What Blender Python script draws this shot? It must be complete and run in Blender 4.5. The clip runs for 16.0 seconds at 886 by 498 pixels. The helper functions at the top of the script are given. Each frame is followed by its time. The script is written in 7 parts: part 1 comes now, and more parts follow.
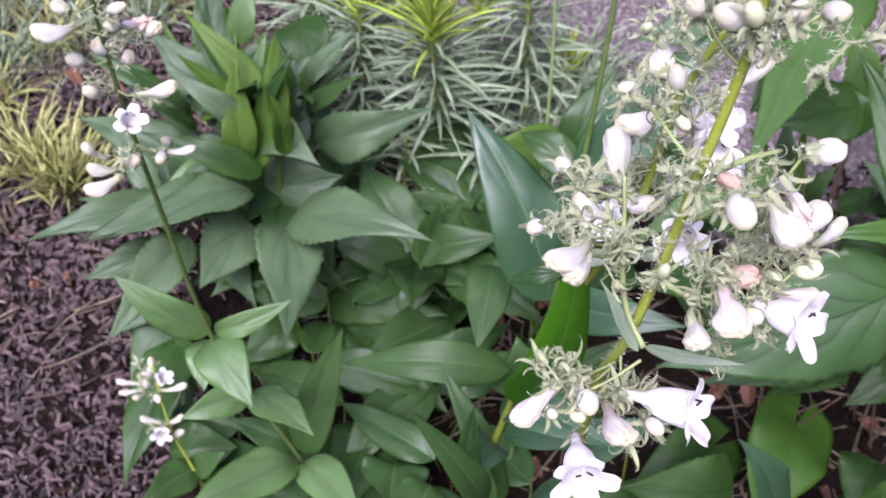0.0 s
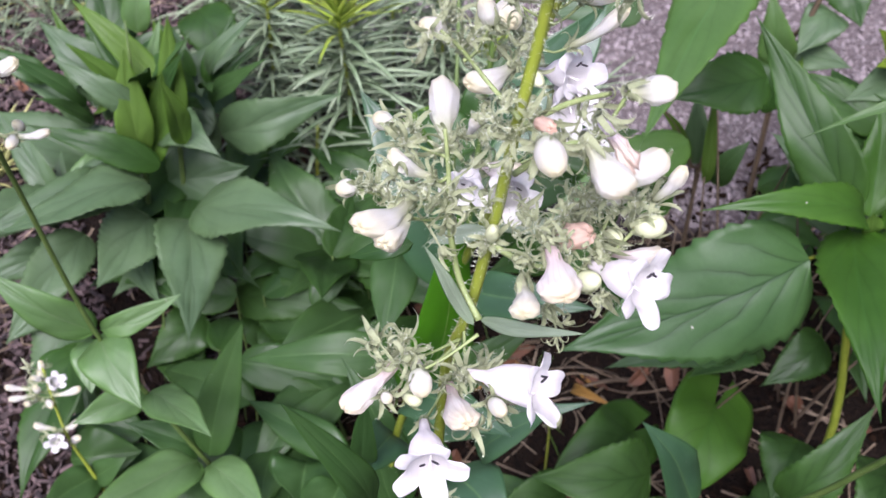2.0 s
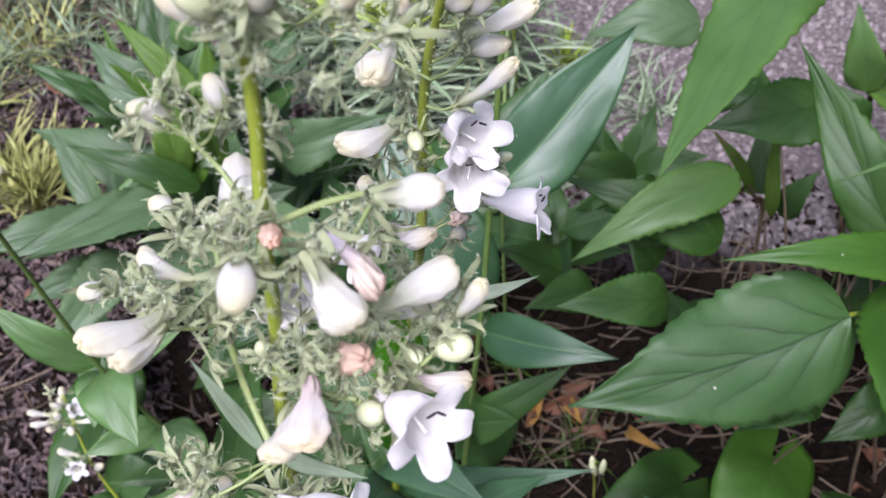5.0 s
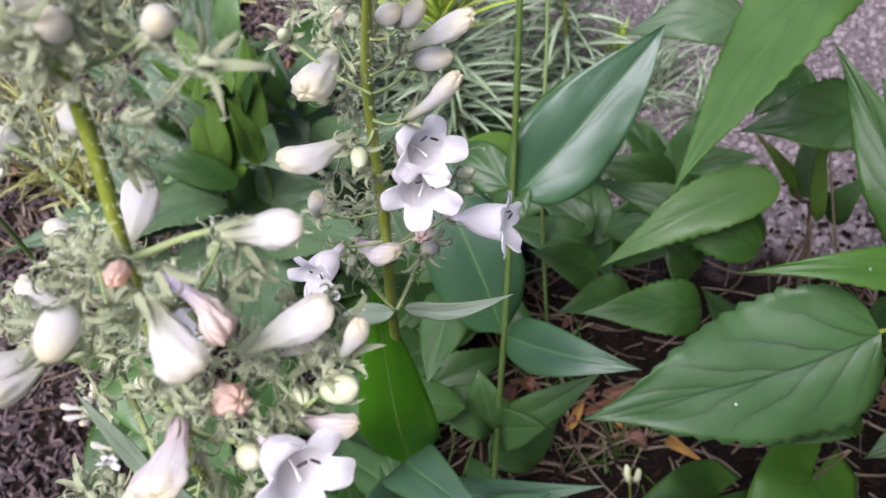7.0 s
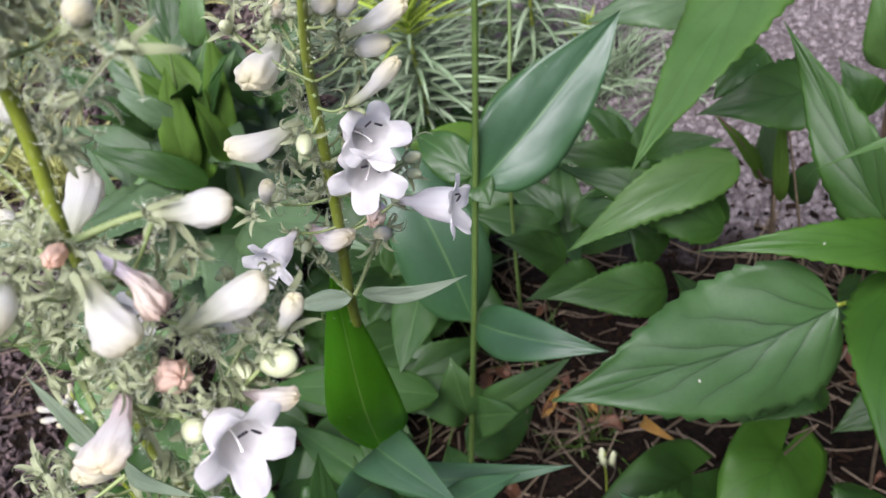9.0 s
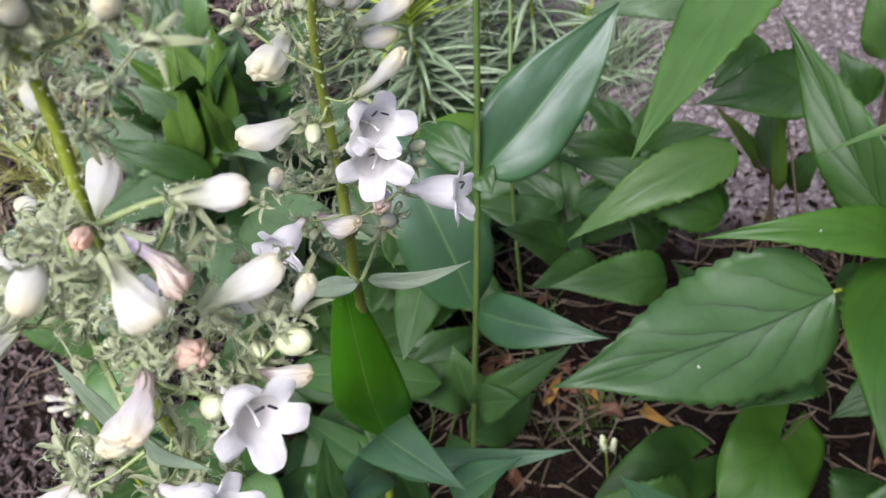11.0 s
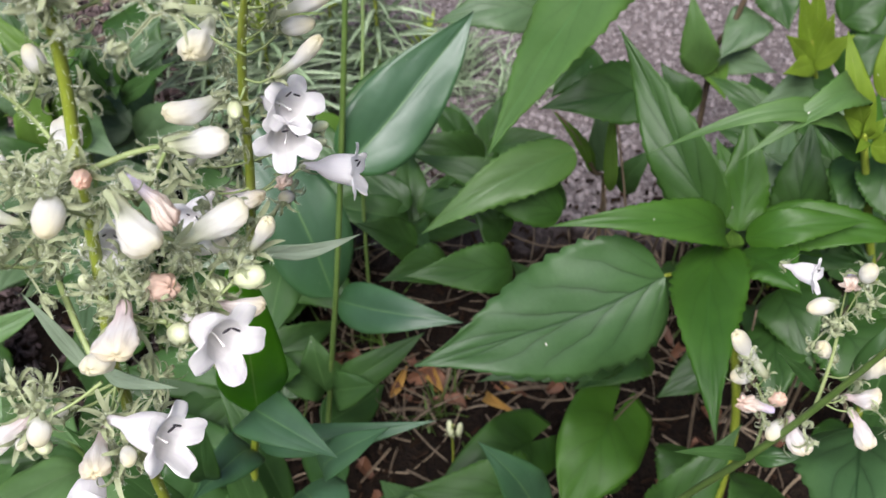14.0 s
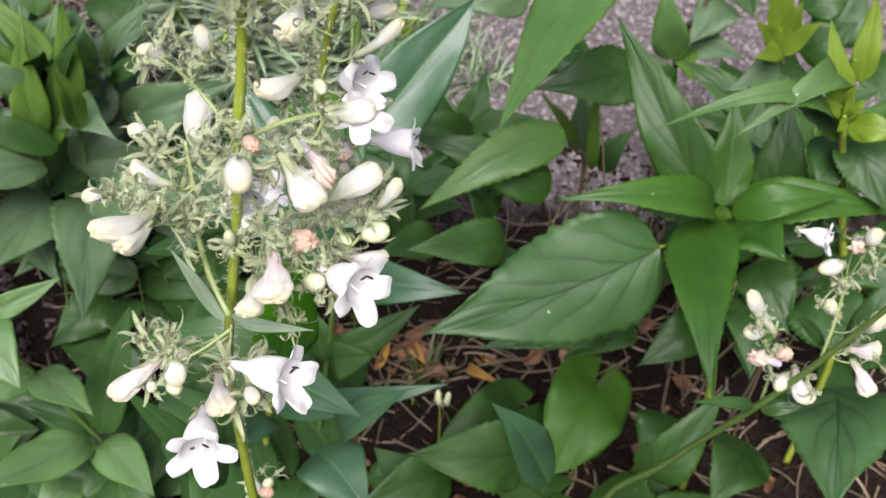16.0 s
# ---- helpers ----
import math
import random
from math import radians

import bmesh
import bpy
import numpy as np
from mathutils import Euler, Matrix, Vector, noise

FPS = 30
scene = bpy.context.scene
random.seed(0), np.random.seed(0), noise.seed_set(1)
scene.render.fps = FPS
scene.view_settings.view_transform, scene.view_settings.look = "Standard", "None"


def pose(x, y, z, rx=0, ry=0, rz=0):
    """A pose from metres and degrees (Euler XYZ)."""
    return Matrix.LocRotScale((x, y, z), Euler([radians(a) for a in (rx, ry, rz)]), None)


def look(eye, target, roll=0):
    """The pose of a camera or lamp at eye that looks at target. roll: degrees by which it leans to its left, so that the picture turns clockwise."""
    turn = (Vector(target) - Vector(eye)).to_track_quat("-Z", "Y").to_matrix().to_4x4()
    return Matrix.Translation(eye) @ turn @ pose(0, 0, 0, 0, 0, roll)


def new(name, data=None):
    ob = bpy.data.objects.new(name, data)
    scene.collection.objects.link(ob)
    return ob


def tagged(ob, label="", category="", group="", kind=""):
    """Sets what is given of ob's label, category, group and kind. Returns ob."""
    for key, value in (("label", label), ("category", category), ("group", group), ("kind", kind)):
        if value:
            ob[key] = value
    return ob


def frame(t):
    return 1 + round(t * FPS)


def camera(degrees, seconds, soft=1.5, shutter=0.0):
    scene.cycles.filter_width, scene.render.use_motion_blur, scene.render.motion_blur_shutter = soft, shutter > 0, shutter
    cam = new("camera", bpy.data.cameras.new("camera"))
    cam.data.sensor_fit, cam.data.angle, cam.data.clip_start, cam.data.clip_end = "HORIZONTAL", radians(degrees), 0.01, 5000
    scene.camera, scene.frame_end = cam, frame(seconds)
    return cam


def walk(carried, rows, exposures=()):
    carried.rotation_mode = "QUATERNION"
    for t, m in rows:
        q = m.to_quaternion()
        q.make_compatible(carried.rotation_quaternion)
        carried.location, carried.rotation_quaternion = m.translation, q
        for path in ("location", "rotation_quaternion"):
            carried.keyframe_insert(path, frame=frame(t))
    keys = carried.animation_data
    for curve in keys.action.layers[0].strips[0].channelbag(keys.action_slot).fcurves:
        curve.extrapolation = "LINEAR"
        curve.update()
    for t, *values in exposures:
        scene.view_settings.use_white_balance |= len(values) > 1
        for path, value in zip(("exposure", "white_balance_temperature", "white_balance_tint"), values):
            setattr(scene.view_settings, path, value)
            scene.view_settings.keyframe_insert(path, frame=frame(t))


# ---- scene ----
cam = camera(43.8, 16.0)
cam.data.dof.use_dof, cam.data.dof.focus_distance, cam.data.dof.aperture_fstop = True, 0.39, 32.0
METRES, EYE, TILT, LEAN, TURN = 0.40, 1.03, -42.0, 0.0, 0.0
ROWS = [
    (0.0, -0.0000, 0.0000, 0.0000, 0.00, -0.00, 0.00),
    (0.5, 0.0262, 0.0284, -0.0177, -1.23, -0.04, 0.50),
    (1.0, 0.0548, 0.0581, -0.0264, -2.05, -0.12, 1.03),
    (1.5, 0.0858, 0.0893, -0.0279, -2.41, -0.22, 1.52),
    (2.0, 0.1089, 0.0949, -0.0264, -2.60, -0.17, 1.77),
    (2.5, 0.1387, 0.0960, -0.0257, -2.23, -0.03, 1.92),
    (3.0, 0.1634, 0.1007, -0.0223, -1.63, 0.12, 2.03),
    (3.5, 0.1924, 0.1230, -0.0117, -0.82, 0.12, 2.00),
    (4.0, 0.2463, 0.1661, 0.0043, 0.83, 0.12, 1.47),
    (4.5, 0.3007, 0.2089, 0.0252, 2.61, 0.06, 0.94),
    (7.0, 0.4512, 0.2983, 0.0687, 8.52, -0.52, -0.36),
    (7.5, 0.4662, 0.2928, 0.0721, 8.33, -0.89, -0.14),
    (8.0, 0.4746, 0.2890, 0.0669, 7.81, -0.83, 0.61),
    (8.5, 0.4850, 0.2795, 0.0562, 7.68, -0.49, 1.41),
    (9.0, 0.4846, 0.2775, 0.0557, 7.61, -0.71, 1.49),
    (11.5, 0.4834, 0.2450, 0.0489, 7.57, -1.13, 1.79),
    (12.0, 0.4714, 0.2471, 0.0405, 7.16, -0.76, 1.86),
    (12.5, 0.4617, 0.2291, 0.0339, 5.99, -0.61, 1.79),
    (13.0, 0.4503, 0.1931, 0.0266, 3.53, -0.63, 1.52),
    (13.5, 0.4380, 0.1529, 0.0148, 0.71, -0.47, 1.36),
    (14.0, 0.4199, 0.1116, 0.0087, -1.51, -0.65, 1.41),
    (14.5, 0.3873, 0.0888, -0.0078, -3.09, -0.44, 1.74),
    (15.0, 0.3474, 0.0685, -0.0046, -4.05, -0.91, 1.71),
    (15.5, 0.3057, 0.0382, -0.0110, -4.71, -1.05, 1.53),
    (16.0, 0.2822, 0.0065, -0.0080, -4.72, -1.53, 1.47),
]
walk(cam, [(t, pose(0, 0, EYE, TILT, LEAN, TURN) @ pose(METRES * x, METRES * y, METRES * z, 90 + pitch, roll, yaw)) for t, x, y, z, yaw, pitch, roll in ROWS],
     [(0.0, 1.55, 5640, 38), (2.0, 1.49, 5740, 30), (4.5, 1.43, 5690, 26), (7.0, 1.36, 5770, 28), (9.0, 1.35, 5850, 22), (11.5, 1.35, 5870, 20), (13.0, 1.34, 5980, 18), (14.5, 1.35, 6020, 18), (16.0, 1.43, 6120, 17)])

# ---- light: bright open shade under a soft sky ----
SUN_UP, SUN_TURN = 52.0, 193.0
world = bpy.data.worlds.new("sky")
scene.world = world
world.use_nodes = True
wn = world.node_tree
sky = wn.nodes.new("ShaderNodeTexSky")
sky.sky_type = "NISHITA"
sky.sun_disc = False
sky.sun_elevation, sky.sun_rotation = radians(SUN_UP), radians(SUN_TURN)
sky.dust_density, sky.ozone_density = 3.0, 1.0
wn.links.new(sky.outputs[0], wn.nodes["Background"].inputs[0])
wn.nodes["Background"].inputs[1].default_value = 0.080
sun_data = bpy.data.lights.new("sun", "SUN")
sun_data.energy, sun_data.angle, sun_data.color = 3.3, radians(36), (1.0, 0.95, 0.88)
sun = new("sun", sun_data)
sun.matrix_world = look((-0.55, -1.85, 3.1), (0, 0.5, 0))


# ---- materials ----
def shader(name):
    mat = bpy.data.materials.new(name)
    mat.use_nodes = True
    return mat, mat.node_tree.nodes, mat.node_tree.links, mat.node_tree.nodes["Principled BSDF"]


def math_node(nodes, links, op, a, b=None, c=None):
    n = nodes.new("ShaderNodeMath")
    n.operation = op
    for i, v in enumerate((a, b, c)):
        if v is None:
            continue
        if isinstance(v, (int, float)):
            n.inputs[i].default_value = v
        else:
            links.new(v, n.inputs[i])
    return n.outputs[0]


def mix_colour(nodes, links, fac, a, b, blend="MIX"):
    n = nodes.new("ShaderNodeMix")
    n.data_type, n.blend_type = "RGBA", blend
    for socket, v in ((n.inputs[0], fac), (n.inputs[6], a), (n.inputs[7], b)):
        if isinstance(v, (int, float)):
            socket.default_value = v
        elif isinstance(v, tuple):
            socket.default_value = (*v, 1)
        else:
            links.new(v, socket)
    return n.outputs[2]


def noise_of(nodes, links, scale, detail=3.0, coords="Object", rough=0.55):
    tc = nodes.new("ShaderNodeTexCoord")
    n = nodes.new("ShaderNodeTexNoise")
    n.inputs["Scale"].default_value, n.inputs["Detail"].default_value = scale, detail
    n.inputs["Roughness"].default_value = rough
    links.new(tc.outputs[coords], n.inputs["Vector"])
    return n.outputs[0]


def stretch(nodes, links, value, lo, hi):
    n = nodes.new("ShaderNodeMapRange")
    n.inputs[1].default_value, n.inputs[2].default_value = lo, hi
    links.new(value, n.inputs[0])
    return n.outputs[0]


def bump(nodes, links, height, strength, distance, bsdf):
    b = nodes.new("ShaderNodeBump")
    b.inputs["Strength"].default_value, b.inputs["Distance"].default_value = strength, distance
    links.new(height, b.inputs["Height"])
    links.new(b.outputs[0], bsdf.inputs["Normal"])


def see_through(mat, nodes, links, bsdf, colour, amount):
    """Thin tissue lets part of the light pass."""
    tr = nodes.new("ShaderNodeBsdfTranslucent")
    if isinstance(colour, tuple):
        tr.inputs[0].default_value = (*colour, 1)
    else:
        links.new(colour, tr.inputs[0])
    ms = nodes.new("ShaderNodeMixShader")
    ms.inputs[0].default_value = amount
    links.new(bsdf.outputs[0], ms.inputs[1])
    links.new(tr.outputs[0], ms.inputs[2])
    links.new(ms.outputs[0], nodes["Material Output"].inputs["Surface"])


def leaf_material(name, dark, light, veins=3.2, slant=1.9, rough=0.42, vein_tone=0.5, rib=(0.22, 0.34, 0.12), relief=0.22, gloss=0.4, rim=(0.085, 0.20, 0.012), glow=0.22):
    """Leaf tissue: u runs across the blade, v from stalk to tip. Curved side veins, fine net, greener rim and foot."""
    mat, nodes, links, bsdf = shader(name)
    uv = nodes.new("ShaderNodeUVMap")
    sep = nodes.new("ShaderNodeSeparateXYZ")
    links.new(uv.outputs[0], sep.inputs[0])
    info = nodes.new("ShaderNodeObjectInfo")
    chance = info.outputs["Random"]
    across = math_node(nodes, links, "ABSOLUTE", math_node(nodes, links, "MULTIPLY_ADD", sep.outputs[0], 2.0, -1.0))
    lop = math_node(nodes, links, "MULTIPLY", math_node(nodes, links, "GREATER_THAN", sep.outputs[0], 0.5), 0.37)
    wob = math_node(nodes, links, "MULTIPLY", noise_of(nodes, links, 22.0, 2.0), 0.9)
    along = math_node(nodes, links, "MULTIPLY", math_node(nodes, links, "POWER", sep.outputs[1], 0.8), veins)
    bent = math_node(nodes, links, "MULTIPLY", math_node(nodes, links, "POWER", across, 0.7), slant)
    path = math_node(nodes, links, "ADD", math_node(nodes, links, "SUBTRACT", along, bent), math_node(nodes, links, "ADD", wob, math_node(nodes, links, "ADD", lop, chance)))
    saw = math_node(nodes, links, "ABSOLUTE", math_node(nodes, links, "SUBTRACT", math_node(nodes, links, "FRACT", path), 0.5))
    fade = stretch(nodes, links, across, 0.92, 0.35)
    line = math_node(nodes, links, "MULTIPLY", stretch(nodes, links, saw, 0.036, 0.0), fade)
    halo = math_node(nodes, links, "MULTIPLY", stretch(nodes, links, saw, 0.22, 0.0), fade)
    ribline = stretch(nodes, links, across, 0.040, 0.008)
    patch = stretch(nodes, links, noise_of(nodes, links, 14.0, 4.0), 0.3, 0.7)
    tone = math_node(nodes, links, "MULTIPLY_ADD", chance, 0.55, math_node(nodes, links, "MULTIPLY", patch, 0.45))
    col = mix_colour(nodes, links, tone, dark, light)
    fine = stretch(nodes, links, noise_of(nodes, links, 260.0, 3.0), 0.35, 0.75)
    col = mix_colour(nodes, links, math_node(nodes, links, "MULTIPLY", fine, 0.14), col, tuple(0.6 * v for v in dark))
    blotch = stretch(nodes, links, noise_of(nodes, links, 42.0, 3.0), 0.45, 0.75)
    col = mix_colour(nodes, links, math_node(nodes, links, "MULTIPLY", blotch, 0.30), col, tuple(1.25 * v for v in light))
    edge = math_node(nodes, links, "ADD", stretch(nodes, links, math_node(nodes, links, "ADD", across, math_node(nodes, links, "MULTIPLY", patch, 0.3)), 0.75, 1.2), stretch(nodes, links, sep.outputs[1], 0.25, 0.0))
    col = mix_colour(nodes, links, math_node(nodes, links, "MULTIPLY", edge, 0.28), col, rim)
    net = nodes.new("ShaderNodeTexVoronoi")
    net.feature = "DISTANCE_TO_EDGE"
    net.inputs["Scale"].default_value = 230.0
    tc = nodes.new("ShaderNodeTexCoord")
    links.new(tc.outputs["Object"], net.inputs["Vector"])
    mesh_line = stretch(nodes, links, net.outputs["Distance"], 0.07, 0.0)
    col = mix_colour(nodes, links, math_node(nodes, links, "MULTIPLY", mesh_line, 0.18 * vein_tone), col, tuple(0.55 * v for v in dark))
    veil = math_node(nodes, links, "MULTIPLY_ADD", line, 0.8, math_node(nodes, links, "MULTIPLY", halo, 0.3))
    col = mix_colour(nodes, links, math_node(nodes, links, "MULTIPLY", veil, vein_tone), col, tuple(0.38 * v for v in dark))
    spots = stretch(nodes, links, noise_of(nodes, links, 150.0, 1.0), 0.815, 0.83)
    col = mix_colour(nodes, links, math_node(nodes, links, "MULTIPLY", spots, 0.7), col, (0.55, 0.54, 0.44))
    col = mix_colour(nodes, links, math_node(nodes, links, "MULTIPLY", ribline, 0.75), col, rib)
    links.new(col, bsdf.inputs["Base Color"])
    links.new(math_node(nodes, links, "MULTIPLY_ADD", patch, 0.22, rough - 0.11), bsdf.inputs["Roughness"])
    bsdf.inputs["Specular IOR Level"].default_value = gloss
    pucker = math_node(nodes, links, "MULTIPLY", noise_of(nodes, links, 55.0, 2.0), 1.6)
    cells = math_node(nodes, links, "MULTIPLY_ADD", fine, 0.10, math_node(nodes, links, "MULTIPLY", mesh_line, -0.06))
    quilt = math_node(nodes, links, "MULTIPLY", math_node(nodes, links, "SUBTRACT", 1.0, stretch(nodes, links, saw, 0.40, 0.0)), -0.30)
    dip = math_node(nodes, links, "ADD", math_node(nodes, links, "ADD", quilt, math_node(nodes, links, "MULTIPLY", halo, 0.5)), math_node(nodes, links, "MULTIPLY", ribline, 0.6))
    height = math_node(nodes, links, "SUBTRACT", math_node(nodes, links, "ADD", pucker, cells), dip)
    bump(nodes, links, height, relief, 0.0022, bsdf)
    see_through(mat, nodes, links, bsdf, mix_colour(nodes, links, 0.5, col, (0.20, 0.42, 0.02)), glow)
    return mat


def plain_material(name, a, b, scale=60.0, rough=0.6, relief=0.3, depth=0.0008, thin=0.0, by_object=0.4, coords="Object"):
    mat, nodes, links, bsdf = shader(name)
    info = nodes.new("ShaderNodeObjectInfo")
    geo = nodes.new("ShaderNodeNewGeometry")
    grain = stretch(nodes, links, noise_of(nodes, links, scale, 4.0, coords), 0.3, 0.7)
    chance = math_node(nodes, links, "MODULO", math_node(nodes, links, "ADD", info.outputs["Random"], geo.outputs["Random Per Island"]), 1.0)
    tone = math_node(nodes, links, "MULTIPLY_ADD", chance, by_object, math_node(nodes, links, "MULTIPLY", grain, 1.0 - by_object))
    col = mix_colour(nodes, links, tone, a, b)
    links.new(col, bsdf.inputs["Base Color"])
    bsdf.inputs["Roughness"].default_value = rough
    bump(nodes, links, noise_of(nodes, links, scale * 4, 3.0, coords), relief, depth, bsdf)
    if thin:
        see_through(mat, nodes, links, bsdf, col, thin)
    return mat


def petal_material(name, base, tip, streak, rough=0.55, middle=None, nerves=0.3):
    """Petal tissue: v runs from the stalk to the rim, with fine lengthwise nerves."""
    mat, nodes, links, bsdf = shader(name)
    uv = nodes.new("ShaderNodeUVMap")
    sep = nodes.new("ShaderNodeSeparateXYZ")
    links.new(uv.outputs[0], sep.inputs[0])
    mottle = noise_of(nodes, links, 180.0, 3.0)
    v = math_node(nodes, links, "ADD", sep.outputs[1], math_node(nodes, links, "MULTIPLY_ADD", mottle, 0.3, -0.15))
    if middle:
        col = mix_colour(nodes, links, stretch(nodes, links, v, 0.10, 0.45), base, middle)
        col = mix_colour(nodes, links, stretch(nodes, links, v, 0.48, 0.90), col, tip)
    else:
        col = mix_colour(nodes, links, stretch(nodes, links, v, 0.05, 0.95), base, tip)
    nerve = math_node(nodes, links, "ABSOLUTE", math_node(nodes, links, "SUBTRACT", math_node(nodes, links, "FRACT", math_node(nodes, links, "MULTIPLY", sep.outputs[0], 15.0)), 0.5))
    nerve = stretch(nodes, links, nerve, 0.12, 0.0)
    col = mix_colour(nodes, links, math_node(nodes, links, "MULTIPLY", nerve, nerves), col, streak)
    bruise = stretch(nodes, links, noise_of(nodes, links, 95.0, 4.0), 0.68, 0.8)
    col = mix_colour(nodes, links, math_node(nodes, links, "MULTIPLY", bruise, 0.35), col, (0.62, 0.5, 0.36))
    links.new(col, bsdf.inputs["Base Color"])
    bsdf.inputs["Roughness"].default_value = rough
    fold = math_node(nodes, links, "MULTIPLY", noise_of(nodes, links, 130.0, 3.0), 2.4)
    crinkle = math_node(nodes, links, "MULTIPLY_ADD", noise_of(nodes, links, 420.0, 2.0), 1.2, fold)
    bump(nodes, links, math_node(nodes, links, "ADD", math_node(nodes, links, "ADD", nerve, mottle), crinkle), 0.5, 0.0009, bsdf)
    see_through(mat, nodes, links, bsdf, col, 0.46)
    return mat


M_PALE = leaf_material("pale_leaf", (0.040, 0.092, 0.018), (0.066, 0.130, 0.036), 5.0, 2.2, 0.46, 0.30, (0.05, 0.12, 0.03), 0.14, 0.36, (0.060, 0.145, 0.010), 0.28)
M_BRIGHT = leaf_material("bright_leaf", (0.062, 0.235, 0.006), (0.088, 0.290, 0.012), 3.0, 1.9, 0.42, 0.06, (0.24, 0.40, 0.08), 0.12, 0.30, (0.07, 0.24, 0.01), 0.60)
M_SERRATE = leaf_material("toothed_leaf", (0.015, 0.045, 0.008), (0.033, 0.078, 0.017), 5.0, 2.2, 0.48, 0.75, (0.012, 0.036, 0.007), 0.18, 0.28, (0.036, 0.098, 0.006), 0.28)
# Deep tone, also given to low leaves so that their colour carries shade.
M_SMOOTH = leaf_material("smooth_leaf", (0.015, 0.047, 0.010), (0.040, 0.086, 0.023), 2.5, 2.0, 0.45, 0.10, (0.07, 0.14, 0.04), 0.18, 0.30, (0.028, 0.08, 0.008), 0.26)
M_WAXY = leaf_material("waxy_leaf", (0.018, 0.056, 0.022), (0.040, 0.092, 0.044), 2.5, 2.0, 0.46, 0.05, (0.08, 0.16, 0.05), 0.12, 0.58, (0.03, 0.10, 0.012))
M_BROAD = leaf_material("broad_leaf", (0.023, 0.060, 0.017), (0.042, 0.094, 0.030), 5.2, 2.3, 0.48, 0.9, (0.010, 0.032, 0.008), 0.17, 0.32, (0.032, 0.085, 0.008), 0.24)
M_LUSH = leaf_material("lush_leaf", (0.020, 0.068, 0.006), (0.040, 0.104, 0.012), 5.0, 2.2, 0.47, 0.45, (0.03, 0.09, 0.012), 0.13, 0.28, (0.048, 0.125, 0.006), 0.32)
M_SHOOT = leaf_material("yellow_green_shoot", (0.085, 0.150, 0.010), (0.150, 0.225, 0.022), 3.0, 1.9, 0.46, 0.25, (0.17, 0.25, 0.04), 0.12, 0.28, (0.14, 0.21, 0.012), 0.34)
M_SILVER = leaf_material("silver_leaf", (0.13, 0.18, 0.11), (0.22, 0.27, 0.19), 2.5, 2.0, 0.5, 0.15, (0.20, 0.25, 0.17), 0.14, 0.35, (0.12, 0.19, 0.08))
M_FRESH = leaf_material("fresh_leaf", (0.038, 0.090, 0.011), (0.076, 0.140, 0.024), 3.0, 1.9, 0.44, 0.20, (0.11, 0.19, 0.04), 0.2, 0.16, (0.075, 0.165, 0.009), 0.3)
M_DULL = leaf_material("dull_leaf", (0.037, 0.075, 0.029), (0.075, 0.127, 0.056), 3.0, 1.9, 0.50, 0.5, (0.06, 0.10, 0.045), 0.26, 0.35, (0.05, 0.095, 0.022))
M_DUSTY = leaf_material("dusty_leaf", (0.047, 0.104, 0.027), (0.090, 0.160, 0.058), 3.0, 1.9, 0.46, 0.2, (0.10, 0.15, 0.07), 0.2, 0.4, (0.060, 0.165, 0.008))
M_LINEAR = plain_material("narrow_leaf", (0.10, 0.17, 0.07), (0.36, 0.45, 0.29), 40.0, 0.38, 0.2, 0.0005, 0.2)
M_LIME = plain_material("lime_shoot", (0.26, 0.40, 0.03), (0.46, 0.58, 0.09), 40.0, 0.45, 0.2, 0.0005, 0.3)
M_GRASS = plain_material("yellow_grass", (0.22, 0.27, 0.06), (0.48, 0.47, 0.18), 30.0, 0.5, 0.2, 0.0005, 0.2)
M_GRASSY = plain_material("green_grass", (0.045, 0.10, 0.010), (0.11, 0.19, 0.03), 40.0, 0.45, 0.2, 0.0005, 0.25)
M_STRAW = plain_material("dead_straw", (0.045, 0.030, 0.016), (0.20, 0.155, 0.095), 60.0, 0.75, 0.4)
M_LITTER = plain_material("dead_leaf", (0.045, 0.019, 0.012), (0.17, 0.075, 0.032), 45.0, 0.7, 0.5, 0.001, 0.1)
M_YELLOWED = plain_material("yellowed_leaf", (0.20, 0.10, 0.02), (0.42, 0.25, 0.05), 60.0, 0.6, 0.4, 0.001, 0.2)
M_STEM = plain_material("green_stem", (0.145, 0.195, 0.014), (0.235, 0.285, 0.030), 90.0, 0.45, 0.3, 0.0004)
M_BRANCH = plain_material("flower_branch", (0.12, 0.17, 0.05), (0.22, 0.27, 0.10), 150.0, 0.6, 0.5, 0.0005)
M_LEAFSTEM = plain_material("leafy_stem", (0.045, 0.085, 0.014), (0.085, 0.135, 0.03), 90.0, 0.5, 0.3, 0.0004)
M_DARKSTEM = plain_material("brown_stem", (0.055, 0.040, 0.025), (0.12, 0.09, 0.05), 90.0, 0.55, 0.4, 0.0004)
M_CALYX = plain_material("hairy_calyx", (0.18, 0.22, 0.095), (0.46, 0.50, 0.30), 150.0, 0.6, 0.5, 0.0006, 0.33)
M_CAPSULE = plain_material("seed_capsule", (0.44, 0.49, 0.26), (0.62, 0.66, 0.42), 120.0, 0.4, 0.3, 0.0004, 0.15)
M_WHITE = petal_material("white_petal", (0.86, 0.82, 0.82), (0.91, 0.90, 0.87), (0.82, 0.79, 0.81), 0.6, None, 0.35)
M_BUD = petal_material("cream_bud", (0.56, 0.60, 0.36), (0.74, 0.70, 0.46), (0.66, 0.64, 0.54), 0.6, (0.80, 0.80, 0.74))
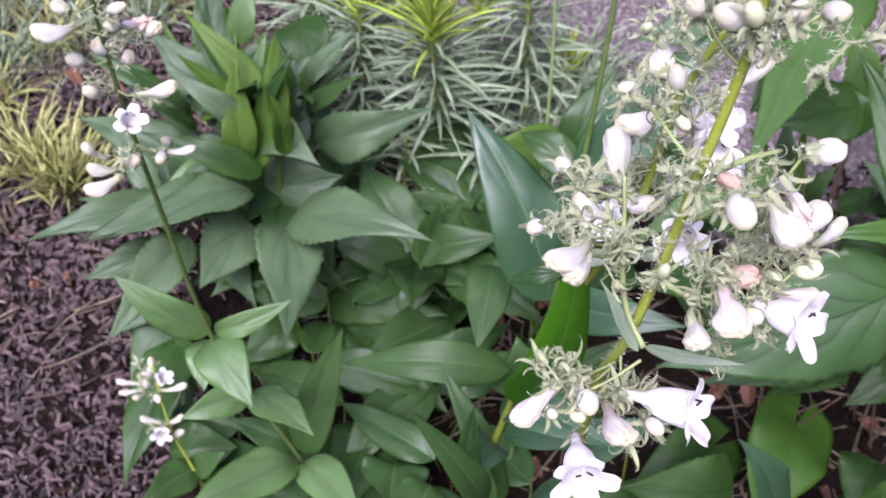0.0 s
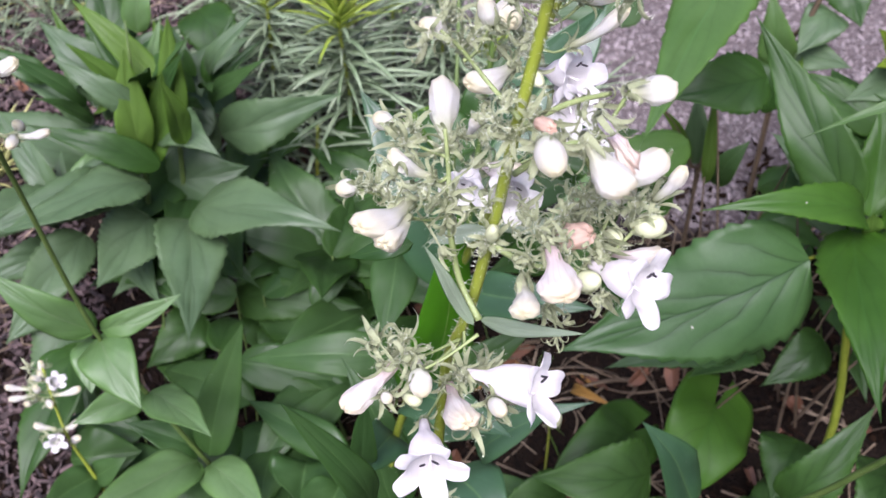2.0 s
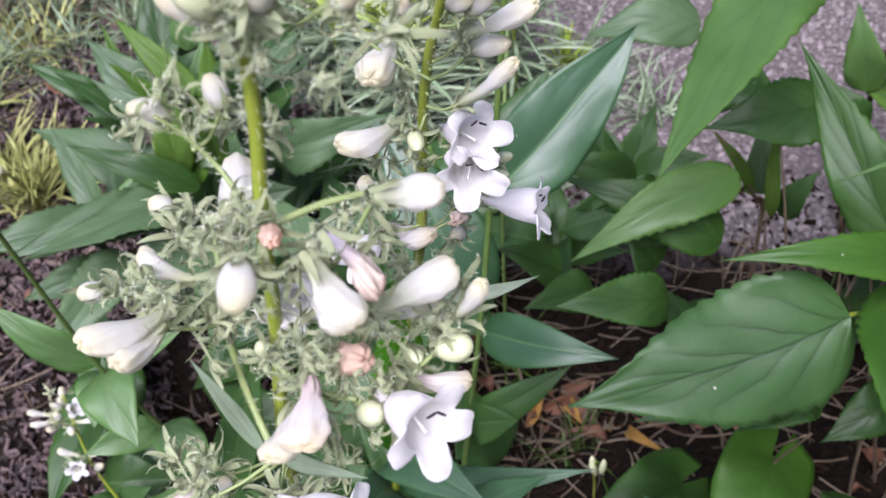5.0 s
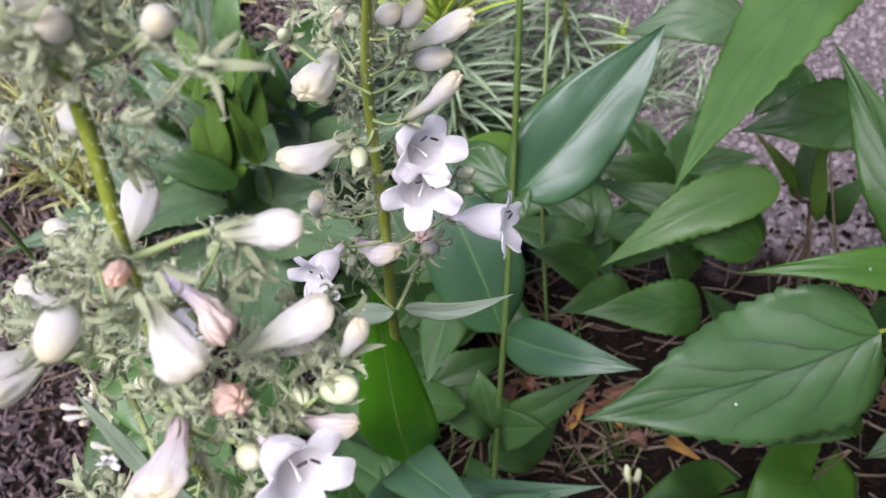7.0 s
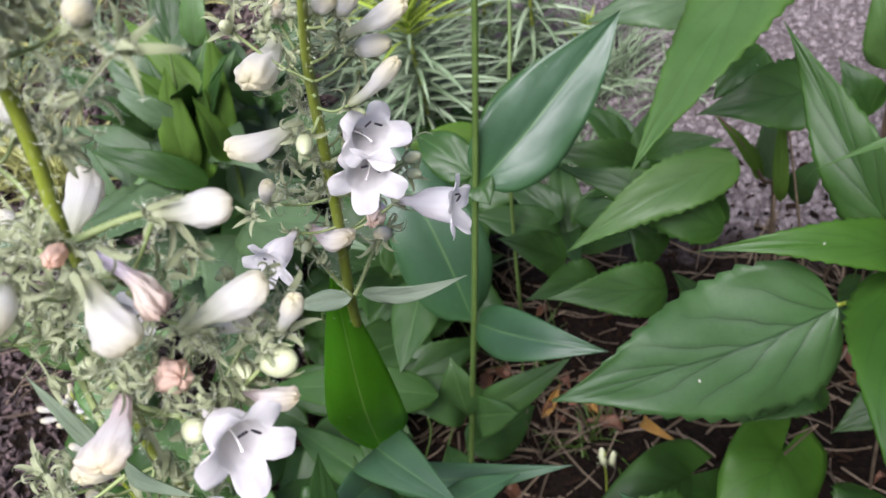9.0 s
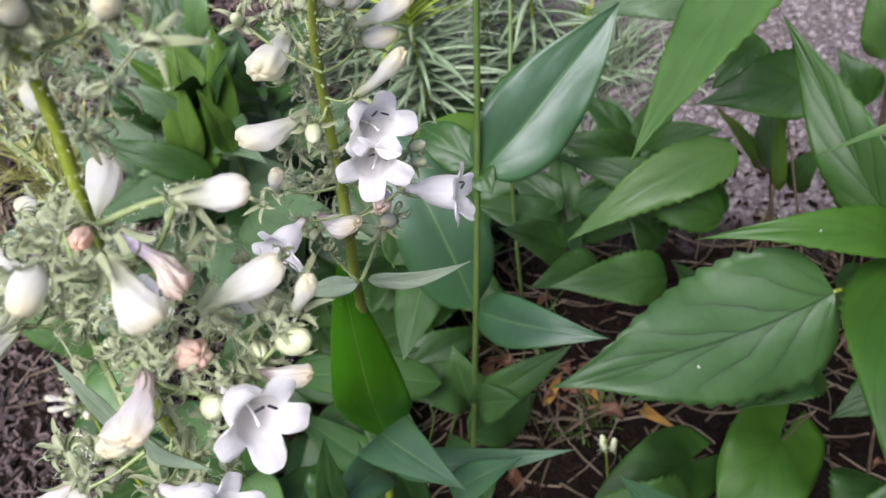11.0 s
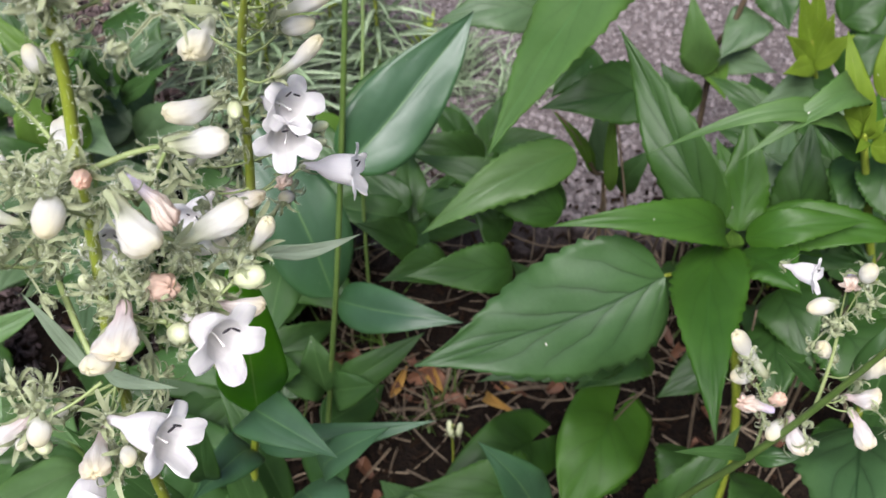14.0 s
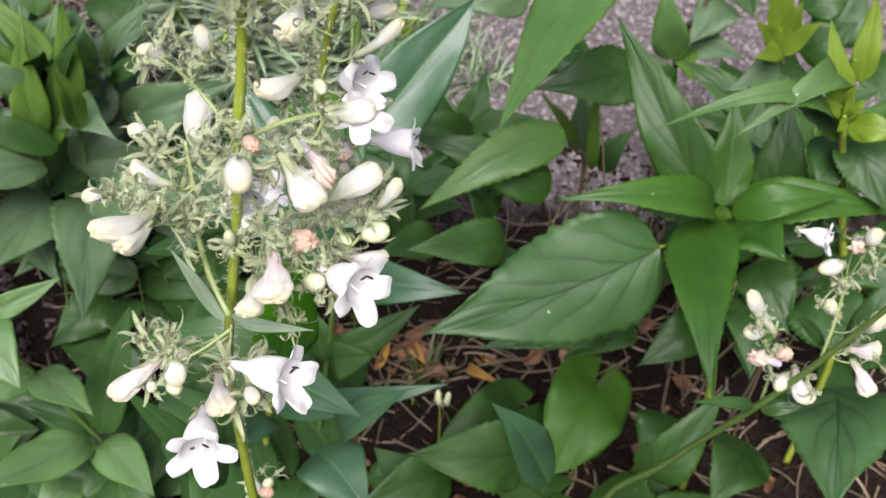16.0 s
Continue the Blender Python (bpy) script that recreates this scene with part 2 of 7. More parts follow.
M_SPENT = petal_material("fading_petal", (0.70, 0.57, 0.54), (0.78, 0.71, 0.47), (0.58, 0.46, 0.42), 0.6, (0.83, 0.81, 0.77))
M_WILT = petal_material("withered_petal", (0.74, 0.68, 0.90), (0.78, 0.62, 0.50), (0.36, 0.18, 0.10), 0.75, (0.86, 0.78, 0.67), 0.6)
M_HUSK = petal_material("orange_husk", (0.88, 0.69, 0.56), (0.84, 0.61, 0.46), (0.55, 0.30, 0.20), 0.75, None, 0.25)
M_ANTHER = plain_material("dark_anther", (0.006, 0.005, 0.008), (0.02, 0.016, 0.02), 300.0, 0.8)
M_STYLE = plain_material("pale_style", (0.75, 0.72, 0.68), (0.85, 0.83, 0.80), 200.0, 0.5)
M_HAIR = plain_material("gland_hair", (0.50, 0.55, 0.38), (0.76, 0.79, 0.64), 200.0, 0.5, 0.0, 0.0002, 0.3)


# ---- builders ----
PLACE = {}


def thing(name, at, label, category, group="", kind=""):
    ob = new(name)
    ob.empty_display_size = 0.02
    ob.location = at
    PLACE[ob] = Matrix.Translation(at)
    return tagged(ob, label, category, group, kind)


def part(name, data, material, parent, label="", place=None, kind=""):
    """One mesh under a thing or a part. data: a bmesh in world places round place, or a shared mesh."""
    place = place if place is not None else PLACE[parent]
    if isinstance(data, bmesh.types.BMesh):
        mesh = bpy.data.meshes.new(name)
        data.to_mesh(mesh)
        data.free()
        for p in mesh.polygons:
            p.use_smooth = True
    else:
        mesh = data
    if material and not mesh.materials:
        mesh.materials.append(material)
    ob = new(name, mesh)
    if parent is not None:
        ob.parent = parent
        ob.matrix_basis = PLACE[parent].inverted() @ place
    else:
        ob.matrix_basis = place
    PLACE[ob] = place
    return tagged(ob, label, kind=kind)


HINT = Vector((0.0, -0.45, 0.90))


def axes(base, tip, roll):
    d = tip - base
    length = d.length
    d = d / length
    up = HINT - d * HINT.dot(d)
    if up.length < 0.15:
        up = Vector((0, -1, 0.2)) - d * Vector((0, -1, 0.2)).dot(d)
    up.normalize()
    up = Matrix.Rotation(radians(roll), 3, d) @ up
    return d, up, d.cross(up), length


def blade(length, width, arch, fold, kind, seed):
    """A leaf along +y with its face to +z: curved midrib, folded halves, wavy toothed rim, real thickness."""
    rnd = random.Random(seed)
    toothed = kind == "serrate"
    cols = (-1.0, -0.86, -0.62, -0.36, -0.12, 0.0, 0.12, 0.36, 0.62, 0.86, 1.0)
    a, b = {"serrate": (0.48, 1.34), "smooth": (0.55, 1.12), "heart": (0.26, 0.80), "narrow": (0.5, 0.8)}[kind]
    peak = a / (a + b)
    top = peak ** a * (1 - peak) ** b
    ph1, ph2, ph3 = rnd.uniform(0, 6.28), rnd.uniform(0, 6.28), rnd.uniform(-1, 1)
    teeth = rnd.randint(13, 17)
    bite = [rnd.uniform(0.35, 1.5) for _ in range(44)]
    rows = teeth * 4 if toothed else 20
    fold *= rnd.uniform(0.7, 1.3)
    off = rnd.uniform(0, 50)
    bm = bmesh.new()
    uvs = bm.loops.layers.uv.new("UVMap")
    top_v, low_v = [], []
    for i in range(rows + 1):
        v = i / rows
        w = max(v, 1e-4) ** a * max(1 - v, 0.0) ** b / top
        w = max(w, 0.035 if v < 0.5 else 0.004) * width / 2
        y = length * v
        if kind == "heart":
            y -= 0.0
        z = arch * length * 4 * v * (1 - v) * (1.15 - 0.3 * v) + 0.02 * length * math.sin(7 * v + ph2)
        sway = 0.03 * length * ph3 * math.sin(math.pi * v)
        up_row, low_row = [], []
        for c in cols:
            tooth = 1.0
            if toothed and abs(c) > 0.9:
                tooth = 1 + (0.085 if 0.10 < v < 0.93 else 0.0) * (-0.45, -0.08, 0.25, 0.50)[i % 4] * (0.7 + 0.6 * v) * bite[i // 4 + (0 if c < 0 else 21)]
            side = abs(c) * w * tooth
            x = math.copysign(side * math.cos(fold), c) if c else 0.0
            lift = side * math.sin(fold) * 1.15 - 0.24 * w * c * c + 0.03 * w * abs(c) * math.sin(24 * v - 5 * abs(c) + ph1) + 0.06 * width * abs(c) * noise.noise((2.2 * c + off, 4.0 * v, off))
            wave = (0.13 if toothed else 0.11) * w * c * c * math.sin(v * 9 + (ph1 if c < 0 else ph2))
            back = -0.42 * width * abs(c) ** 1.2 * max(0.0, 1 - v / 0.30) ** 1.5 if kind == "heart" else 0.0
            p = Vector((x + sway, y + back, z + lift + wave))
            up_row.append(bm.verts.new(p))
            low_row.append(bm.verts.new(p - Vector((0, 0, 0.0006))))
        top_v.append(up_row)
        low_v.append(low_row)

    def face(vs, us):
        f = bm.faces.new(vs)
        for loop, t in zip(f.loops, us):
            loop[uvs].uv = t

    for i in range(rows):
        for j in range(len(cols) - 1):
            t = [((cols[j + dj] + 1) / 2, (i + di) / rows) for di, dj in ((0, 0), (0, 1), (1, 1), (1, 0))]
            face((top_v[i][j], top_v[i][j + 1], top_v[i + 1][j + 1], top_v[i + 1][j]), t)
            face((low_v[i][j], low_v[i + 1][j], low_v[i + 1][j + 1], low_v[i][j + 1]), (t[0], t[3], t[2], t[1]))
        for j, e in ((0, 0.0), (len(cols) - 1, 1.0)):
            q = (top_v[i][j], top_v[i + 1][j], low_v[i + 1][j], low_v[i][j])
            face(q if j == 0 else q[::-1], [(e, i / rows)] * 4)
    return bm


def leaf(plant, base, tip, width, arch=0.1, roll=0.0, kind="serrate", material=None, fold=0.28):
    base, tip = Vector(base), Vector(tip)
    d, up, side, length = axes(base, tip, roll)
    bm = blade(length, width, arch, fold, kind, int(abs(base.x * 7919 + base.y * 3571 + base.z * 1549) * 1000) % 99991)
    m = Matrix((side, d, up)).transposed().to_4x4()
    m.translation = base
    return part("leaf", bm, material, plant, place=m)


def tube_mesh(points, radii, sides=8, caps=True):
    """A rounded, tapering rod through the points, smoothed between them."""
    pts = [Vector(p) for p in points]
    line, rad = [], []
    for i in range(len(pts) - 1):
        p0, p1, p2, p3 = pts[max(i - 1, 0)], pts[i], pts[i + 1], pts[min(i + 2, len(pts) - 1)]
        for k in range(5):
            t = k / 5
            line.append(0.5 * ((2 * p1) + (p2 - p0) * t + (2 * p0 - 5 * p1 + 4 * p2 - p3) * t * t + (3 * p1 - p0 - 3 * p2 + p3) * t ** 3))
            rad.append(radii[i] + (radii[i + 1] - radii[i]) * t)
    line.append(pts[-1])
    rad.append(radii[-1])
    bm = bmesh.new()
    rings = []
    ref = Vector((0.31, -0.9, 0.3))
    for i, p in enumerate(line):
        d = (line[min(i + 1, len(line) - 1)] - line[max(i - 1, 0)]).normalized()
        u = (ref - d * ref.dot(d)).normalized()
        w = d.cross(u)
        rings.append([bm.verts.new(p + rad[i] * (math.cos(6.2832 * k / sides) * u + math.sin(6.2832 * k / sides) * w)) for k in range(sides)])
    for a, b in zip(rings, rings[1:]):
        for k in range(sides):
            bm.faces.new((a[k], a[(k + 1) % sides], b[(k + 1) % sides], b[k]))
    if caps:
        bm.faces.new(rings[0][::-1])
        bm.faces.new(rings[-1])
    return bm


def rod(name, plant, points, radii, material, label="", sides=8):
    base = Vector(points[0])
    bm = tube_mesh([Vector(p) - base for p in points], radii, sides)
    return part(name, bm, material, plant, label, Matrix.Translation(base))


def spun(profile, lobes=0, sides=30, wobble=0.0, seed=0, lip=0.0, squash=1.0, crease=0.0):
    """A body spun round +z from (radius, height) rows; the last rows may part into rounded lobes."""
    rnd = random.Random(seed)
    ph = [rnd.uniform(0, 6.28) for _ in range(4)]
    bm = bmesh.new()
    uvs = bm.loops.layers.uv.new("UVMap")
    rings = []
    n = len(profile)
    for i, (r, z) in enumerate(profile):
        v = i / (n - 1)
        ring = []
        for k in range(sides):
            a = 6.2832 * k / sides
            rr, zz = r, z
            rr *= 1 + wobble * (math.sin(2 * a + ph[0] + 5 * v) + 0.6 * math.sin(3 * a + ph[1] - 4 * v)) * min(1, 3 * v)
            rr *= 1 + crease * math.sin(7 * a + ph[2] + 9 * v)
            ring.append(bm.verts.new((rr * math.cos(a), squash * rr * math.sin(a), zz)))
        rings.append(ring)
    for i in range(n - 1):
        for k in range(sides):
            f = bm.faces.new((rings[i][k], rings[i][(k + 1) % sides], rings[i + 1][(k + 1) % sides], rings[i + 1][k]))
            for loop, (uu, vv) in zip(f.loops, ((k, i), (k + 1, i), (k + 1, i + 1), (k, i + 1))):
                loop[uvs].uv = (uu / sides, vv / (n - 1))
    return bm, rings, uvs


def mesh_of(name, bm, material, second=None):
    mesh = bpy.data.meshes.new(name)
    bm.to_mesh(mesh)
    bm.free()
    for p in mesh.polygons:
        p.use_smooth = True
    mesh.materials.append(material)
    if second:
        mesh.materials.append(second)
    return mesh


def open_corolla(seed):
    """Bell of an open flower along +z, 1 long from stalk to mouth: two short upper lobes (+y), three long lower ones."""
    rnd = random.Random(seed)
    profile = [(0.03, 0.0), (0.07, 0.03), (0.085, 0.16), (0.10, 0.25), (0.165, 0.34), (0.235, 0.45), (0.275, 0.58), (0.295, 0.71), (0.30, 0.81), (0.305, 0.90)]
    sides = 60
    bm, rings, uvs = spun(profile, sides=sides, wobble=0.03, seed=seed, squash=0.9, crease=0.012)
    #        reach outwards, forwards, droop at the end
    shape = [(0.23, 0.12, -0.12), (0.23, 0.12, -0.12), (0.27, 0.24, -0.13), (0.25, 0.32, -0.11), (0.27, 0.24, -0.13)]
    shape = [(o * rnd.uniform(0.9, 1.12), f * rnd.uniform(0.85, 1.1), d * rnd.uniform(0.4, 1.5)) for o, f, d in shape]
    per = sides // 5
    turn = radians(18)
    first = [rings[-1][(k + 3) % sides] for k in range(sides)]
    last = first
    for step in range(1, 8):
        s = step / 7
        ring = []
        for k in range(sides):
            which = k // per
            local = (k % per) / (per - 1) * 2 - 1
            out, fwd, droop = shape[which]
            edge = (1 - 0.95 * abs(local) ** 2.6) ** 0.5 * (1 - 0.05 * math.exp(-30 * local * local) * s)
            centre = 6.2832 * (which + 0.5) / 5 + turn
            half = 0.62 * (1 + 0.12 * math.sin(3.1416 * s) - 0.18 * s * s)
            a = centre + local * half
            r = 0.305 + out * s * edge * (0.8 + 0.3 * s)
            z = 0.90 + fwd * s * edge + droop * s * s * edge + 0.02 * math.sin(5 * local + seed + 2 * which) * s
            ring.append(bm.verts.new((r * math.cos(a), 0.92 * r * math.sin(a), z)))
        for k in range(sides):
            if k % per == per - 1:
                if step == 1:
                    bm.faces.new((last[k], last[(k + 1) % sides], ring[(k + 1) % sides], ring[k]))
                continue
            f = bm.faces.new((last[k], last[k + 1], ring[k + 1], ring[k]))
            for loop, vv in zip(f.loops, (s - 1 / 7, s - 1 / 7, s, s)):
                loop[uvs].uv = (k / sides, 0.85 + 0.15 * vv)
        last = ring
    return bm


def closed_corolla(seed, slim=1.0, crumple=0.03):
    """Unopened or faded tube along +z: slim neck, pouched club end, five lobes folded over the mouth."""
    profile = [(0.04, 0.0), (0.075, 0.03), (0.085, 0.12), (0.092, 0.21), (0.108, 0.30), (0.138, 0.39), (0.168, 0.48), (0.190, 0.57), (0.205, 0.66), (0.212, 0.74), (0.208, 0.81), (0.196, 0.87), (0.172, 0.92), (0.135, 0.96), (0.085, 0.985), (0.04, 0.975), (0.004, 0.95)]
    if slim < 0.8:
        profile = [(0.5 * (r + (0.12 if 0.05 < z < 0.6 else r)), z) for r, z in profile]
    bm, rings, uvs = spun([(r * slim, z) for r, z in profile], sides=40, wobble=crumple * 1.5, seed=seed, crease=crumple * 0.8, squash=0.88)
    for v in bm.verts:
        x, y, z = v.co
        a = math.atan2(y, x)
        folds = max(0.0, z - 0.62) / 0.38
        seam = abs(math.sin(2.5 * a + seed))
        v.co.x *= 1 - 0.08 * folds * (1 - seam) ** 3
        v.co.y *= 1 - 0.08 * folds * (1 - seam) ** 3
        v.co.z += 0.012 * folds * math.sin(5 * a + 2.0 * seed) + 0.10 * y * max(0.0, z - 0.5)
        v.co.y -= 0.07 * slim * math.sin(3.1 * z) + (0.14 * z * y if y < 0 else 0.0)
        v.co.x += 0.035 * math.sin(5 * z + seed)
        n = noise.noise((9 * x + seed, 9 * y, 6 * z)) + 0.5 * noise.noise((22 * x, 22 * y + seed, 12 * z))
        v.co.xy = v.co.xy * (1 + crumple * 2.2 * n)
    return bm


def round_bud(seed):
    profile = [(0.06, 0.0), (0.20, 0.05), (0.31, 0.2), (0.36, 0.42), (0.345, 0.62), (0.27, 0.82), (0.15, 0.95), (0.003, 1.0)]
    bm, rings, uvs = spun(profile, sides=16, wobble=0.025, seed=seed)
    return bm


def withered_corolla(seed):
    """A collapsed, twisted tube, crumpled lengthwise, with ragged folded lobes."""
    profile = [(0.06, 0.0), (0.12, 0.06), (0.14, 0.16), (0.12, 0.28), (0.13, 0.40), (0.16, 0.52), (0.18, 0.64), (0.21, 0.74), (0.22, 0.84), (0.20, 0.92), (0.14, 0.99), (0.06, 0.96), (0.01, 0.90)]
    bm, rings, uvs = spun(profile, sides=44, wobble=0.12, seed=seed, crease=0.0, squash=0.75)
    rnd = random.Random(seed)
    for v in bm.verts:
        x, y, z = v.co
        a = math.atan2(y, x) + 1.3 * z
        deep = min(1.0, 0.15 + 1.1 * z)
        v.co.xy = v.co.xy * (1 + deep * (0.14 * math.sin(5 * a + seed + 3 * z) + 0.10 * math.sin(11 * a + 5 * z)) + 0.9 * deep * noise.noise((8 * x + seed, 8 * y, 6 * z)))
        v.co.z += 0.05 * deep * math.sin(6 * a + seed) * max(0.0, z - 0.5) * 2
        v.co.x += 0.10 * math.sin(4 * z + seed)
        v.co += Vector((rnd.uniform(-1, 1), rnd.uniform(-1, 1), rnd.uniform(-1, 1))) * 0.007
    return bm


def husk(seed):
    """A shrunken round remnant of a flower."""
    profile = [(0.10, 0.0), (0.24, 0.06), (0.33, 0.2), (0.36, 0.42), (0.35, 0.62), (0.31, 0.78), (0.22, 0.90), (0.12, 0.92), (0.02, 0.84)]
    bm, rings, uvs = spun(profile, sides=36, wobble=0.06, seed=seed)
    for v in bm.verts:
        x, y, z = v.co
        a = math.atan2(y, x)
        v.co.xy = v.co.xy * (1 + 0.34 * noise.noise((6 * x + seed, 6 * y, 6 * z)) + 0.14 * noise.noise((14 * x, 14 * y + seed, 14 * z)))
        v.co.z += 0.04 * math.sin(6 * a + seed) * z
    return bm


def strap(bm, base, d, side, length, width, curl, twist, seed, rows=6):
    """A narrow curling strip: sepal, bract or thread."""
    p, heading = Vector(base), Vector(d)
    out = Vector(side).cross(heading).normalized()
    left = Vector(side)
    old = None
    for i in range(rows + 1):
        s = i / rows
        w = width * (1 - s) ** 0.6 * (0.65 + 0.75 * math.sin(3.1415 * s)) + 0.04 * width
        up = left.cross(heading).normalized()
        row = [bm.verts.new(p - left * w), bm.verts.new(p + up * w * 0.42), bm.verts.new(p + left * w)]
        if old:
            for k in range(2):
                bm.faces.new((old[k], old[k + 1], row[k + 1], row[k]))
        else:
            first = row
        old = row
        p = p + heading * (length / rows)
        turn = Matrix.Rotation(curl * (0.35 + 1.3 * s) / rows, 3, left) @ Matrix.Rotation(twist / rows, 3, heading)
        heading, left = (turn @ heading).normalized(), (turn @ left).normalized()
    return first


def hair(bm, p, d, length, width):
    """One fine hair, a sliver that tapers to a point."""
    side = Vector(d).orthogonal().normalized() * width
    f = bm.faces.new((bm.verts.new(p - side), bm.verts.new(p + side), bm.verts.new(p + Vector(d) * length)))
    f.material_index = 1


def sepal(bm, rnd, base, d, side, length, width, curl, twist, rows=8, fringe=22, reach=0.14):
    """A slender curling strip with a raised middle and a fringe of pale hairs along both rims."""
    p, heading, left = Vector(base), Vector(d), Vector(side)
    old, rims = None, []
    for i in range(rows + 1):
        s = i / rows
        w = width * (1 - s) ** 0.8 * (0.7 + 0.9 * s) + 0.02 * width
        up = left.cross(heading).normalized()
        row = [bm.verts.new(p - left * w), bm.verts.new(p + up * w * 0.45), bm.verts.new(p + left * w)]
        rims.append((p - left * w, -left, heading, up))
        rims.append((p + left * w, Vector(left), heading, up))
        if old:
            for k in range(2):
                bm.faces.new((old[k], old[k + 1], row[k + 1], row[k]))
        else:
            first = row
        old = row
        p = p + heading * (length / rows)
        turn = Matrix.Rotation(curl * (0.25 + 1.5 * s) / rows, 3, left) @ Matrix.Rotation(twist / rows, 3, heading)
        heading, left = (turn @ heading).normalized(), (turn @ left).normalized()
    for k in range(fringe):
        at, out, ahead, up = rnd.choice(rims)
        hair(bm, at, (out + ahead * rnd.uniform(-0.2, 0.9) + up * rnd.uniform(-0.7, 0.7)).normalized(), reach * rnd.uniform(0.4, 1.2), 0.0045)
    return first


def calyx(seed, long=1.0, spread=0.35):
    """Five hairy pointed sepals round +z, curling outwards at their tips."""
    rnd = random.Random(seed)
    bm = bmesh.new()
    foot = bm.verts.new((0, 0, -0.12))
    for k in range(5):
        a = 6.2832 * k / 5 + rnd.uniform(-0.25, 0.25)
        out = Vector((math.cos(a), math.sin(a), 0))
        d = (out * spread * rnd.uniform(0.6, 1.3) + Vector((0, 0, 1))).normalized()
        row = sepal(bm, rnd, out * 0.17, d, Vector((-math.sin(a), math.cos(a), 0)), long * rnd.uniform(0.85, 1.35), 0.145, rnd.choice((-0.4, 1, 1)) * rnd.uniform(1.0, 4.5), rnd.uniform(-1.0, 1.0), 9, 24, 0.17)
        bm.faces.new((foot, row[0], row[2]))
    for k in range(44):
        a = rnd.uniform(0, 6.28)
        hair(bm, Vector((math.cos(a) * 0.18, math.sin(a) * 0.18, rnd.uniform(-0.1, 0.35))), Vector((math.cos(a), math.sin(a), rnd.uniform(-0.5, 0.8))).normalized(), rnd.uniform(0.12, 0.34), 0.0065)
    return bm


def fuzz(seed, heads=3):
    """A forking bunch of short stalks, each ending in a cup of slender curling sepals, some round a young capsule; unit size."""
    rnd = random.Random(seed)
    bm = bmesh.new()
    for h in range(heads):
        a, t = 6.2832 * h / heads + rnd.uniform(-0.5, 0.5), rnd.uniform(-0.7, 0.9)
        d = Vector((math.cos(a), math.sin(a), t)).normalized()
        side = d.orthogonal().normalized()
        reach = rnd.uniform(0.25, 0.62)
        for s in (side, side.cross(d)):
            sepal(bm, rnd, (0, 0, 0), d, s, reach * 1.1, 0.040, rnd.uniform(-0.5, 0.5), 0, 4, 8, 0.10)
        end = d * reach
        if rnd.random() < 0.45:
            r = rnd.uniform(0.06, 0.09)
            bmesh.ops.create_uvsphere(bm, u_segments=10, v_segments=7, radius=1.0, matrix=Matrix.Translation(end + d * 0.05) @ d.to_track_quat("Z", "Y").to_matrix().to_4x4() @ Matrix.Diagonal((r, r, 1.4 * r, 1)))
        for k in range(5):
            b = 1.2566 * k + rnd.uniform(-0.3, 0.3)
            out = side * math.cos(b) + d.cross(side) * math.sin(b)
            sepal(bm, rnd, end - d * 0.07 + out * 0.05, (out * rnd.uniform(0.3, 0.8) + d).normalized(), out.cross(d), rnd.uniform(0.50, 0.82), rnd.uniform(0.056, 0.088), rnd.choice((-1, -1, -1, 1)) * rnd.uniform(1.5, 6.0), rnd.uniform(-1.2, 1.2), 12, 18, 0.09)
        for k in range(3):
            o = (side * rnd.uniform(-1, 1) + d.cross(side) * rnd.uniform(-1, 1) + d * 0.4).normalized()
            sepal(bm, rnd, d * rnd.uniform(0.1, 0.9) * reach, o, o.orthogonal().normalized(), rnd.uniform(0.3, 0.6), 0.011, rnd.uniform(-6.5, 6.5), rnd.uniform(-1, 1), 10, 6, 0.08)
        for k in range(24):
            o = Vector((rnd.gauss(0, 1), rnd.gauss(0, 1), rnd.gauss(0, 1))).normalized()
            hair(bm, d * rnd.uniform(0.2, 1.4) * reach, o, rnd.uniform(0.08, 0.26), 0.0045)
    return bm


SHARED = {
    "open": [mesh_of("corolla", open_corolla(s), M_WHITE) for s in (1, 2, 3, 4)],
    "closed": [mesh_of("closed_corolla", closed_corolla(s, 1.0, 0.062), M_BUD) for s in (5, 6, 7)],
    "slim": [mesh_of("slim_corolla", closed_corolla(s, 0.72, 0.02), M_BUD) for s in (15, 16)],
    "spent": [mesh_of("spent_corolla", closed_corolla(s, 1.0, 0.09), M_SPENT) for s in (25, 26, 27)],
    "bud": [mesh_of("bud", round_bud(s), M_CAPSULE) for s in (8, 9)],
    "cream": [mesh_of("cream_bud", round_bud(s), M_BUD) for s in (10, 11)],
    "wilt": [mesh_of("withered_corolla", withered_corolla(s), M_WILT) for s in (12, 13, 14)],
    "husk": [mesh_of("flower_husk", husk(s), M_HUSK) for s in (31, 32)],
    "calyx": [mesh_of("calyx", calyx(s), M_CALYX, M_HAIR) for s in (1, 2, 3, 4, 5)],
    "fuzz": [mesh_of("bract_tangle", fuzz(s), M_CALYX, M_HAIR) for s in (1, 2, 3, 4, 5)],
}


def anther_mesh():
    bm, _, _ = spun([(0.004, 0), (0.015, 0.015), (0.018, 0.07), (0.015, 0.115), (0.004, 0.13)], sides=8)
    bmesh.ops.rotate(bm, verts=bm.verts, cent=(0, 0, 0), matrix=Matrix.Rotation(1.2, 3, "X"))
    return bm


def filament_mesh(length):
    return tube_mesh([(0.02, 0, 0.1), (0.06, 0, length * 0.6), (0.0, 0, length)], [0.014, 0.014, 0.018], 5)


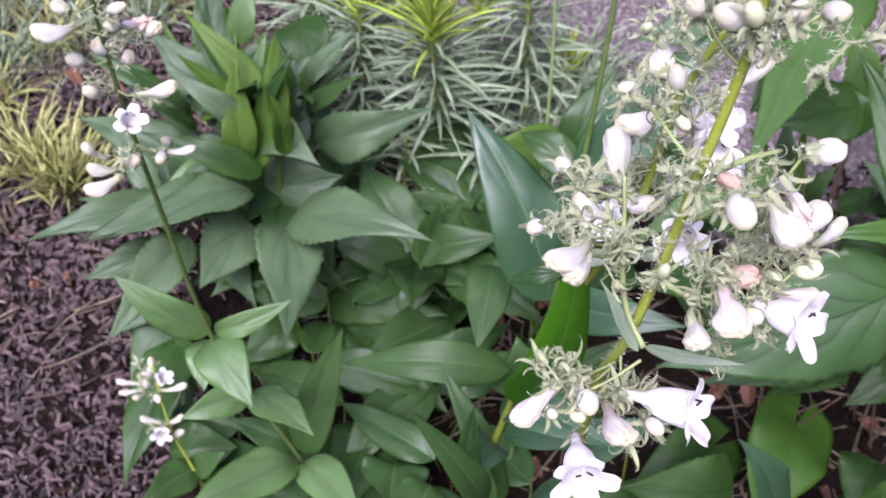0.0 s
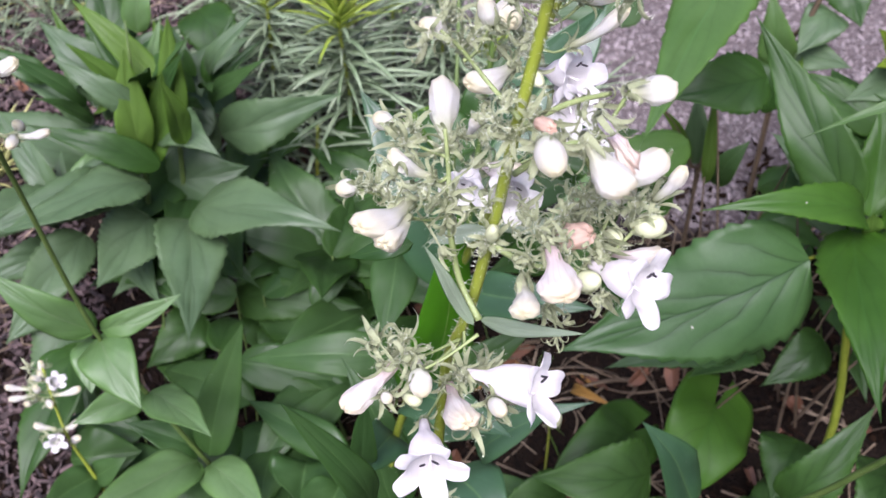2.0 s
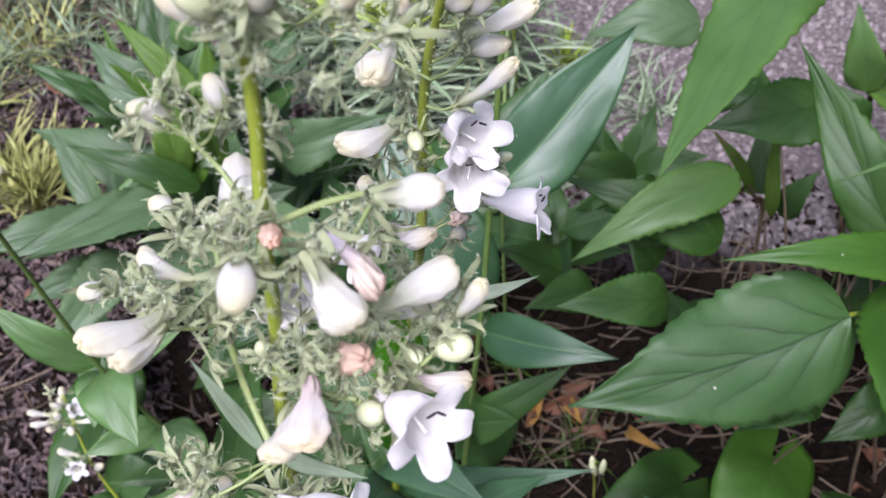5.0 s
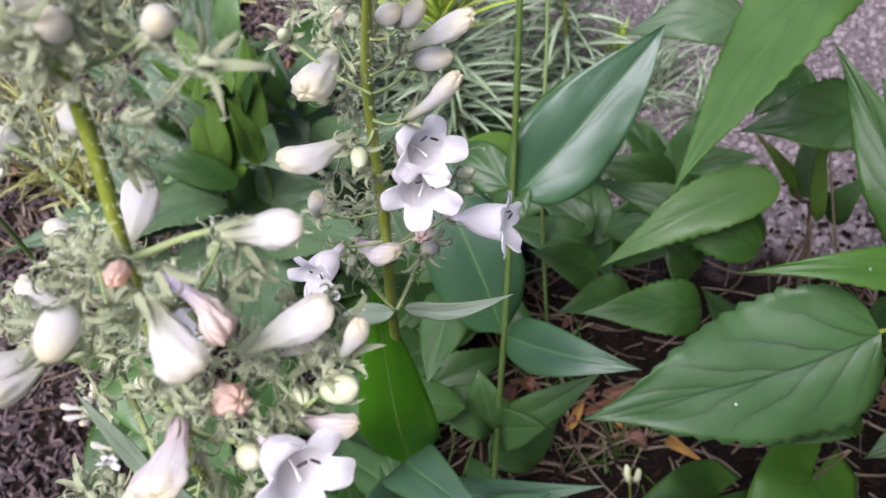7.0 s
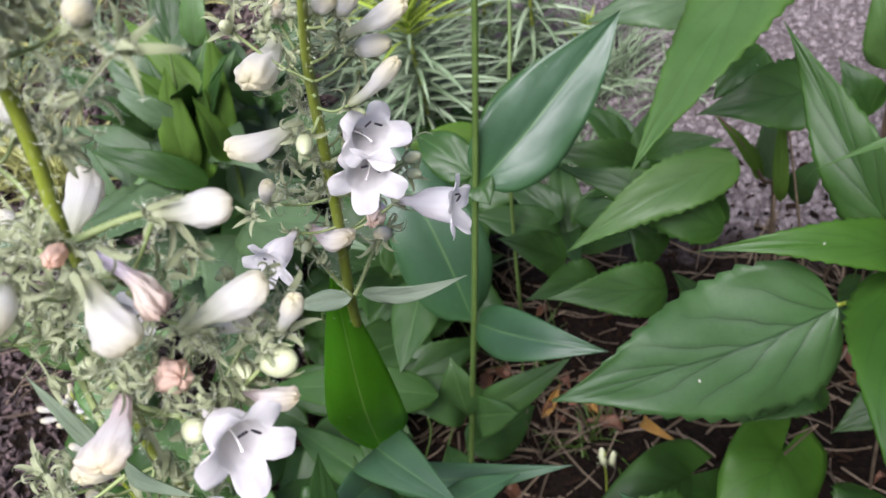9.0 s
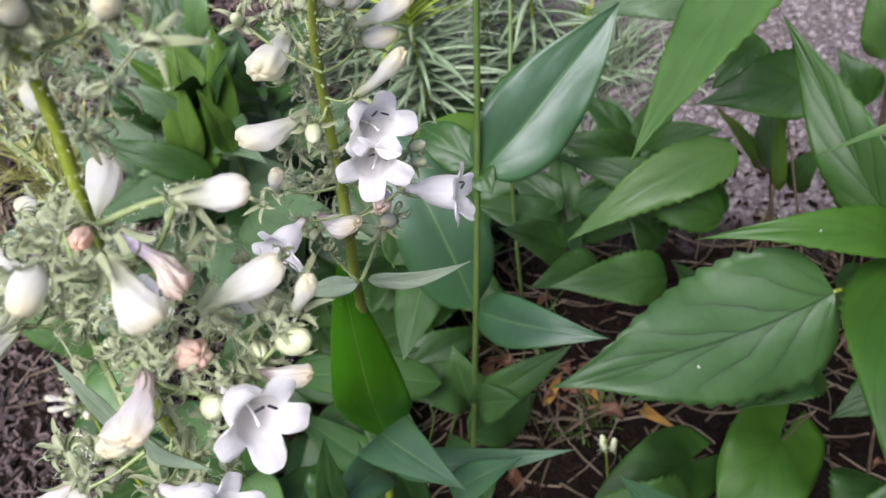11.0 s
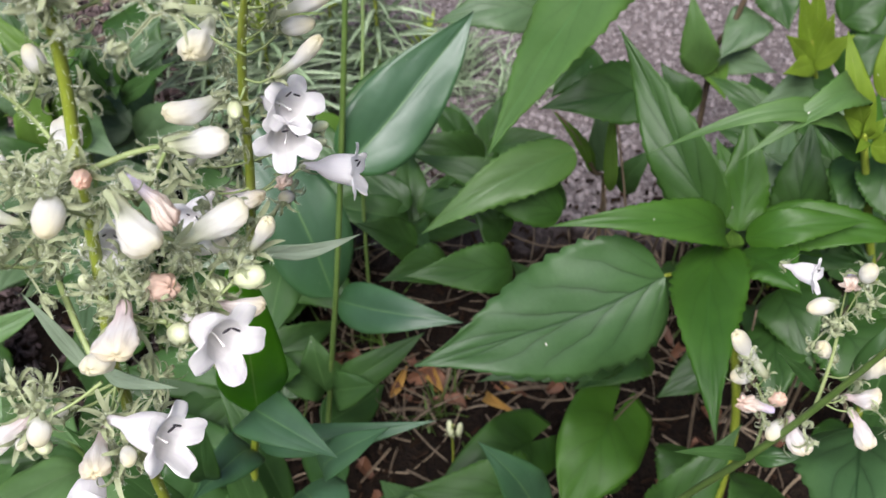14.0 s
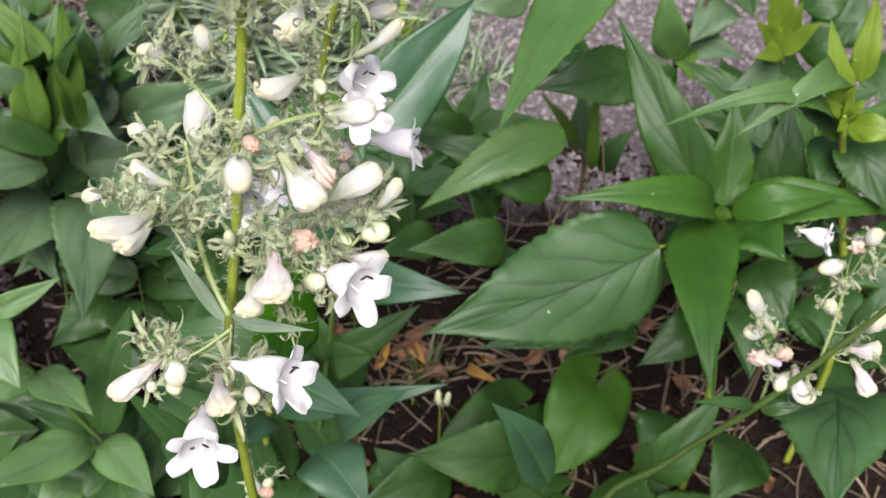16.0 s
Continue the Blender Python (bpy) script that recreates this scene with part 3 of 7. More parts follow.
SHARED["anther"] = [mesh_of("anther", anther_mesh(), M_ANTHER)]
SHARED["filament"] = [mesh_of("filament", filament_mesh(0.86), M_STYLE)]
FLOWERS = [0]
NAMES = {"open": "flower", "closed": "bud", "slim": "bud", "cream": "bud", "bud": "seed_capsule", "spent": "faded_flower", "wilt": "withered_flower", "husk": "flower_husk"}
PART_LABEL = {"open": "open white bell flower", "closed": "closed cream-white tubular bud", "slim": "slim closed white bud", "cream": "small round cream bud",
              "bud": "round pale green capsule", "spent": "faded pinkish-white closed flower", "wilt": "withered lilac and orange-brown flower", "husk": "shrunken orange flower remnant"}


def flower(plant, kind, base, tip, width, stalk=None, girth=1.0):
    """One flower, bud or capsule from its stalk end to its mouth or tip, with calyx, stamens and stalk."""
    FLOWERS[0] += 1
    seed = FLOWERS[0]
    rnd = random.Random(seed)
    base, tip = Vector(base), Vector(tip)
    d = tip - base
    length = d.length
    d.normalize()
    x = Vector((0, 0, 1)).cross(d)
    x = x.normalized() if x.length > 0.1 else Vector((1, 0, 0))
    y = d.cross(x)
    spin = rnd.uniform(-0.3, 0.3)
    x, y = x * math.cos(spin) + y * math.sin(spin), y * math.cos(spin) - x * math.sin(spin)
    frame3 = Matrix((x, y, d)).transposed().to_4x4()
    unit = {"open": 0.63, "closed": 0.43, "slim": 0.31, "cream": 0.72, "bud": 0.72, "spent": 0.43, "wilt": 0.42, "husk": 0.72}[kind]
    across = width / unit if kind != "open" else min(length, 0.0238)
    m = Matrix.Translation(base) @ frame3 @ Matrix.Diagonal((across, across, length, 1))
    ob = part(NAMES[kind], SHARED[kind][seed % len(SHARED[kind])], None, plant, PART_LABEL[kind], m)
    size = max(rnd.uniform(0.0075, 0.0095) * girth, {"bud": 1.25, "cream": 1.3, "husk": 1.0}.get(kind, 0.46) * width if kind != "open" else 0.0)
    mc = Matrix.Translation(base - d * 0.001) @ frame3 @ Matrix.Rotation(rnd.uniform(0, 1), 4, "Z") @ Matrix.Diagonal((size, size, size, 1))
    part("calyx", SHARED["calyx"][seed % 5], None, ob, place=mc)
    if kind == "open":
        for k, (ang, off) in enumerate(((1.0, 0.17), (2.1, 0.18))):
            at = Vector((math.cos(ang) * off, math.sin(ang) * off, 0.90 + 0.06 * (k % 2)))
            ma = m @ Matrix.Translation(at) @ Matrix.Rotation(ang, 4, "Z")
            part("anther", SHARED["anther"][0], None, ob, place=ma)
        part("style", SHARED["filament"][0], None, ob, place=m @ Matrix.Rotation(0.12, 4, "X"))
    if stalk is not None:
        s = Vector(stalk)
        mid = (s + base) / 2 + Vector((0, 0, -0.002))
        bm = tube_mesh([s - s, mid - s, base - s + d * 0.001], [0.0007 * girth, 0.0005 * girth, 0.0007 * girth], 6)
        part("flower_stalk", bm, M_BRANCH, plant, place=Matrix.Translation(s))
    return ob


def tangle(plant, centre, size, count=1):
    """Spent calyces, bracts and hairs round a joint of the flower stem."""
    rnd = random.Random(int(1e5 * (centre[0] + centre[2])) % 9973)
    for k in range(count):
        c = Vector(centre) + Vector((rnd.gauss(0, 0.35), rnd.gauss(0, 0.35), rnd.gauss(0, 0.3))) * size
        m = Matrix.Translation(c) @ Euler((rnd.uniform(0, 6), rnd.uniform(0, 6), rnd.uniform(0, 6))).to_matrix().to_4x4() @ Matrix.Diagonal((size, size, size, 1))
        part("bract_tangle", SHARED["fuzz"][(k + int(2000 * (c.x + c.z))) % 5], None, plant, place=m, kind="stuff")


def spent_calyx(plant, at, toward, size):
    at, d = Vector(at), (Vector(toward) - Vector(at)).normalized()
    m = Matrix.Translation(at) @ d.to_track_quat("Z", "Y").to_matrix().to_4x4() @ Matrix.Diagonal((size, size, size * 1.1, 1))
    part("empty_calyx", SHARED["calyx"][int(abs(at.x) * 10000) % 5], None, plant, place=m)


def hairs(plant, points, radius, count, reach):
    """Short gland hairs standing off a flower stem."""
    rnd = random.Random(count)
    bm = bmesh.new()
    base = Vector(points[0])
    for k in range(count):
        i = rnd.randrange(len(points) - 1)
        p = Vector(points[i]).lerp(Vector(points[i + 1]), rnd.random()) - base
        d = Vector((rnd.gauss(0, 1), rnd.gauss(0, 1), rnd.gauss(0, 0.5))).normalized()
        strap(bm, p + d * radius * 0.7, d, d.orthogonal().normalized(), reach * rnd.uniform(0.5, 1.2), 0.00005, rnd.uniform(-1, 1), 0, k, 3)
    part("stem_hairs", bm, M_HAIR, plant, place=Matrix.Translation(base), kind="stuff")


def low_leaves(plant, count, seed, box, tall, toothed=True):
    """The plant's crowded lower leaves, close to the soil in its own shade, round a bare patch of litter."""
    rnd = random.Random(seed)
    for k in range(count):
        x, y = rnd.uniform(box[0], box[1]), rnd.uniform(box[2], box[3])
        if math.hypot(x - 0.19, y - 0.86) < 0.15 or math.hypot(x - 0.43, y - 0.82) < 0.15:
            continue
        z = rnd.uniform(0.02, tall)
        a = rnd.uniform(0, 6.28)
        l = rnd.uniform(0.07, 0.15)
        tip = (x + l * math.cos(a), y + l * math.sin(a), max(0.02, z + l * rnd.uniform(-0.45, 0.25)))
        kind = "serrate" if toothed else "smooth"
        # The darkest leaf colours: part of the shade near the soil is painted in.
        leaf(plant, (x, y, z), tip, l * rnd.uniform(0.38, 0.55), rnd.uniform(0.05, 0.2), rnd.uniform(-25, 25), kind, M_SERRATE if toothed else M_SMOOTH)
        rod("leaf_stalk", plant, [(x + 0.02 * math.cos(a + 2), y + 0.02 * math.sin(a + 2), -0.03), (x, y, z * 0.6), (x, y, z)], [0.0013, 0.0012, 0.001], M_LEAFSTEM, sides=5)


def crown(plant, centre, count, seed, rise, long, materials, wide=0.24):
    """A whorl of young lance-shaped leaves spreading up and out of a shoot."""
    rnd = random.Random(seed)
    for k in range(count):
        a = 2.399 * k + rnd.uniform(-0.3, 0.3)
        up = rise * rnd.uniform(0.5, 1.3)
        l = rnd.uniform(*long)
        d = Vector((math.cos(a), math.sin(a), up)).normalized()
        base = Vector(centre) + Vector((0.008 * math.cos(a), 0.008 * math.sin(a), -0.006 * k))
        leaf(plant, base, base + d * l, l * rnd.uniform(0.8, 1.2) * wide, rnd.uniform(0.04, 0.14), rnd.uniform(-20, 20), "serrate" if k % 2 else "smooth", rnd.choice(materials), 0.34)


# ---- ground ----
def ground_z(x, y):
    rise = min(1.0, max(0.0, (y - 0.85) / 0.9))
    return -0.03 + 0.10 * rise * rise * (3 - 2 * rise) + 0.018 * noise.noise((x * 3.1, y * 3.1, 0.3)) + 0.006 * noise.noise((x * 17, y * 17, 2.0))


def steps(lo, hi, fine, far):
    out, p, s = [], hi, fine
    while p < far:
        s *= 1.35
        p += s
        out.append(p)
    back, p, s = [], lo, fine
    while p > -far:
        s *= 1.35
        p -= s
        back.append(p)
    n = int((hi - lo) / fine)
    return back[::-1] + [lo + (hi - lo) * i / n for i in range(n + 1)] + out


def ground_material():
    mat, nodes, links, bsdf = shader("mulch_and_gravel_soil")
    geo = nodes.new("ShaderNodeNewGeometry")
    sep = nodes.new("ShaderNodeSeparateXYZ")
    links.new(geo.outputs["Position"], sep.inputs[0])
    fine = stretch(nodes, links, noise_of(nodes, links, 160.0, 5.0), 0.3, 0.7)
    wide = stretch(nodes, links, noise_of(nodes, links, 9.0, 3.0), 0.3, 0.7)
    # Soil kept near-black: shade of the gaps between plants is put into it.
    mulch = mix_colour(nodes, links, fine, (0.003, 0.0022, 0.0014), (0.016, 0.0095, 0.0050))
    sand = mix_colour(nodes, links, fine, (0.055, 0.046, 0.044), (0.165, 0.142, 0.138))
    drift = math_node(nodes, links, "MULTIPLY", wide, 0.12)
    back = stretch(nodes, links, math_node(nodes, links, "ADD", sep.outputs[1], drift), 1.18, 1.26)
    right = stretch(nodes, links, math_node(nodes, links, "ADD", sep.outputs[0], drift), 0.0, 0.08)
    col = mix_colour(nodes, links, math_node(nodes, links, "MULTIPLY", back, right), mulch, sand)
    links.new(col, bsdf.inputs["Base Color"])
    bsdf.inputs["Roughness"].default_value = 0.9
    bsdf.inputs["Specular IOR Level"].default_value = 0.15
    bump(nodes, links, math_node(nodes, links, "ADD", fine, wide), 0.8, 0.006, bsdf)
    return mat


def build_ground():
    xs, ys = steps(-1.2, 1.2, 0.03, 400), steps(0.2, 2.4, 0.03, 400)
    verts = [(x, y, ground_z(x, y)) for y in ys for x in xs]
    n = len(xs)
    faces = [(j * n + i, j * n + i + 1, (j + 1) * n + i + 1, (j + 1) * n + i) for j in range(len(ys) - 1) for i in range(n - 1)]
    mesh = bpy.data.meshes.new("ground")
    mesh.from_pydata(verts, [], faces)
    for p in mesh.polygons:
        p.use_smooth = True
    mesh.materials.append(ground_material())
    tagged(new("ground", mesh), "dark bark-mulched soil passing into pale pinkish gravel", "ground", kind="structure")


def scatter(name, count, seed, area, shape, material, label, category):
    """Many small loose bits on the soil in one mesh. shape(rnd) gives corner places and faces round the origin."""
    rnd = random.Random(seed)
    verts, faces = [], []
    for _ in range(count):
        x, y = area(rnd)
        vs, fs = shape(rnd)
        k = len(verts)
        z = ground_z(x, y)
        verts.extend((x + v[0], y + v[1], z + v[2]) for v in vs)
        faces.extend(tuple(k + i for i in f) for f in fs)
    mesh = bpy.data.meshes.new(name)
    mesh.from_pydata(verts, [], faces)
    mesh.materials.append(material)
    mesh.update()
    tagged(new(name, mesh), label, category, kind="stuff")


BOX = ((0, 3, 2, 1), (4, 5, 6, 7), (0, 1, 5, 4), (1, 2, 6, 5), (2, 3, 7, 6), (3, 0, 4, 7))


def chip(rnd, long=(0.003, 0.020), wide=(0.001, 0.0045), lift=0.014):
    l, w, h = rnd.uniform(*long), rnd.uniform(*wide), rnd.uniform(0.0012, 0.0035)
    m = Euler((rnd.gauss(0, 0.3), rnd.gauss(0, 0.28), rnd.uniform(0, 6.28))).to_matrix()
    z = rnd.uniform(0.0, lift)
    t = rnd.uniform(0.3, 0.9)
    vs = [(-l / 2, -w / 2, -h), (l / 2, -w / 2 * t, -h), (l / 2 * rnd.uniform(0.8, 1.1), w / 2 * t, -h), (-l / 2, w / 2, -h),
          (-l / 2 * 0.95, -w / 2, h), (l / 2 * 0.9, -w / 2 * t, h), (l / 2 * 0.85, w / 2 * t, h), (-l / 2, w / 2 * 0.9, h)]
    return [(m @ Vector(v)) + Vector((0, 0, z)) for v in vs], BOX


def pebble(rnd):
    r = rnd.choice((0.0014, 0.002, 0.003, 0.0055)) * rnd.uniform(0.7, 1.3)
    m = Euler((rnd.uniform(0, 6), rnd.uniform(0, 6), rnd.uniform(0, 6))).to_matrix()
    vs = []
    for i in range(3):
        for k in range(6):
            a, h = 6.2832 * (k + 0.5 * (i % 2)) / 6, (-0.55, 0.0, 0.55)[i]
            q = (0.75, 1.0, 0.72)[i] * rnd.uniform(0.8, 1.1)
            vs.append((math.cos(a) * q, math.sin(a) * q * 0.8, h))
    vs += [(0, 0, -0.8), (0, 0, 0.8)]
    fs = []
    for k in range(6):
        n = (k + 1) % 6
        fs += [(k, n, 6 + k), (n, 6 + n, 6 + k), (6 + k, 6 + n, 12 + n), (6 + k, 12 + n, 12 + k), (18, n, k), (19, 12 + k, 12 + n)]
    return [(m @ Vector(v)) * r + Vector((0, 0, r * 0.3)) for v in vs], fs


def straw(rnd):
    l, w = rnd.uniform(0.03, 0.13), rnd.uniform(0.0008, 0.0018)
    m = Euler((rnd.gauss(0, 0.25), rnd.gauss(0, 0.35), rnd.uniform(0, 6.28))).to_matrix()
    bow = rnd.uniform(-0.2, 0.2) * l
    vs, fs = [], []
    for i in range(6):
        s = i / 5
        c = Vector((l * (s - 0.5), bow * 4 * s * (1 - s), 0.0))
        for k in range(3):
            a = 2.0944 * k
            vs.append((m @ (c + Vector((0, math.cos(a) * w, math.sin(a) * w)))) + Vector((0, 0, 0.012)))
        if i:
            for k in range(3):
                fs.append((3 * i - 3 + k, 3 * i - 3 + (k + 1) % 3, 3 * i + (k + 1) % 3, 3 * i + k))
    return vs, fs


def dead_leaf(rnd):
    l, w = rnd.uniform(0.015, 0.045), rnd.uniform(0.004, 0.011)
    m = Euler((rnd.gauss(0, 0.4), rnd.gauss(0, 0.4), rnd.uniform(0, 6.28))).to_matrix()
    vs, fs = [], []
    for i in range(6):
        s = i / 5
        hw = w * (math.sin(3.1 * s) ** 0.8 + 0.03)
        for c in (-1, 0, 1):
            vs.append((m @ Vector((l * (s - 0.5), c * hw, abs(c) * hw * 0.5 + 0.01 * math.sin(5 * s)))) + Vector((0, 0, 0.012)))
        if i:
            fs += [(3 * i - 3, 3 * i - 2, 3 * i + 1, 3 * i), (3 * i - 2, 3 * i - 1, 3 * i + 2, 3 * i + 1)]
    return vs, fs


M_CHIP = plain_material("bark_mulch", (0.004, 0.0034, 0.0034), (0.128, 0.090, 0.083), 130.0, 0.85, 0.6, 0.001, 0.0, 0.8)
# Darker copy of the bark: the shade under the leaves is in its colour.
M_CRUMB = plain_material("shade_dark_bark", (0.003, 0.0020, 0.0012), (0.026, 0.0135, 0.006), 130.0, 0.85, 0.6, 0.001, 0.0, 0.75)
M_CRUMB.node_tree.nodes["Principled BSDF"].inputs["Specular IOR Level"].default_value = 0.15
M_PEBBLE = plain_material("pink_gravel", (0.075, 0.066, 0.064), (0.23, 0.202, 0.198), 110.0, 0.8, 0.5, 0.001, 0.0, 0.55)

build_ground()


# Unseen walls, added only to cut the low sky light on the plants.
def sky_block(name, x0, x1, y0, y1, high):
    bm = bmesh.new()
    bmesh.ops.create_cube(bm, size=1.0, matrix=Matrix.Translation(((x0 + x1) / 2, (y0 + y1) / 2, high / 2 - 0.2)) @ Matrix.Diagonal((x1 - x0, y1 - y0, high + 0.4, 1)))
    bmesh.ops.bevel(bm, geom=bm.edges, offset=0.02, segments=2, affect="EDGES")
    mesh = mesh_of(name, bm, M_SKY_BLOCK)
    tagged(new(name, mesh), "unseen dark wall added to block low sky light", "wall", kind="structure")


M_SKY_BLOCK = plain_material("sky_block_dark", (0.05, 0.045, 0.035), (0.10, 0.09, 0.07), 6.0, 0.85, 0.5, 0.004)
sky_block("wall_north", -3.2, 1.7, 3.0, 3.15, 2.0)
sky_block("wall_east", 1.7, 1.85, -2.4, 3.15, 2.4)
sky_block("wall_south", -3.2, 1.7, -2.4, -2.25, 1.3)
sky_block("wall_west", -3.35, -3.2, -2.4, 3.15, 1.6)


def mulch_area(r):
    """Bark lies beside and behind the plants, thinning out under them."""
    while True:
        x, y = r.uniform(-1.3, -0.05), r.uniform(0.4, 2.3)
        if ((x + 0.62) / 0.75) ** 4 + ((y - 1.35) / 0.98) ** 4 > r.uniform(0.8, 1.1):
            continue
        if y > 1.4 or x < -0.33 + 0.05 * math.sin(9 * y) or r.random() < 0.10:
            return x, y


scatter("bark_mulch", 34000, 3, mulch_area, chip, M_CHIP, "dark brown shredded bark mulch on the soil", "mulch")
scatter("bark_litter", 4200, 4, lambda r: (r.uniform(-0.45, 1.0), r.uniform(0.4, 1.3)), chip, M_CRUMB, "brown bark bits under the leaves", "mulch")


def gravel_area(r):
    x = r.uniform(0.0, 1.3)
    return x, 1.16 + 0.05 * math.sin(7 * x) + r.random() ** 1.3 * 1.2


scatter("gravel", 20000, 5, gravel_area, pebble, M_PEBBLE, "pinkish grey fine gravel behind the plants", "gravel")
scatter("gravel_chips", 2500, 15, gravel_area, lambda r: chip(r, (0.004, 0.014), (0.003, 0.007), 0.005), M_PEBBLE, "flat pale stone chips among the gravel", "gravel")
scatter("dry_straw", 380, 6, lambda r: (r.uniform(-0.05, 0.75), r.uniform(0.55, 1.15)), straw, M_STRAW, "pale dead grass stems lying on the soil", "straw")
scatter("straw_on_mulch", 420, 8, lambda r: (r.uniform(-1.1, -0.2), r.uniform(0.9, 2.1)), lambda r: straw(r), M_STRAW, "thin dead stalks scattered on bark mulch", "straw")
scatter("leaf_litter", 32, 7, lambda r: (r.uniform(0.05, 0.6), r.uniform(0.62, 1.08)), dead_leaf, M_LITTER, "curled orange-brown dead leaves on the soil", "litter")
scatter("leaf_litter_mulch", 30, 9, lambda r: (r.uniform(-0.8, -0.2), r.uniform(1.0, 1.7)), dead_leaf, M_LITTER, "dead brown leaves on the bark mulch", "litter")


# ---- narrow-leaved plants and grass ----
def narrow_blade(bm, base, d, length, width, droop, rnd, rows=6):
    p, heading = Vector(base), Vector(d).normalized()
    side = heading.cross(Vector((0, 0, 1)))
    side = side.normalized() if side.length > 0.05 else Vector((1, 0, 0))
    side = Matrix.Rotation(rnd.uniform(-0.7, 0.7), 3, heading) @ side
    old = None
    for i in range(rows + 1):
        s = i / rows
        w = width * min(1.0, 0.5 + 3 * s) * (1 - s ** 3) + 0.0001
        up = side.cross(heading)
        row = [bm.verts.new(p - side * w), bm.verts.new(p - up * w * 0.35), bm.verts.new(p + side * w), bm.verts.new(p - up * (w * 0.35 + 0.0005))]
        if old:
            for k in range(4):
                bm.faces.new((old[k], old[(k + 1) % 4], row[(k + 1) % 4], row[k]))
        old = row
        p = p + heading * (length / rows)
        heading = (heading + Vector((0, 0, -droop / rows))).normalized()


def narrow_plant(points, label, seed, leaves=70, long=0.085, lime=0.35, start=0.25):
    """An upright stem clothed in thread-like leaves, lime green at the growing tip."""
    rnd = random.Random(seed)
    plant = thing("narrow_leaved_plant", points[0], label, "plant", "narrow-leaved plants")
    rod("stem", plant, points, [0.0024] * (len(points) - 1) + [0.0015], M_STEM)
    base = Vector(points[0])
    low, tip = bmesh.new(), bmesh.new()
    for k in range(leaves):
        s = start + (1 - start) * (k + rnd.random()) / leaves
        f = s * (len(points) - 1)
        i = min(int(f), len(points) - 2)
        p = Vector(points[i]).lerp(Vector(points[i + 1]), f - i) - base
        axis = (Vector(points[i + 1]) - Vector(points[i])).normalized()
        a = k * 2.399
        u = axis.orthogonal().normalized()
        out = u * math.cos(a) + axis.cross(u) * math.sin(a)
        young = max(0.0, (s - (1 - lime)) / lime) if lime > 0.05 else 0.0
        d = out * (1.0 - 0.75 * young) + axis * (0.35 + 0.9 * young)
        narrow_blade(tip if young > 0.1 + 0.3 * rnd.random() else low, p, d, long * rnd.uniform(0.65, 1.1) * (1 - 0.40 * young), 0.0034, (0.9 - 0.8 * young) * rnd.uniform(0.4, 1.3), rnd)
    part("foliage", low, M_LINEAR, plant, kind="stuff")
    part("shoot_tip", tip, M_LIME, plant, "lime green young tip leaves", kind="stuff")


def grass_tuft(name, at, label, seed, count, long, material, spread=0.9, width=0.0026):
    rnd = random.Random(seed)
    tuft = thing(name, at, label, "grass")
    bm = bmesh.new()
    for k in range(count):
        a = rnd.uniform(0, 6.28)
        lean = rnd.uniform(0.1, spread)
        d = Vector((math.cos(a) * lean, math.sin(a) * lean, 1.0))
        narrow_blade(bm, Vector((rnd.gauss(0, 0.014), rnd.gauss(0, 0.014), 0)), d, long * rnd.uniform(0.5, 1.1), width * rnd.uniform(0.6, 1.2), rnd.uniform(0.3, 1.7), rnd, 8)
    part("foliage", bm, material, tuft, kind="stuff")




def fallen_leaf(base, tip, wide, seed, label, material):
    """A dead leaf lying curled on the soil."""
    base, tip = Vector(base), Vector(tip)
    d, up, side, length = axes(base, tip, 25.0)
    m = Matrix((side, d, up)).transposed().to_4x4()
    m.translation = base
    ob = part("dead_leaf", blade(length, wide, 0.12, 0.7, "smooth", seed), material, None, label, m)
    tagged(ob, label, "dead leaf", "fallen leaves")

# ---- plants ----
toothed_left = thing("leafy_perennial", (-0.250, 1.041, -0.018), "bushy green perennial with toothed leaves in bark mulch", "plant", "leafy perennials")
rod("stem", toothed_left, [(-0.250, 1.041, -0.038), (-0.250, 1.041, 0.064), (-0.227, 0.992, 0.234), (-0.221, 0.999, 0.346), (-0.221, 1.022, 0.417)], [0.0040, 0.0040, 0.0035, 0.0025, 0.0006], M_LEAFSTEM)
rod("stem", toothed_left, [(-0.207, 1.041, -0.038), (-0.207, 1.041, 0.064), (-0.193, 1.029, 0.230), (-0.185, 1.016, 0.335)], [0.0035, 0.0035, 0.0030, 0.0020], M_LEAFSTEM)
leaf(toothed_left, (-0.222, 0.978, 0.278), (-0.221, 0.994, 0.400), 0.0405, 0.07, 22.5, "smooth", M_FRESH, 0.28)
leaf(toothed_left, (-0.189, 1.014, 0.333), (-0.283, 1.064, 0.419), 0.0309, 0.11, -17.1, "smooth", M_FRESH, 0.28)
leaf(toothed_left, (-0.210, 0.981, 0.327), (-0.296, 0.990, 0.396), 0.0302, 0.12, -24, "serrate", M_DULL, 0.28)
leaf(toothed_left, (-0.218, 1.021, 0.311), (-0.273, 1.013, 0.362), 0.0206, 0.07, -7.6, "smooth", M_FRESH, 0.28)
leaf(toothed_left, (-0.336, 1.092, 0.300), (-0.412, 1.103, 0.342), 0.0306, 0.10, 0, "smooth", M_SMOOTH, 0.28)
leaf(toothed_left, (-0.169, 0.961, 0.304), (-0.177, 0.939, 0.399), 0.0291, 0.02, 20.4, "smooth", M_FRESH, 0.28)
leaf(toothed_left, (-0.198, 1.084, 0.321), (-0.210, 1.093, 0.376), 0.0219, 0.03, 4.9, "smooth", M_FRESH, 0.28)
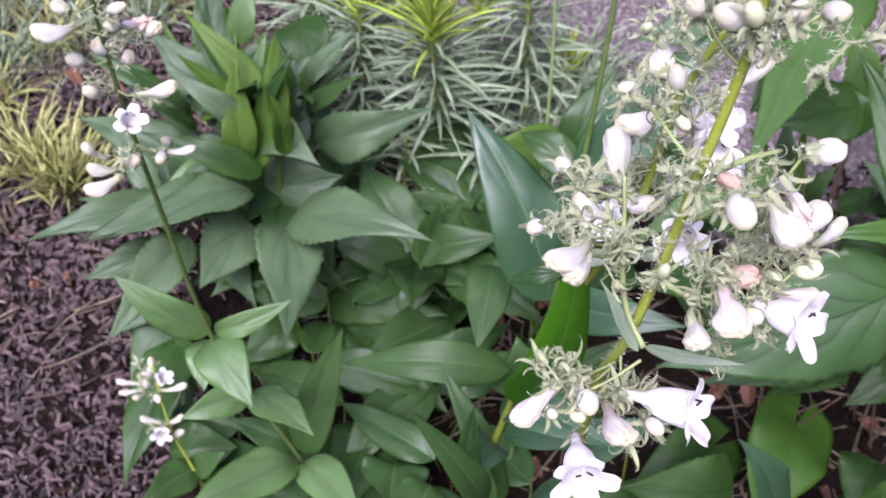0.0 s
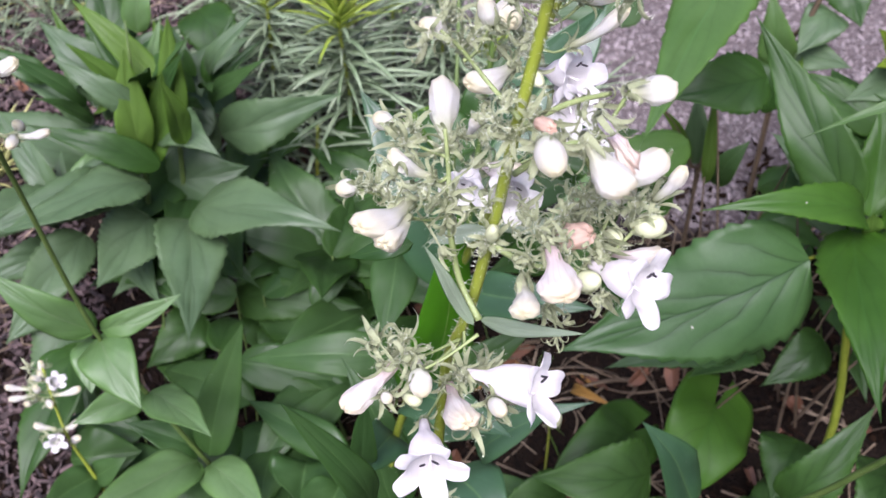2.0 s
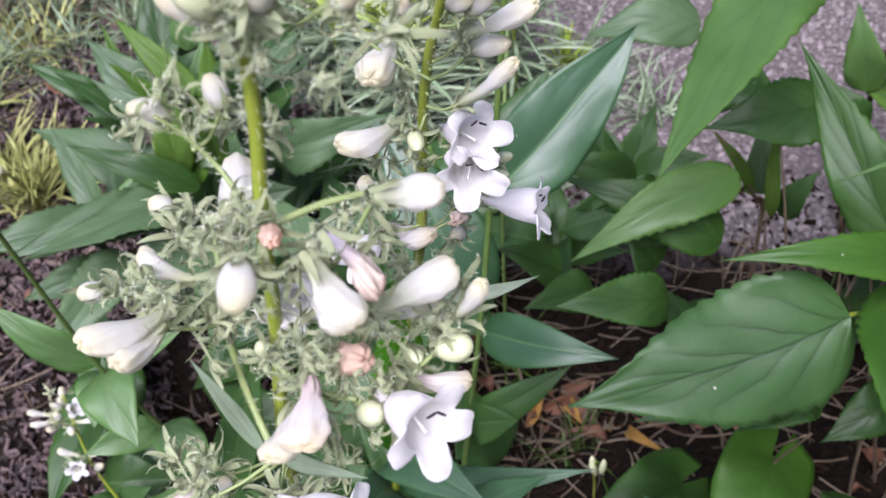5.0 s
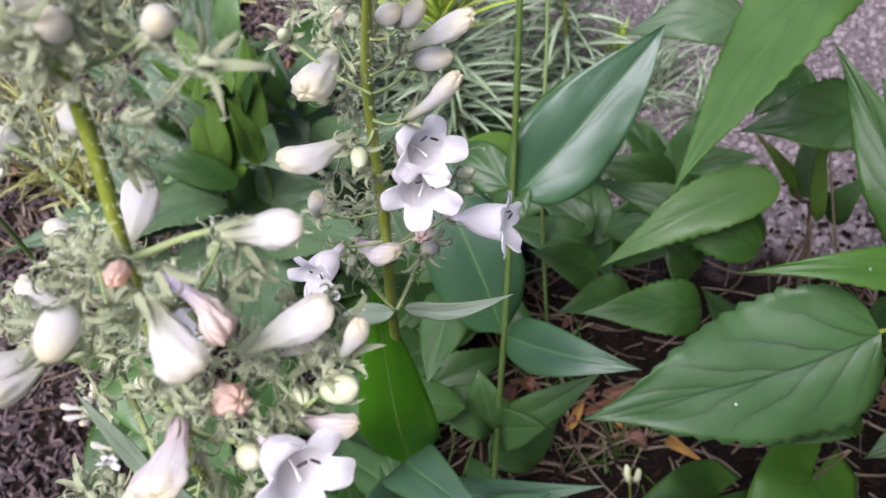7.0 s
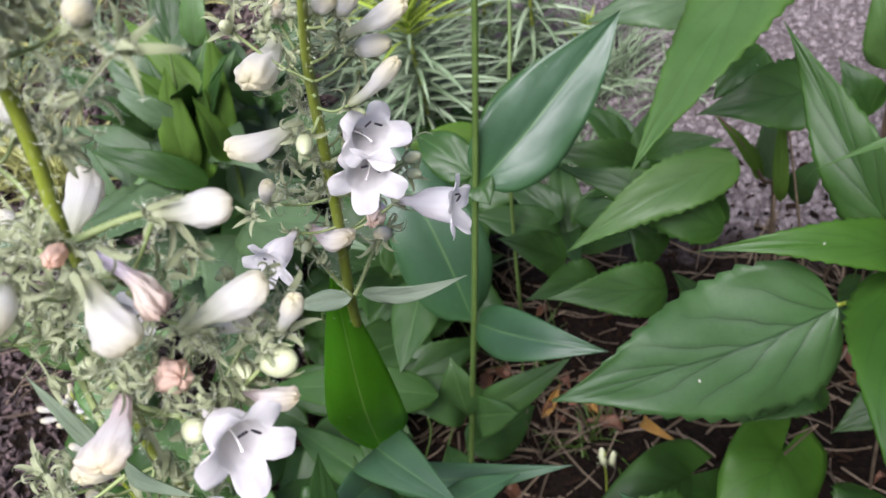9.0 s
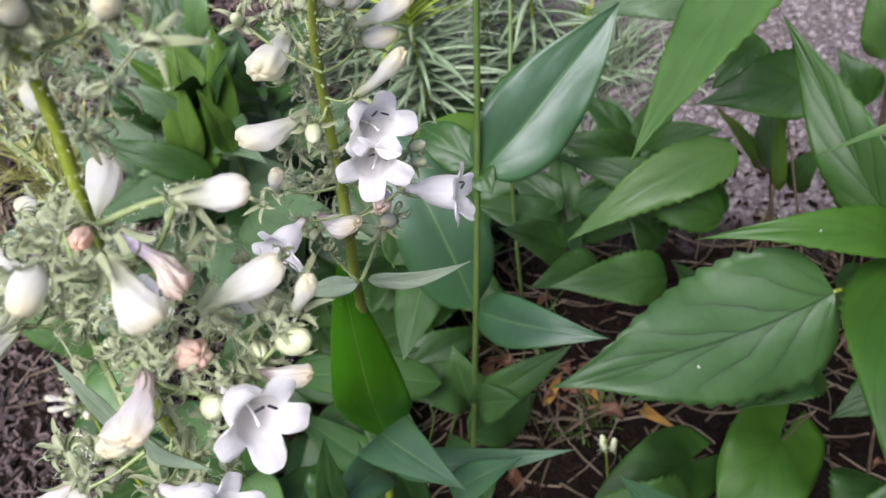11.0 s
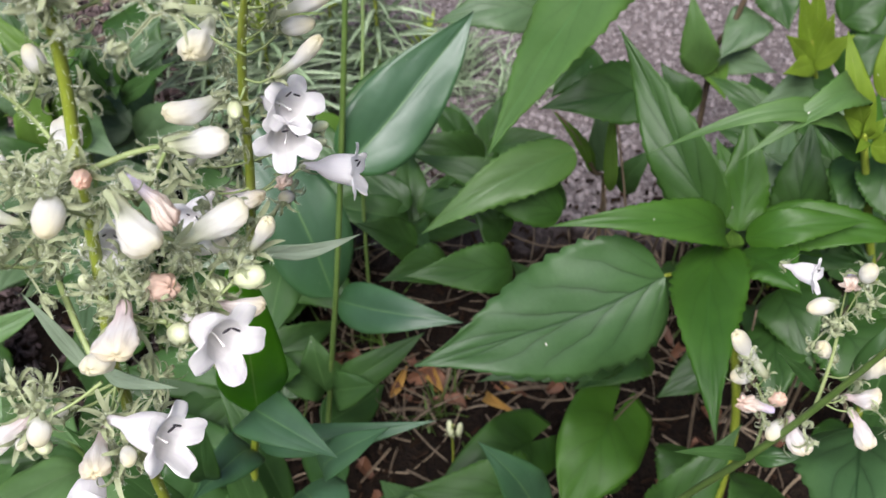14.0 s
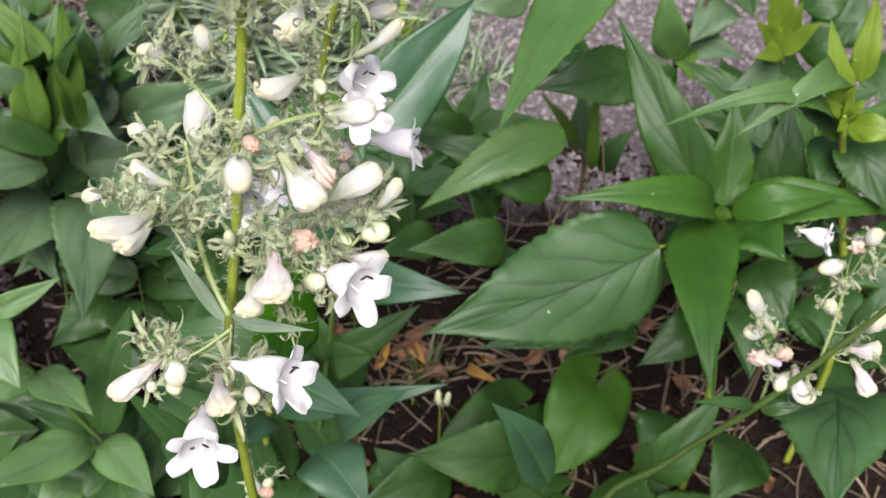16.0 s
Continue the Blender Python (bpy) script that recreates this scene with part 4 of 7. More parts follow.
leaf(toothed_left, (-0.200, 0.963, 0.276), (-0.329, 0.962, 0.335), 0.0352, 0.12, -12.9, "serrate", M_SERRATE, 0.28)
leaf(toothed_left, (-0.211, 0.989, 0.261), (-0.193, 1.012, 0.360), 0.0325, 0.03, -0.3, "smooth", M_FRESH, 0.28)
leaf(toothed_left, (-0.222, 1.035, 0.267), (-0.260, 1.058, 0.352), 0.0322, 0.10, -10.6, "smooth", M_FRESH, 0.28)
leaf(toothed_left, (-0.240, 1.045, 0.307), (-0.332, 1.087, 0.384), 0.0610, 0.06, -18.8, "serrate", M_DULL, 0.28)
leaf(toothed_left, (-0.187, 1.011, 0.285), (-0.178, 1.024, 0.419), 0.0320, 0.00, 18.5, "smooth", M_FRESH, 0.28)
leaf(toothed_left, (-0.265, 1.130, 0.298), (-0.287, 1.212, 0.404), 0.0570, 0.03, 7.7, "serrate", M_SERRATE, 0.28)
leaf(toothed_left, (-0.239, 1.127, 0.339), (-0.221, 1.144, 0.418), 0.0375, 0.07, 2.2, "smooth", M_DUSTY, 0.28)
leaf(toothed_left, (-0.220, 0.985, 0.256), (-0.270, 0.982, 0.297), 0.0304, 0.09, -24.3, "smooth", M_FRESH, 0.28)
leaf(toothed_left, (-0.203, 1.027, 0.287), (-0.133, 0.952, 0.294), 0.0547, 0.16, 8.4, "serrate", M_DULL, 0.28)
leaf(toothed_left, (-0.168, 0.945, 0.227), (-0.008, 0.856, 0.269), 0.0720, 0.15, -3.2, "serrate", M_DULL, 0.28)
leaf(toothed_left, (-0.154, 1.081, 0.228), (-0.009, 1.078, 0.284), 0.0646, 0.16, 38.1, "serrate", M_DULL, 0.28)
leaf(toothed_left, (-0.244, 0.962, 0.246), (-0.376, 0.852, 0.273), 0.0532, 0.17, -15.3, "serrate", M_DULL, 0.28)
leaf(toothed_left, (-0.298, 0.985, 0.211), (-0.457, 0.898, 0.233), 0.0547, 0.15, -5.3, "serrate", M_DULL, 0.28)
leaf(toothed_left, (-0.215, 0.951, 0.263), (-0.341, 0.838, 0.287), 0.0615, 0.09, 14, "serrate", M_DULL, 0.28)
leaf(toothed_left, (-0.183, 0.954, 0.207), (-0.164, 0.787, 0.186), 0.0776, 0.10, -17.5, "serrate", M_DULL, 0.28)
leaf(toothed_left, (-0.224, 0.964, 0.202), (-0.267, 0.861, 0.193), 0.0755, 0.08, -16.7, "serrate", M_DULL, 0.28)
leaf(toothed_left, (-0.298, 0.960, 0.184), (-0.368, 0.838, 0.137), 0.0632, 0.12, -17.8, "serrate", M_DULL, 0.28)
leaf(toothed_left, (-0.329, 0.967, 0.161), (-0.417, 0.919, 0.153), 0.0463, 0.12, -33, "serrate", M_DULL, 0.28)
leaf(toothed_left, (-0.341, 0.945, 0.107), (-0.396, 0.895, 0.081), 0.0466, 0.09, -22.2, "serrate", M_DULL, 0.28)
leaf(toothed_left, (-0.148, 0.983, 0.060), (0.010, 0.920, 0.095), 0.0560, 0.09, 15.3, "serrate", M_SERRATE, 0.28)
leaf(toothed_left, (-0.204, 1.173, 0.240), (-0.121, 1.210, 0.282), 0.0469, 0.11, 16.8, "serrate", M_DULL, 0.28)
leaf(toothed_left, (-0.254, 1.067, 0.183), (-0.321, 1.103, 0.238), 0.0665, 0.07, -2.9, "serrate", M_DULL, 0.28)
leaf(toothed_left, (-0.316, 1.124, 0.156), (-0.476, 1.170, 0.208), 0.0727, 0.09, -0.6, "serrate", M_DULL, 0.28)
leaf(toothed_left, (-0.214, 1.039, 0.196), (-0.118, 1.040, 0.213), 0.0792, 0.12, 36.5, "serrate", M_DULL, 0.28)
leaf(toothed_left, (-0.197, 1.045, 0.173), (-0.229, 0.978, 0.113), 0.0898, 0.08, -25.6, "serrate", M_SERRATE, 0.28)
leaf(toothed_left, (-0.187, 0.969, 0.044), (-0.254, 0.913, 0.012), 0.0632, 0.12, -17.4, "serrate", M_SERRATE, 0.28)
leaf(toothed_left, (-0.132, 0.983, 0.030), (-0.093, 0.908, 0.006), 0.0581, 0.07, -11.1, "serrate", M_SERRATE, 0.28)
leaf(toothed_left, (-0.225, 0.964, 0.008), (-0.205, 0.880, -0.025), 0.0633, 0.15, -13.2, "serrate", M_SERRATE, 0.28)
leaf(toothed_left, (-0.192, 1.192, 0.232), (-0.137, 1.125, 0.218), 0.0808, 0.13, 3.2, "serrate", M_SERRATE, 0.28)
leaf(toothed_left, (-0.326, 0.941, 0.073), (-0.375, 0.868, 0.022), 0.0703, 0.15, -3.5, "serrate", M_DULL, 0.28)
leaf(toothed_left, (-0.316, 0.895, 0.081), (-0.298, 0.811, 0.018), 0.0577, 0.05, -12.4, "serrate", M_SERRATE, 0.28)
leaf(toothed_left, (-0.203, 1.321, 0.256), (-0.145, 1.226, 0.209), 0.0759, 0.13, 8.1, "serrate", M_SERRATE, 0.28)
# Two whorls in dark leaf colours that stand in for the shade here.
crown(toothed_left, (-0.030, 1.010, 0.120), 9, 55, 0.35, (0.10, 0.15), (M_SERRATE, M_SMOOTH), 0.46)
crown(toothed_left, (0.040, 1.090, 0.130), 9, 56, 0.35, (0.09, 0.14), (M_SERRATE, M_SMOOTH), 0.46)
low_leaves(toothed_left, 34, 11, (-0.3, 0.04, 0.82, 1.3), 0.15, True)
leaf(toothed_left, (-0.261, 1.062, 0.159), (-0.161, 1.044, 0.156), 0.0767, 0.13, 5.7, "serrate", M_SERRATE, 0.28)
leaf(toothed_left, (-0.214, 1.020, 0.114), (-0.274, 0.922, 0.122), 0.0615, 0.14, -10.2, "serrate", M_DULL, 0.28)
leaf(toothed_left, (-0.232, 1.030, 0.122), (-0.237, 1.137, 0.111), 0.0643, 0.15, -2.2, "serrate", M_DULL, 0.28)
leaf(toothed_left, (-0.270, 1.010, 0.119), (-0.198, 0.908, 0.124), 0.0763, 0.10, -6.7, "serrate", M_SERRATE, 0.28)
leaf(toothed_left, (-0.194, 1.048, 0.161), (-0.289, 1.059, 0.148), 0.0814, 0.14, -15.2, "serrate", M_DULL, 0.28)
leaf(toothed_left, (-0.217, 1.022, 0.110), (-0.136, 1.067, 0.102), 0.0705, 0.14, 13.6, "serrate", M_DULL, 0.28)
leaf(toothed_left, (-0.191, 1.078, 0.168), (-0.206, 0.926, 0.170), 0.0564, 0.09, -11, "serrate", M_SERRATE, 0.28)
leaf(toothed_left, (-0.229, 1.097, 0.193), (-0.297, 1.196, 0.194), 0.0826, 0.08, -13.7, "serrate", M_DULL, 0.28)
leaf(toothed_left, (-0.227, 1.080, 0.179), (-0.131, 1.019, 0.181), 0.0747, 0.08, 3.5, "serrate", M_DULL, 0.28)
leaf(toothed_left, (-0.206, 1.024, 0.106), (-0.309, 0.951, 0.110), 0.0754, 0.15, -12.7, "serrate", M_SERRATE, 0.28)
leaf(toothed_left, (-0.203, 1.086, 0.187), (-0.166, 1.187, 0.181), 0.0625, 0.07, 9.6, "serrate", M_DULL, 0.28)
leaf(toothed_left, (-0.263, 1.025, 0.127), (-0.214, 0.895, 0.134), 0.0565, 0.11, 11.9, "serrate", M_DULL, 0.28)
leaf(toothed_left, (-0.165, 1.111, 0.219), (-0.279, 1.165, 0.216), 0.0613, 0.09, -21.4, "serrate", M_DULL, 0.28)
leaf(toothed_left, (-0.237, 1.077, 0.175), (-0.156, 1.083, 0.168), 0.0780, 0.14, 21.3, "serrate", M_DULL, 0.28)
leaf(toothed_left, (-0.201, 1.092, 0.181), (-0.255, 0.958, 0.184), 0.0677, 0.10, -19.8, "serrate", M_SERRATE, 0.28)
leaf(toothed_left, (-0.250, 1.106, 0.225), (-0.283, 1.231, 0.216), 0.0645, 0.14, -9.2, "serrate", M_DULL, 0.28)

crown(toothed_left, (-0.225, 1.030, 0.330), 9, 51, 1.3, (0.08, 0.12), (M_FRESH, M_SMOOTH, M_DUSTY))
crown(toothed_left, (-0.290, 1.080, 0.300), 10, 52, 1.0, (0.08, 0.13), (M_FRESH, M_SMOOTH, M_SERRATE, M_DULL))
crown(toothed_left, (-0.170, 1.100, 0.300), 10, 53, 1.0, (0.08, 0.12), (M_FRESH, M_SMOOTH, M_SERRATE, M_DULL))
crown(toothed_left, (-0.330, 1.000, 0.210), 8, 54, 0.7, (0.08, 0.13), (M_DUSTY, M_DULL))

penstemon_left = thing("flowering_perennial", (-0.117, 0.726, -0.030), "slim flowering perennial with smooth leaves and white bells", "plant", "flowering perennials")
rod("stem", penstemon_left, [(-0.117, 0.726, -0.050), (-0.117, 0.726, -0.017), (-0.147, 0.697, 0.115), (-0.179, 0.676, 0.241), (-0.199, 0.651, 0.348), (-0.201, 0.594, 0.554), (-0.191, 0.540, 0.688), (-0.179, 0.503, 0.767)], [0.0028, 0.0028, 0.0025, 0.0023, 0.0021, 0.0018, 0.0014, 0.0010], M_LEAFSTEM)
leaf(penstemon_left, (-0.201, 0.657, 0.340), (-0.270, 0.654, 0.412), 0.0363, 0.09, -33.6, "smooth", M_DUSTY, 0.28)
leaf(penstemon_left, (-0.197, 0.659, 0.342), (-0.127, 0.663, 0.376), 0.0229, 0.10, 35.9, "smooth", M_DUSTY, 0.28)
leaf(penstemon_left, (-0.201, 0.663, 0.331), (-0.159, 0.595, 0.316), 0.0474, 0.15, 5.5, "smooth", M_DUSTY, 0.28)
leaf(penstemon_left, (-0.211, 0.668, 0.322), (-0.206, 0.624, 0.303), 0.0300, 0.13, -4.6, "smooth", M_DUSTY, 0.28)
leaf(penstemon_left, (-0.176, 0.676, 0.241), (-0.113, 0.609, 0.257), 0.0408, 0.12, -21.4, "smooth", M_DUSTY, 0.28)
leaf(penstemon_left, (-0.185, 0.689, 0.226), (-0.244, 0.653, 0.230), 0.0330, 0.14, -22.9, "smooth", M_DUSTY, 0.28)
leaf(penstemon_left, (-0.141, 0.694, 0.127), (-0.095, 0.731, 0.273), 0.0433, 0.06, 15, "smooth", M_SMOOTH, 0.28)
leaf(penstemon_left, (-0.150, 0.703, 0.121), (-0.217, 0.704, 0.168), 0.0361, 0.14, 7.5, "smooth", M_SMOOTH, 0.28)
leaf(penstemon_left, (-0.152, 0.689, 0.121), (-0.237, 0.597, 0.169), 0.0552, 0.11, 11, "smooth", M_DUSTY, 0.28)
leaf(penstemon_left, (-0.140, 0.687, 0.119), (-0.078, 0.608, 0.136), 0.0470, 0.13, -8, "smooth", M_DUSTY, 0.28)
leaf(penstemon_left, (-0.167, 0.693, 0.081), (-0.205, 0.622, 0.076), 0.0462, 0.09, -10.3, "smooth", M_DUSTY, 0.28)
flower(penstemon_left, "closed", (-0.1981, 0.5280, 0.7197), (-0.2159, 0.5068, 0.7261), 0.0119, (-0.1866, 0.5263, 0.7141), 0.8)
flower(penstemon_left, "cream", (-0.1766, 0.5274, 0.7191), (-0.1812, 0.5186, 0.7242), 0.0073, (-0.1863, 0.5251, 0.7171), 0.8)
flower(penstemon_left, "wilt", (-0.1751, 0.5274, 0.7191), (-0.1579, 0.5196, 0.7254), 0.0079, (-0.1862, 0.5251, 0.7169), 0.8)
flower(penstemon_left, "closed", (-0.1680, 0.5281, 0.7162), (-0.1513, 0.5184, 0.7240), 0.0097, (-0.1865, 0.5258, 0.7134), 0.8)
flower(penstemon_left, "closed", (-0.1919, 0.5430, 0.6915), (-0.1920, 0.5322, 0.7064), 0.0094, (-0.1910, 0.5390, 0.6884), 0.8)
flower(penstemon_left, "cream", (-0.2016, 0.5312, 0.6933), (-0.2092, 0.5241, 0.7004), 0.0081, (-0.1902, 0.5368, 0.6910), 0.8)
flower(penstemon_left, "slim", (-0.1994, 0.5486, 0.6607), (-0.2054, 0.5294, 0.6764), 0.0090, (-0.1932, 0.5505, 0.6594), 0.8)
flower(penstemon_left, "closed", (-0.1813, 0.5439, 0.6627), (-0.1546, 0.5395, 0.6727), 0.0098, (-0.1929, 0.5488, 0.6623), 0.8)
flower(penstemon_left, "open", (-0.1920, 0.5476, 0.6368), (-0.1852, 0.5370, 0.6503), 0.0100, (-0.1946, 0.5584, 0.6384), 0.8)
flower(penstemon_left, "slim", (-0.2103, 0.5512, 0.6104), (-0.2195, 0.5404, 0.6289), 0.0082, (-0.1965, 0.5685, 0.6106), 0.8)
flower(penstemon_left, "closed", (-0.2062, 0.5496, 0.6027), (-0.2193, 0.5387, 0.6120), 0.0091, (-0.1969, 0.5708, 0.6044), 0.8)
flower(penstemon_left, "closed", (-0.2013, 0.5433, 0.6022), (-0.2211, 0.5289, 0.6012), 0.0112, (-0.1968, 0.5700, 0.6054), 0.8)
flower(penstemon_left, "cream", (-0.2006, 0.5565, 0.6019), (-0.1907, 0.5504, 0.6101), 0.0092, (-0.1971, 0.5719, 0.6036), 0.8)
flower(penstemon_left, "slim", (-0.1791, 0.5618, 0.6078), (-0.1569, 0.5630, 0.6091), 0.0072, (-0.1968, 0.5701, 0.6074), 0.8)
flower(penstemon_left, "cream", (-0.1773, 0.5613, 0.6072), (-0.1783, 0.5490, 0.6085), 0.0071, (-0.1968, 0.5702, 0.6067), 0.8)
flower(penstemon_left, "cream", (-0.1762, 0.5729, 0.6052), (-0.1780, 0.5673, 0.6139), 0.0065, (-0.1972, 0.5724, 0.6013), 0.8)
flower(penstemon_left, "closed", (-0.1847, 0.5425, 0.6862), (-0.1755, 0.5344, 0.6969), 0.0083, (-0.1914, 0.5405, 0.6842), 0.8)
flower(penstemon_left, "cream", (-0.1941, 0.5059, 0.7400), (-0.2028, 0.5089, 0.7433), 0.0076, (-0.1827, 0.5147, 0.7386), 0.8)
flower(penstemon_left, "cream", (-0.1767, 0.5148, 0.7349), (-0.1643, 0.5083, 0.7426), 0.0058, (-0.1835, 0.5171, 0.7352), 0.8)
tangle(penstemon_left, (-0.1919, 0.5441, 0.6927), 0.0162, 1)
tangle(penstemon_left, (-0.2046, 0.5457, 0.6647), 0.0167, 1)
tangle(penstemon_left, (-0.1896, 0.5413, 0.6597), 0.0167, 1)
tangle(penstemon_left, (-0.1978, 0.5485, 0.6080), 0.0177, 1)
tangle(penstemon_left, (-0.1827, 0.5243, 0.7156), 0.0154, 1)
tangle(penstemon_left, (-0.1856, 0.5148, 0.7349), 0.0149, 1)
low_leaves(penstemon_left, 16, 21, (-0.27, -0.02, 0.60, 0.86), 0.08, False)

penstemon_small = thing("flowering_perennial", (-0.249, 0.703, -0.030), "short flowering stem with clustered white buds beside mulch", "plant", "flowering perennials")
rod("stem", penstemon_small, [(-0.249, 0.703, -0.050), (-0.249, 0.703, 0.017), (-0.262, 0.703, 0.092), (-0.275, 0.705, 0.154), (-0.280, 0.714, 0.238)], [0.0020, 0.0020, 0.0018, 0.0014, 0.0010], M_STEM)
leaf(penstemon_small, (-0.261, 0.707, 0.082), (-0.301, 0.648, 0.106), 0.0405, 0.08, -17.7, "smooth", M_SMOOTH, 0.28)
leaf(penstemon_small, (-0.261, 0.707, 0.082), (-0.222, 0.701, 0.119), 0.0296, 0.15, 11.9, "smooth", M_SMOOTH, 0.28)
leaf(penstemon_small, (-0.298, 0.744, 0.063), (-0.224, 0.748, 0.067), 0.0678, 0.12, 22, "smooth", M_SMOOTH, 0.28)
flower(penstemon_small, "slim", (-0.2859, 0.7177, 0.2214), (-0.2815, 0.7172, 0.2424), 0.0076, (-0.2795, 0.7120, 0.2202), 0.8)
flower(penstemon_small, "open", (-0.2802, 0.7140, 0.2090), (-0.2697, 0.7108, 0.2237), 0.0109, (-0.2787, 0.7107, 0.2085), 0.8)
flower(penstemon_small, "slim", (-0.2957, 0.7140, 0.2090), (-0.3177, 0.7096, 0.2190), 0.0071, (-0.2788, 0.7108, 0.2060), 0.8)
flower(penstemon_small, "slim", (-0.2929, 0.7103, 0.2049), (-0.3149, 0.7019, 0.2105), 0.0071, (-0.2785, 0.7103, 0.2021), 0.8)
flower(penstemon_small, "slim", (-0.2956, 0.7216, 0.1875), (-0.3040, 0.7048, 0.1987), 0.0078, (-0.2776, 0.7088, 0.1843), 0.8)
flower(penstemon_small, "slim", (-0.2763, 0.7103, 0.2049), (-0.2491, 0.7063, 0.2154), 0.0082, (-0.2785, 0.7102, 0.2042), 0.8)
flower(penstemon_small, "cream", (-0.2864, 0.7056, 0.2145), (-0.2875, 0.7026, 0.2262), 0.0065, (-0.2790, 0.7112, 0.2121), 0.8)
flower(penstemon_small, "cream", (-0.2819, 0.7066, 0.2008), (-0.2754, 0.6957, 0.2035), 0.0066, (-0.2782, 0.7098, 0.1994), 0.8)
flower(penstemon_small, "open", (-0.2786, 0.6990, 0.1623), (-0.2767, 0.6818, 0.1688), 0.0122, (-0.2759, 0.7060, 0.1599), 0.8)
flower(penstemon_small, "slim", (-0.2837, 0.7064, 0.1575), (-0.3023, 0.7054, 0.1695), 0.0079, (-0.2757, 0.7057, 0.1560), 0.8)
flower(penstemon_small, "slim", (-0.2738, 0.7036, 0.1628), (-0.2582, 0.6993, 0.1777), 0.0078, (-0.2759, 0.7061, 0.1616), 0.8)
flower(penstemon_small, "cream", (-0.2698, 0.6996, 0.1481), (-0.2589, 0.6959, 0.1590), 0.0073, (-0.2738, 0.7050, 0.1453), 0.8)
flower(penstemon_small, "cream", (-0.2805, 0.7063, 0.2302), (-0.2875, 0.7014, 0.2398), 0.0054, (-0.2799, 0.7127, 0.2280), 0.8)
flower(penstemon_small, "slim", (-0.2770, 0.7124, 0.2191), (-0.2837, 0.7117, 0.2363), 0.0065, (-0.2793, 0.7117, 0.2185), 0.8)
tangle(penstemon_small, (-0.2857, 0.7122, 0.2069), 0.0188, 1)
tangle(penstemon_small, (-0.2814, 0.7027, 0.1665), 0.0192, 1)
tangle(penstemon_small, (-0.2847, 0.7148, 0.2247), 0.0187, 1)

penstemon_main = thing("flowering_perennial", (0.062, 0.289, -0.030), "tall flowering perennial crowded with white bells and hairy buds", "plant", "flowering perennials")
rod("stem", penstemon_main, [(0.065, 0.335, -0.050), (0.065, 0.335, 0.326), (0.060, 0.316, 0.574), (0.061, 0.299, 0.668), (0.063, 0.295, 0.697), (0.068, 0.281, 0.732), (0.075, 0.274, 0.781), (0.079, 0.269, 0.819), (0.083, 0.266, 0.848), (0.085, 0.262, 0.873), (0.084, 0.256, 0.896)], [0.0026, 0.0026, 0.0024, 0.0022, 0.0021, 0.0020, 0.0019, 0.0018, 0.0017, 0.0016, 0.0013], M_STEM)
hairs(penstemon_main, [(0.065, 0.335, -0.050), (0.065, 0.335, 0.326), (0.060, 0.316, 0.574), (0.061, 0.299, 0.668), (0.063, 0.295, 0.697), (0.068, 0.281, 0.732), (0.075, 0.274, 0.781), (0.079, 0.269, 0.819), (0.083, 0.266, 0.848), (0.085, 0.262, 0.873), (0.084, 0.256, 0.896)], 0.0026, 1200, 0.0022)
rod("side_branch", penstemon_main, [(0.070, 0.263, 0.747), (0.064, 0.272, 0.757), (0.061, 0.277, 0.777), (0.061, 0.283, 0.791), (0.060, 0.287, 0.804)], [0.0012, 0.0011, 0.0010, 0.0008, 0.0006], M_BRANCH)
hairs(penstemon_main, [(0.070, 0.263, 0.747), (0.064, 0.272, 0.757), (0.061, 0.277, 0.777), (0.061, 0.283, 0.791), (0.060, 0.287, 0.804)], 0.0012, 90, 0.0022)
rod("side_branch", penstemon_main, [(0.079, 0.264, 0.823), (0.071, 0.275, 0.828), (0.064, 0.277, 0.837), (0.058, 0.276, 0.844)], [0.0008, 0.0007, 0.0006, 0.0005], M_BRANCH)
hairs(penstemon_main, [(0.079, 0.264, 0.823), (0.071, 0.275, 0.828), (0.064, 0.277, 0.837), (0.058, 0.276, 0.844)], 0.0008, 90, 0.0022)
rod("side_branch", penstemon_main, [(0.074, 0.268, 0.774), (0.084, 0.260, 0.773), (0.097, 0.255, 0.775)], [0.0011, 0.0010, 0.0008], M_BRANCH)
hairs(penstemon_main, [(0.074, 0.268, 0.774), (0.084, 0.260, 0.773), (0.097, 0.255, 0.775)], 0.0011, 90, 0.0022)
rod("side_branch", penstemon_main, [(0.080, 0.263, 0.822), (0.093, 0.271, 0.823), (0.106, 0.277, 0.822)], [0.0010, 0.0009, 0.0007], M_BRANCH)
hairs(penstemon_main, [(0.080, 0.263, 0.822), (0.093, 0.271, 0.823), (0.106, 0.277, 0.822)], 0.0010, 90, 0.0022)
rod("side_branch", penstemon_main, [(0.078, 0.262, 0.806), (0.088, 0.255, 0.820), (0.096, 0.256, 0.821)], [0.0010, 0.0009, 0.0007], M_BRANCH)
hairs(penstemon_main, [(0.078, 0.262, 0.806), (0.088, 0.255, 0.820), (0.096, 0.256, 0.821)], 0.0010, 90, 0.0022)
flower(penstemon_main, "cream", (0.0501, 0.2564, 0.7319), (0.0517, 0.2467, 0.7301), 0.0077, (0.0699, 0.2630, 0.7404))
flower(penstemon_main, "spent", (0.0611, 0.2730, 0.7056), (0.0655, 0.2454, 0.7167), 0.0095, (0.0651, 0.2890, 0.7067))
flower(penstemon_main, "closed", (0.0815, 0.2529, 0.7735), (0.0795, 0.2352, 0.7771), 0.0083, (0.0844, 0.2601, 0.7715))
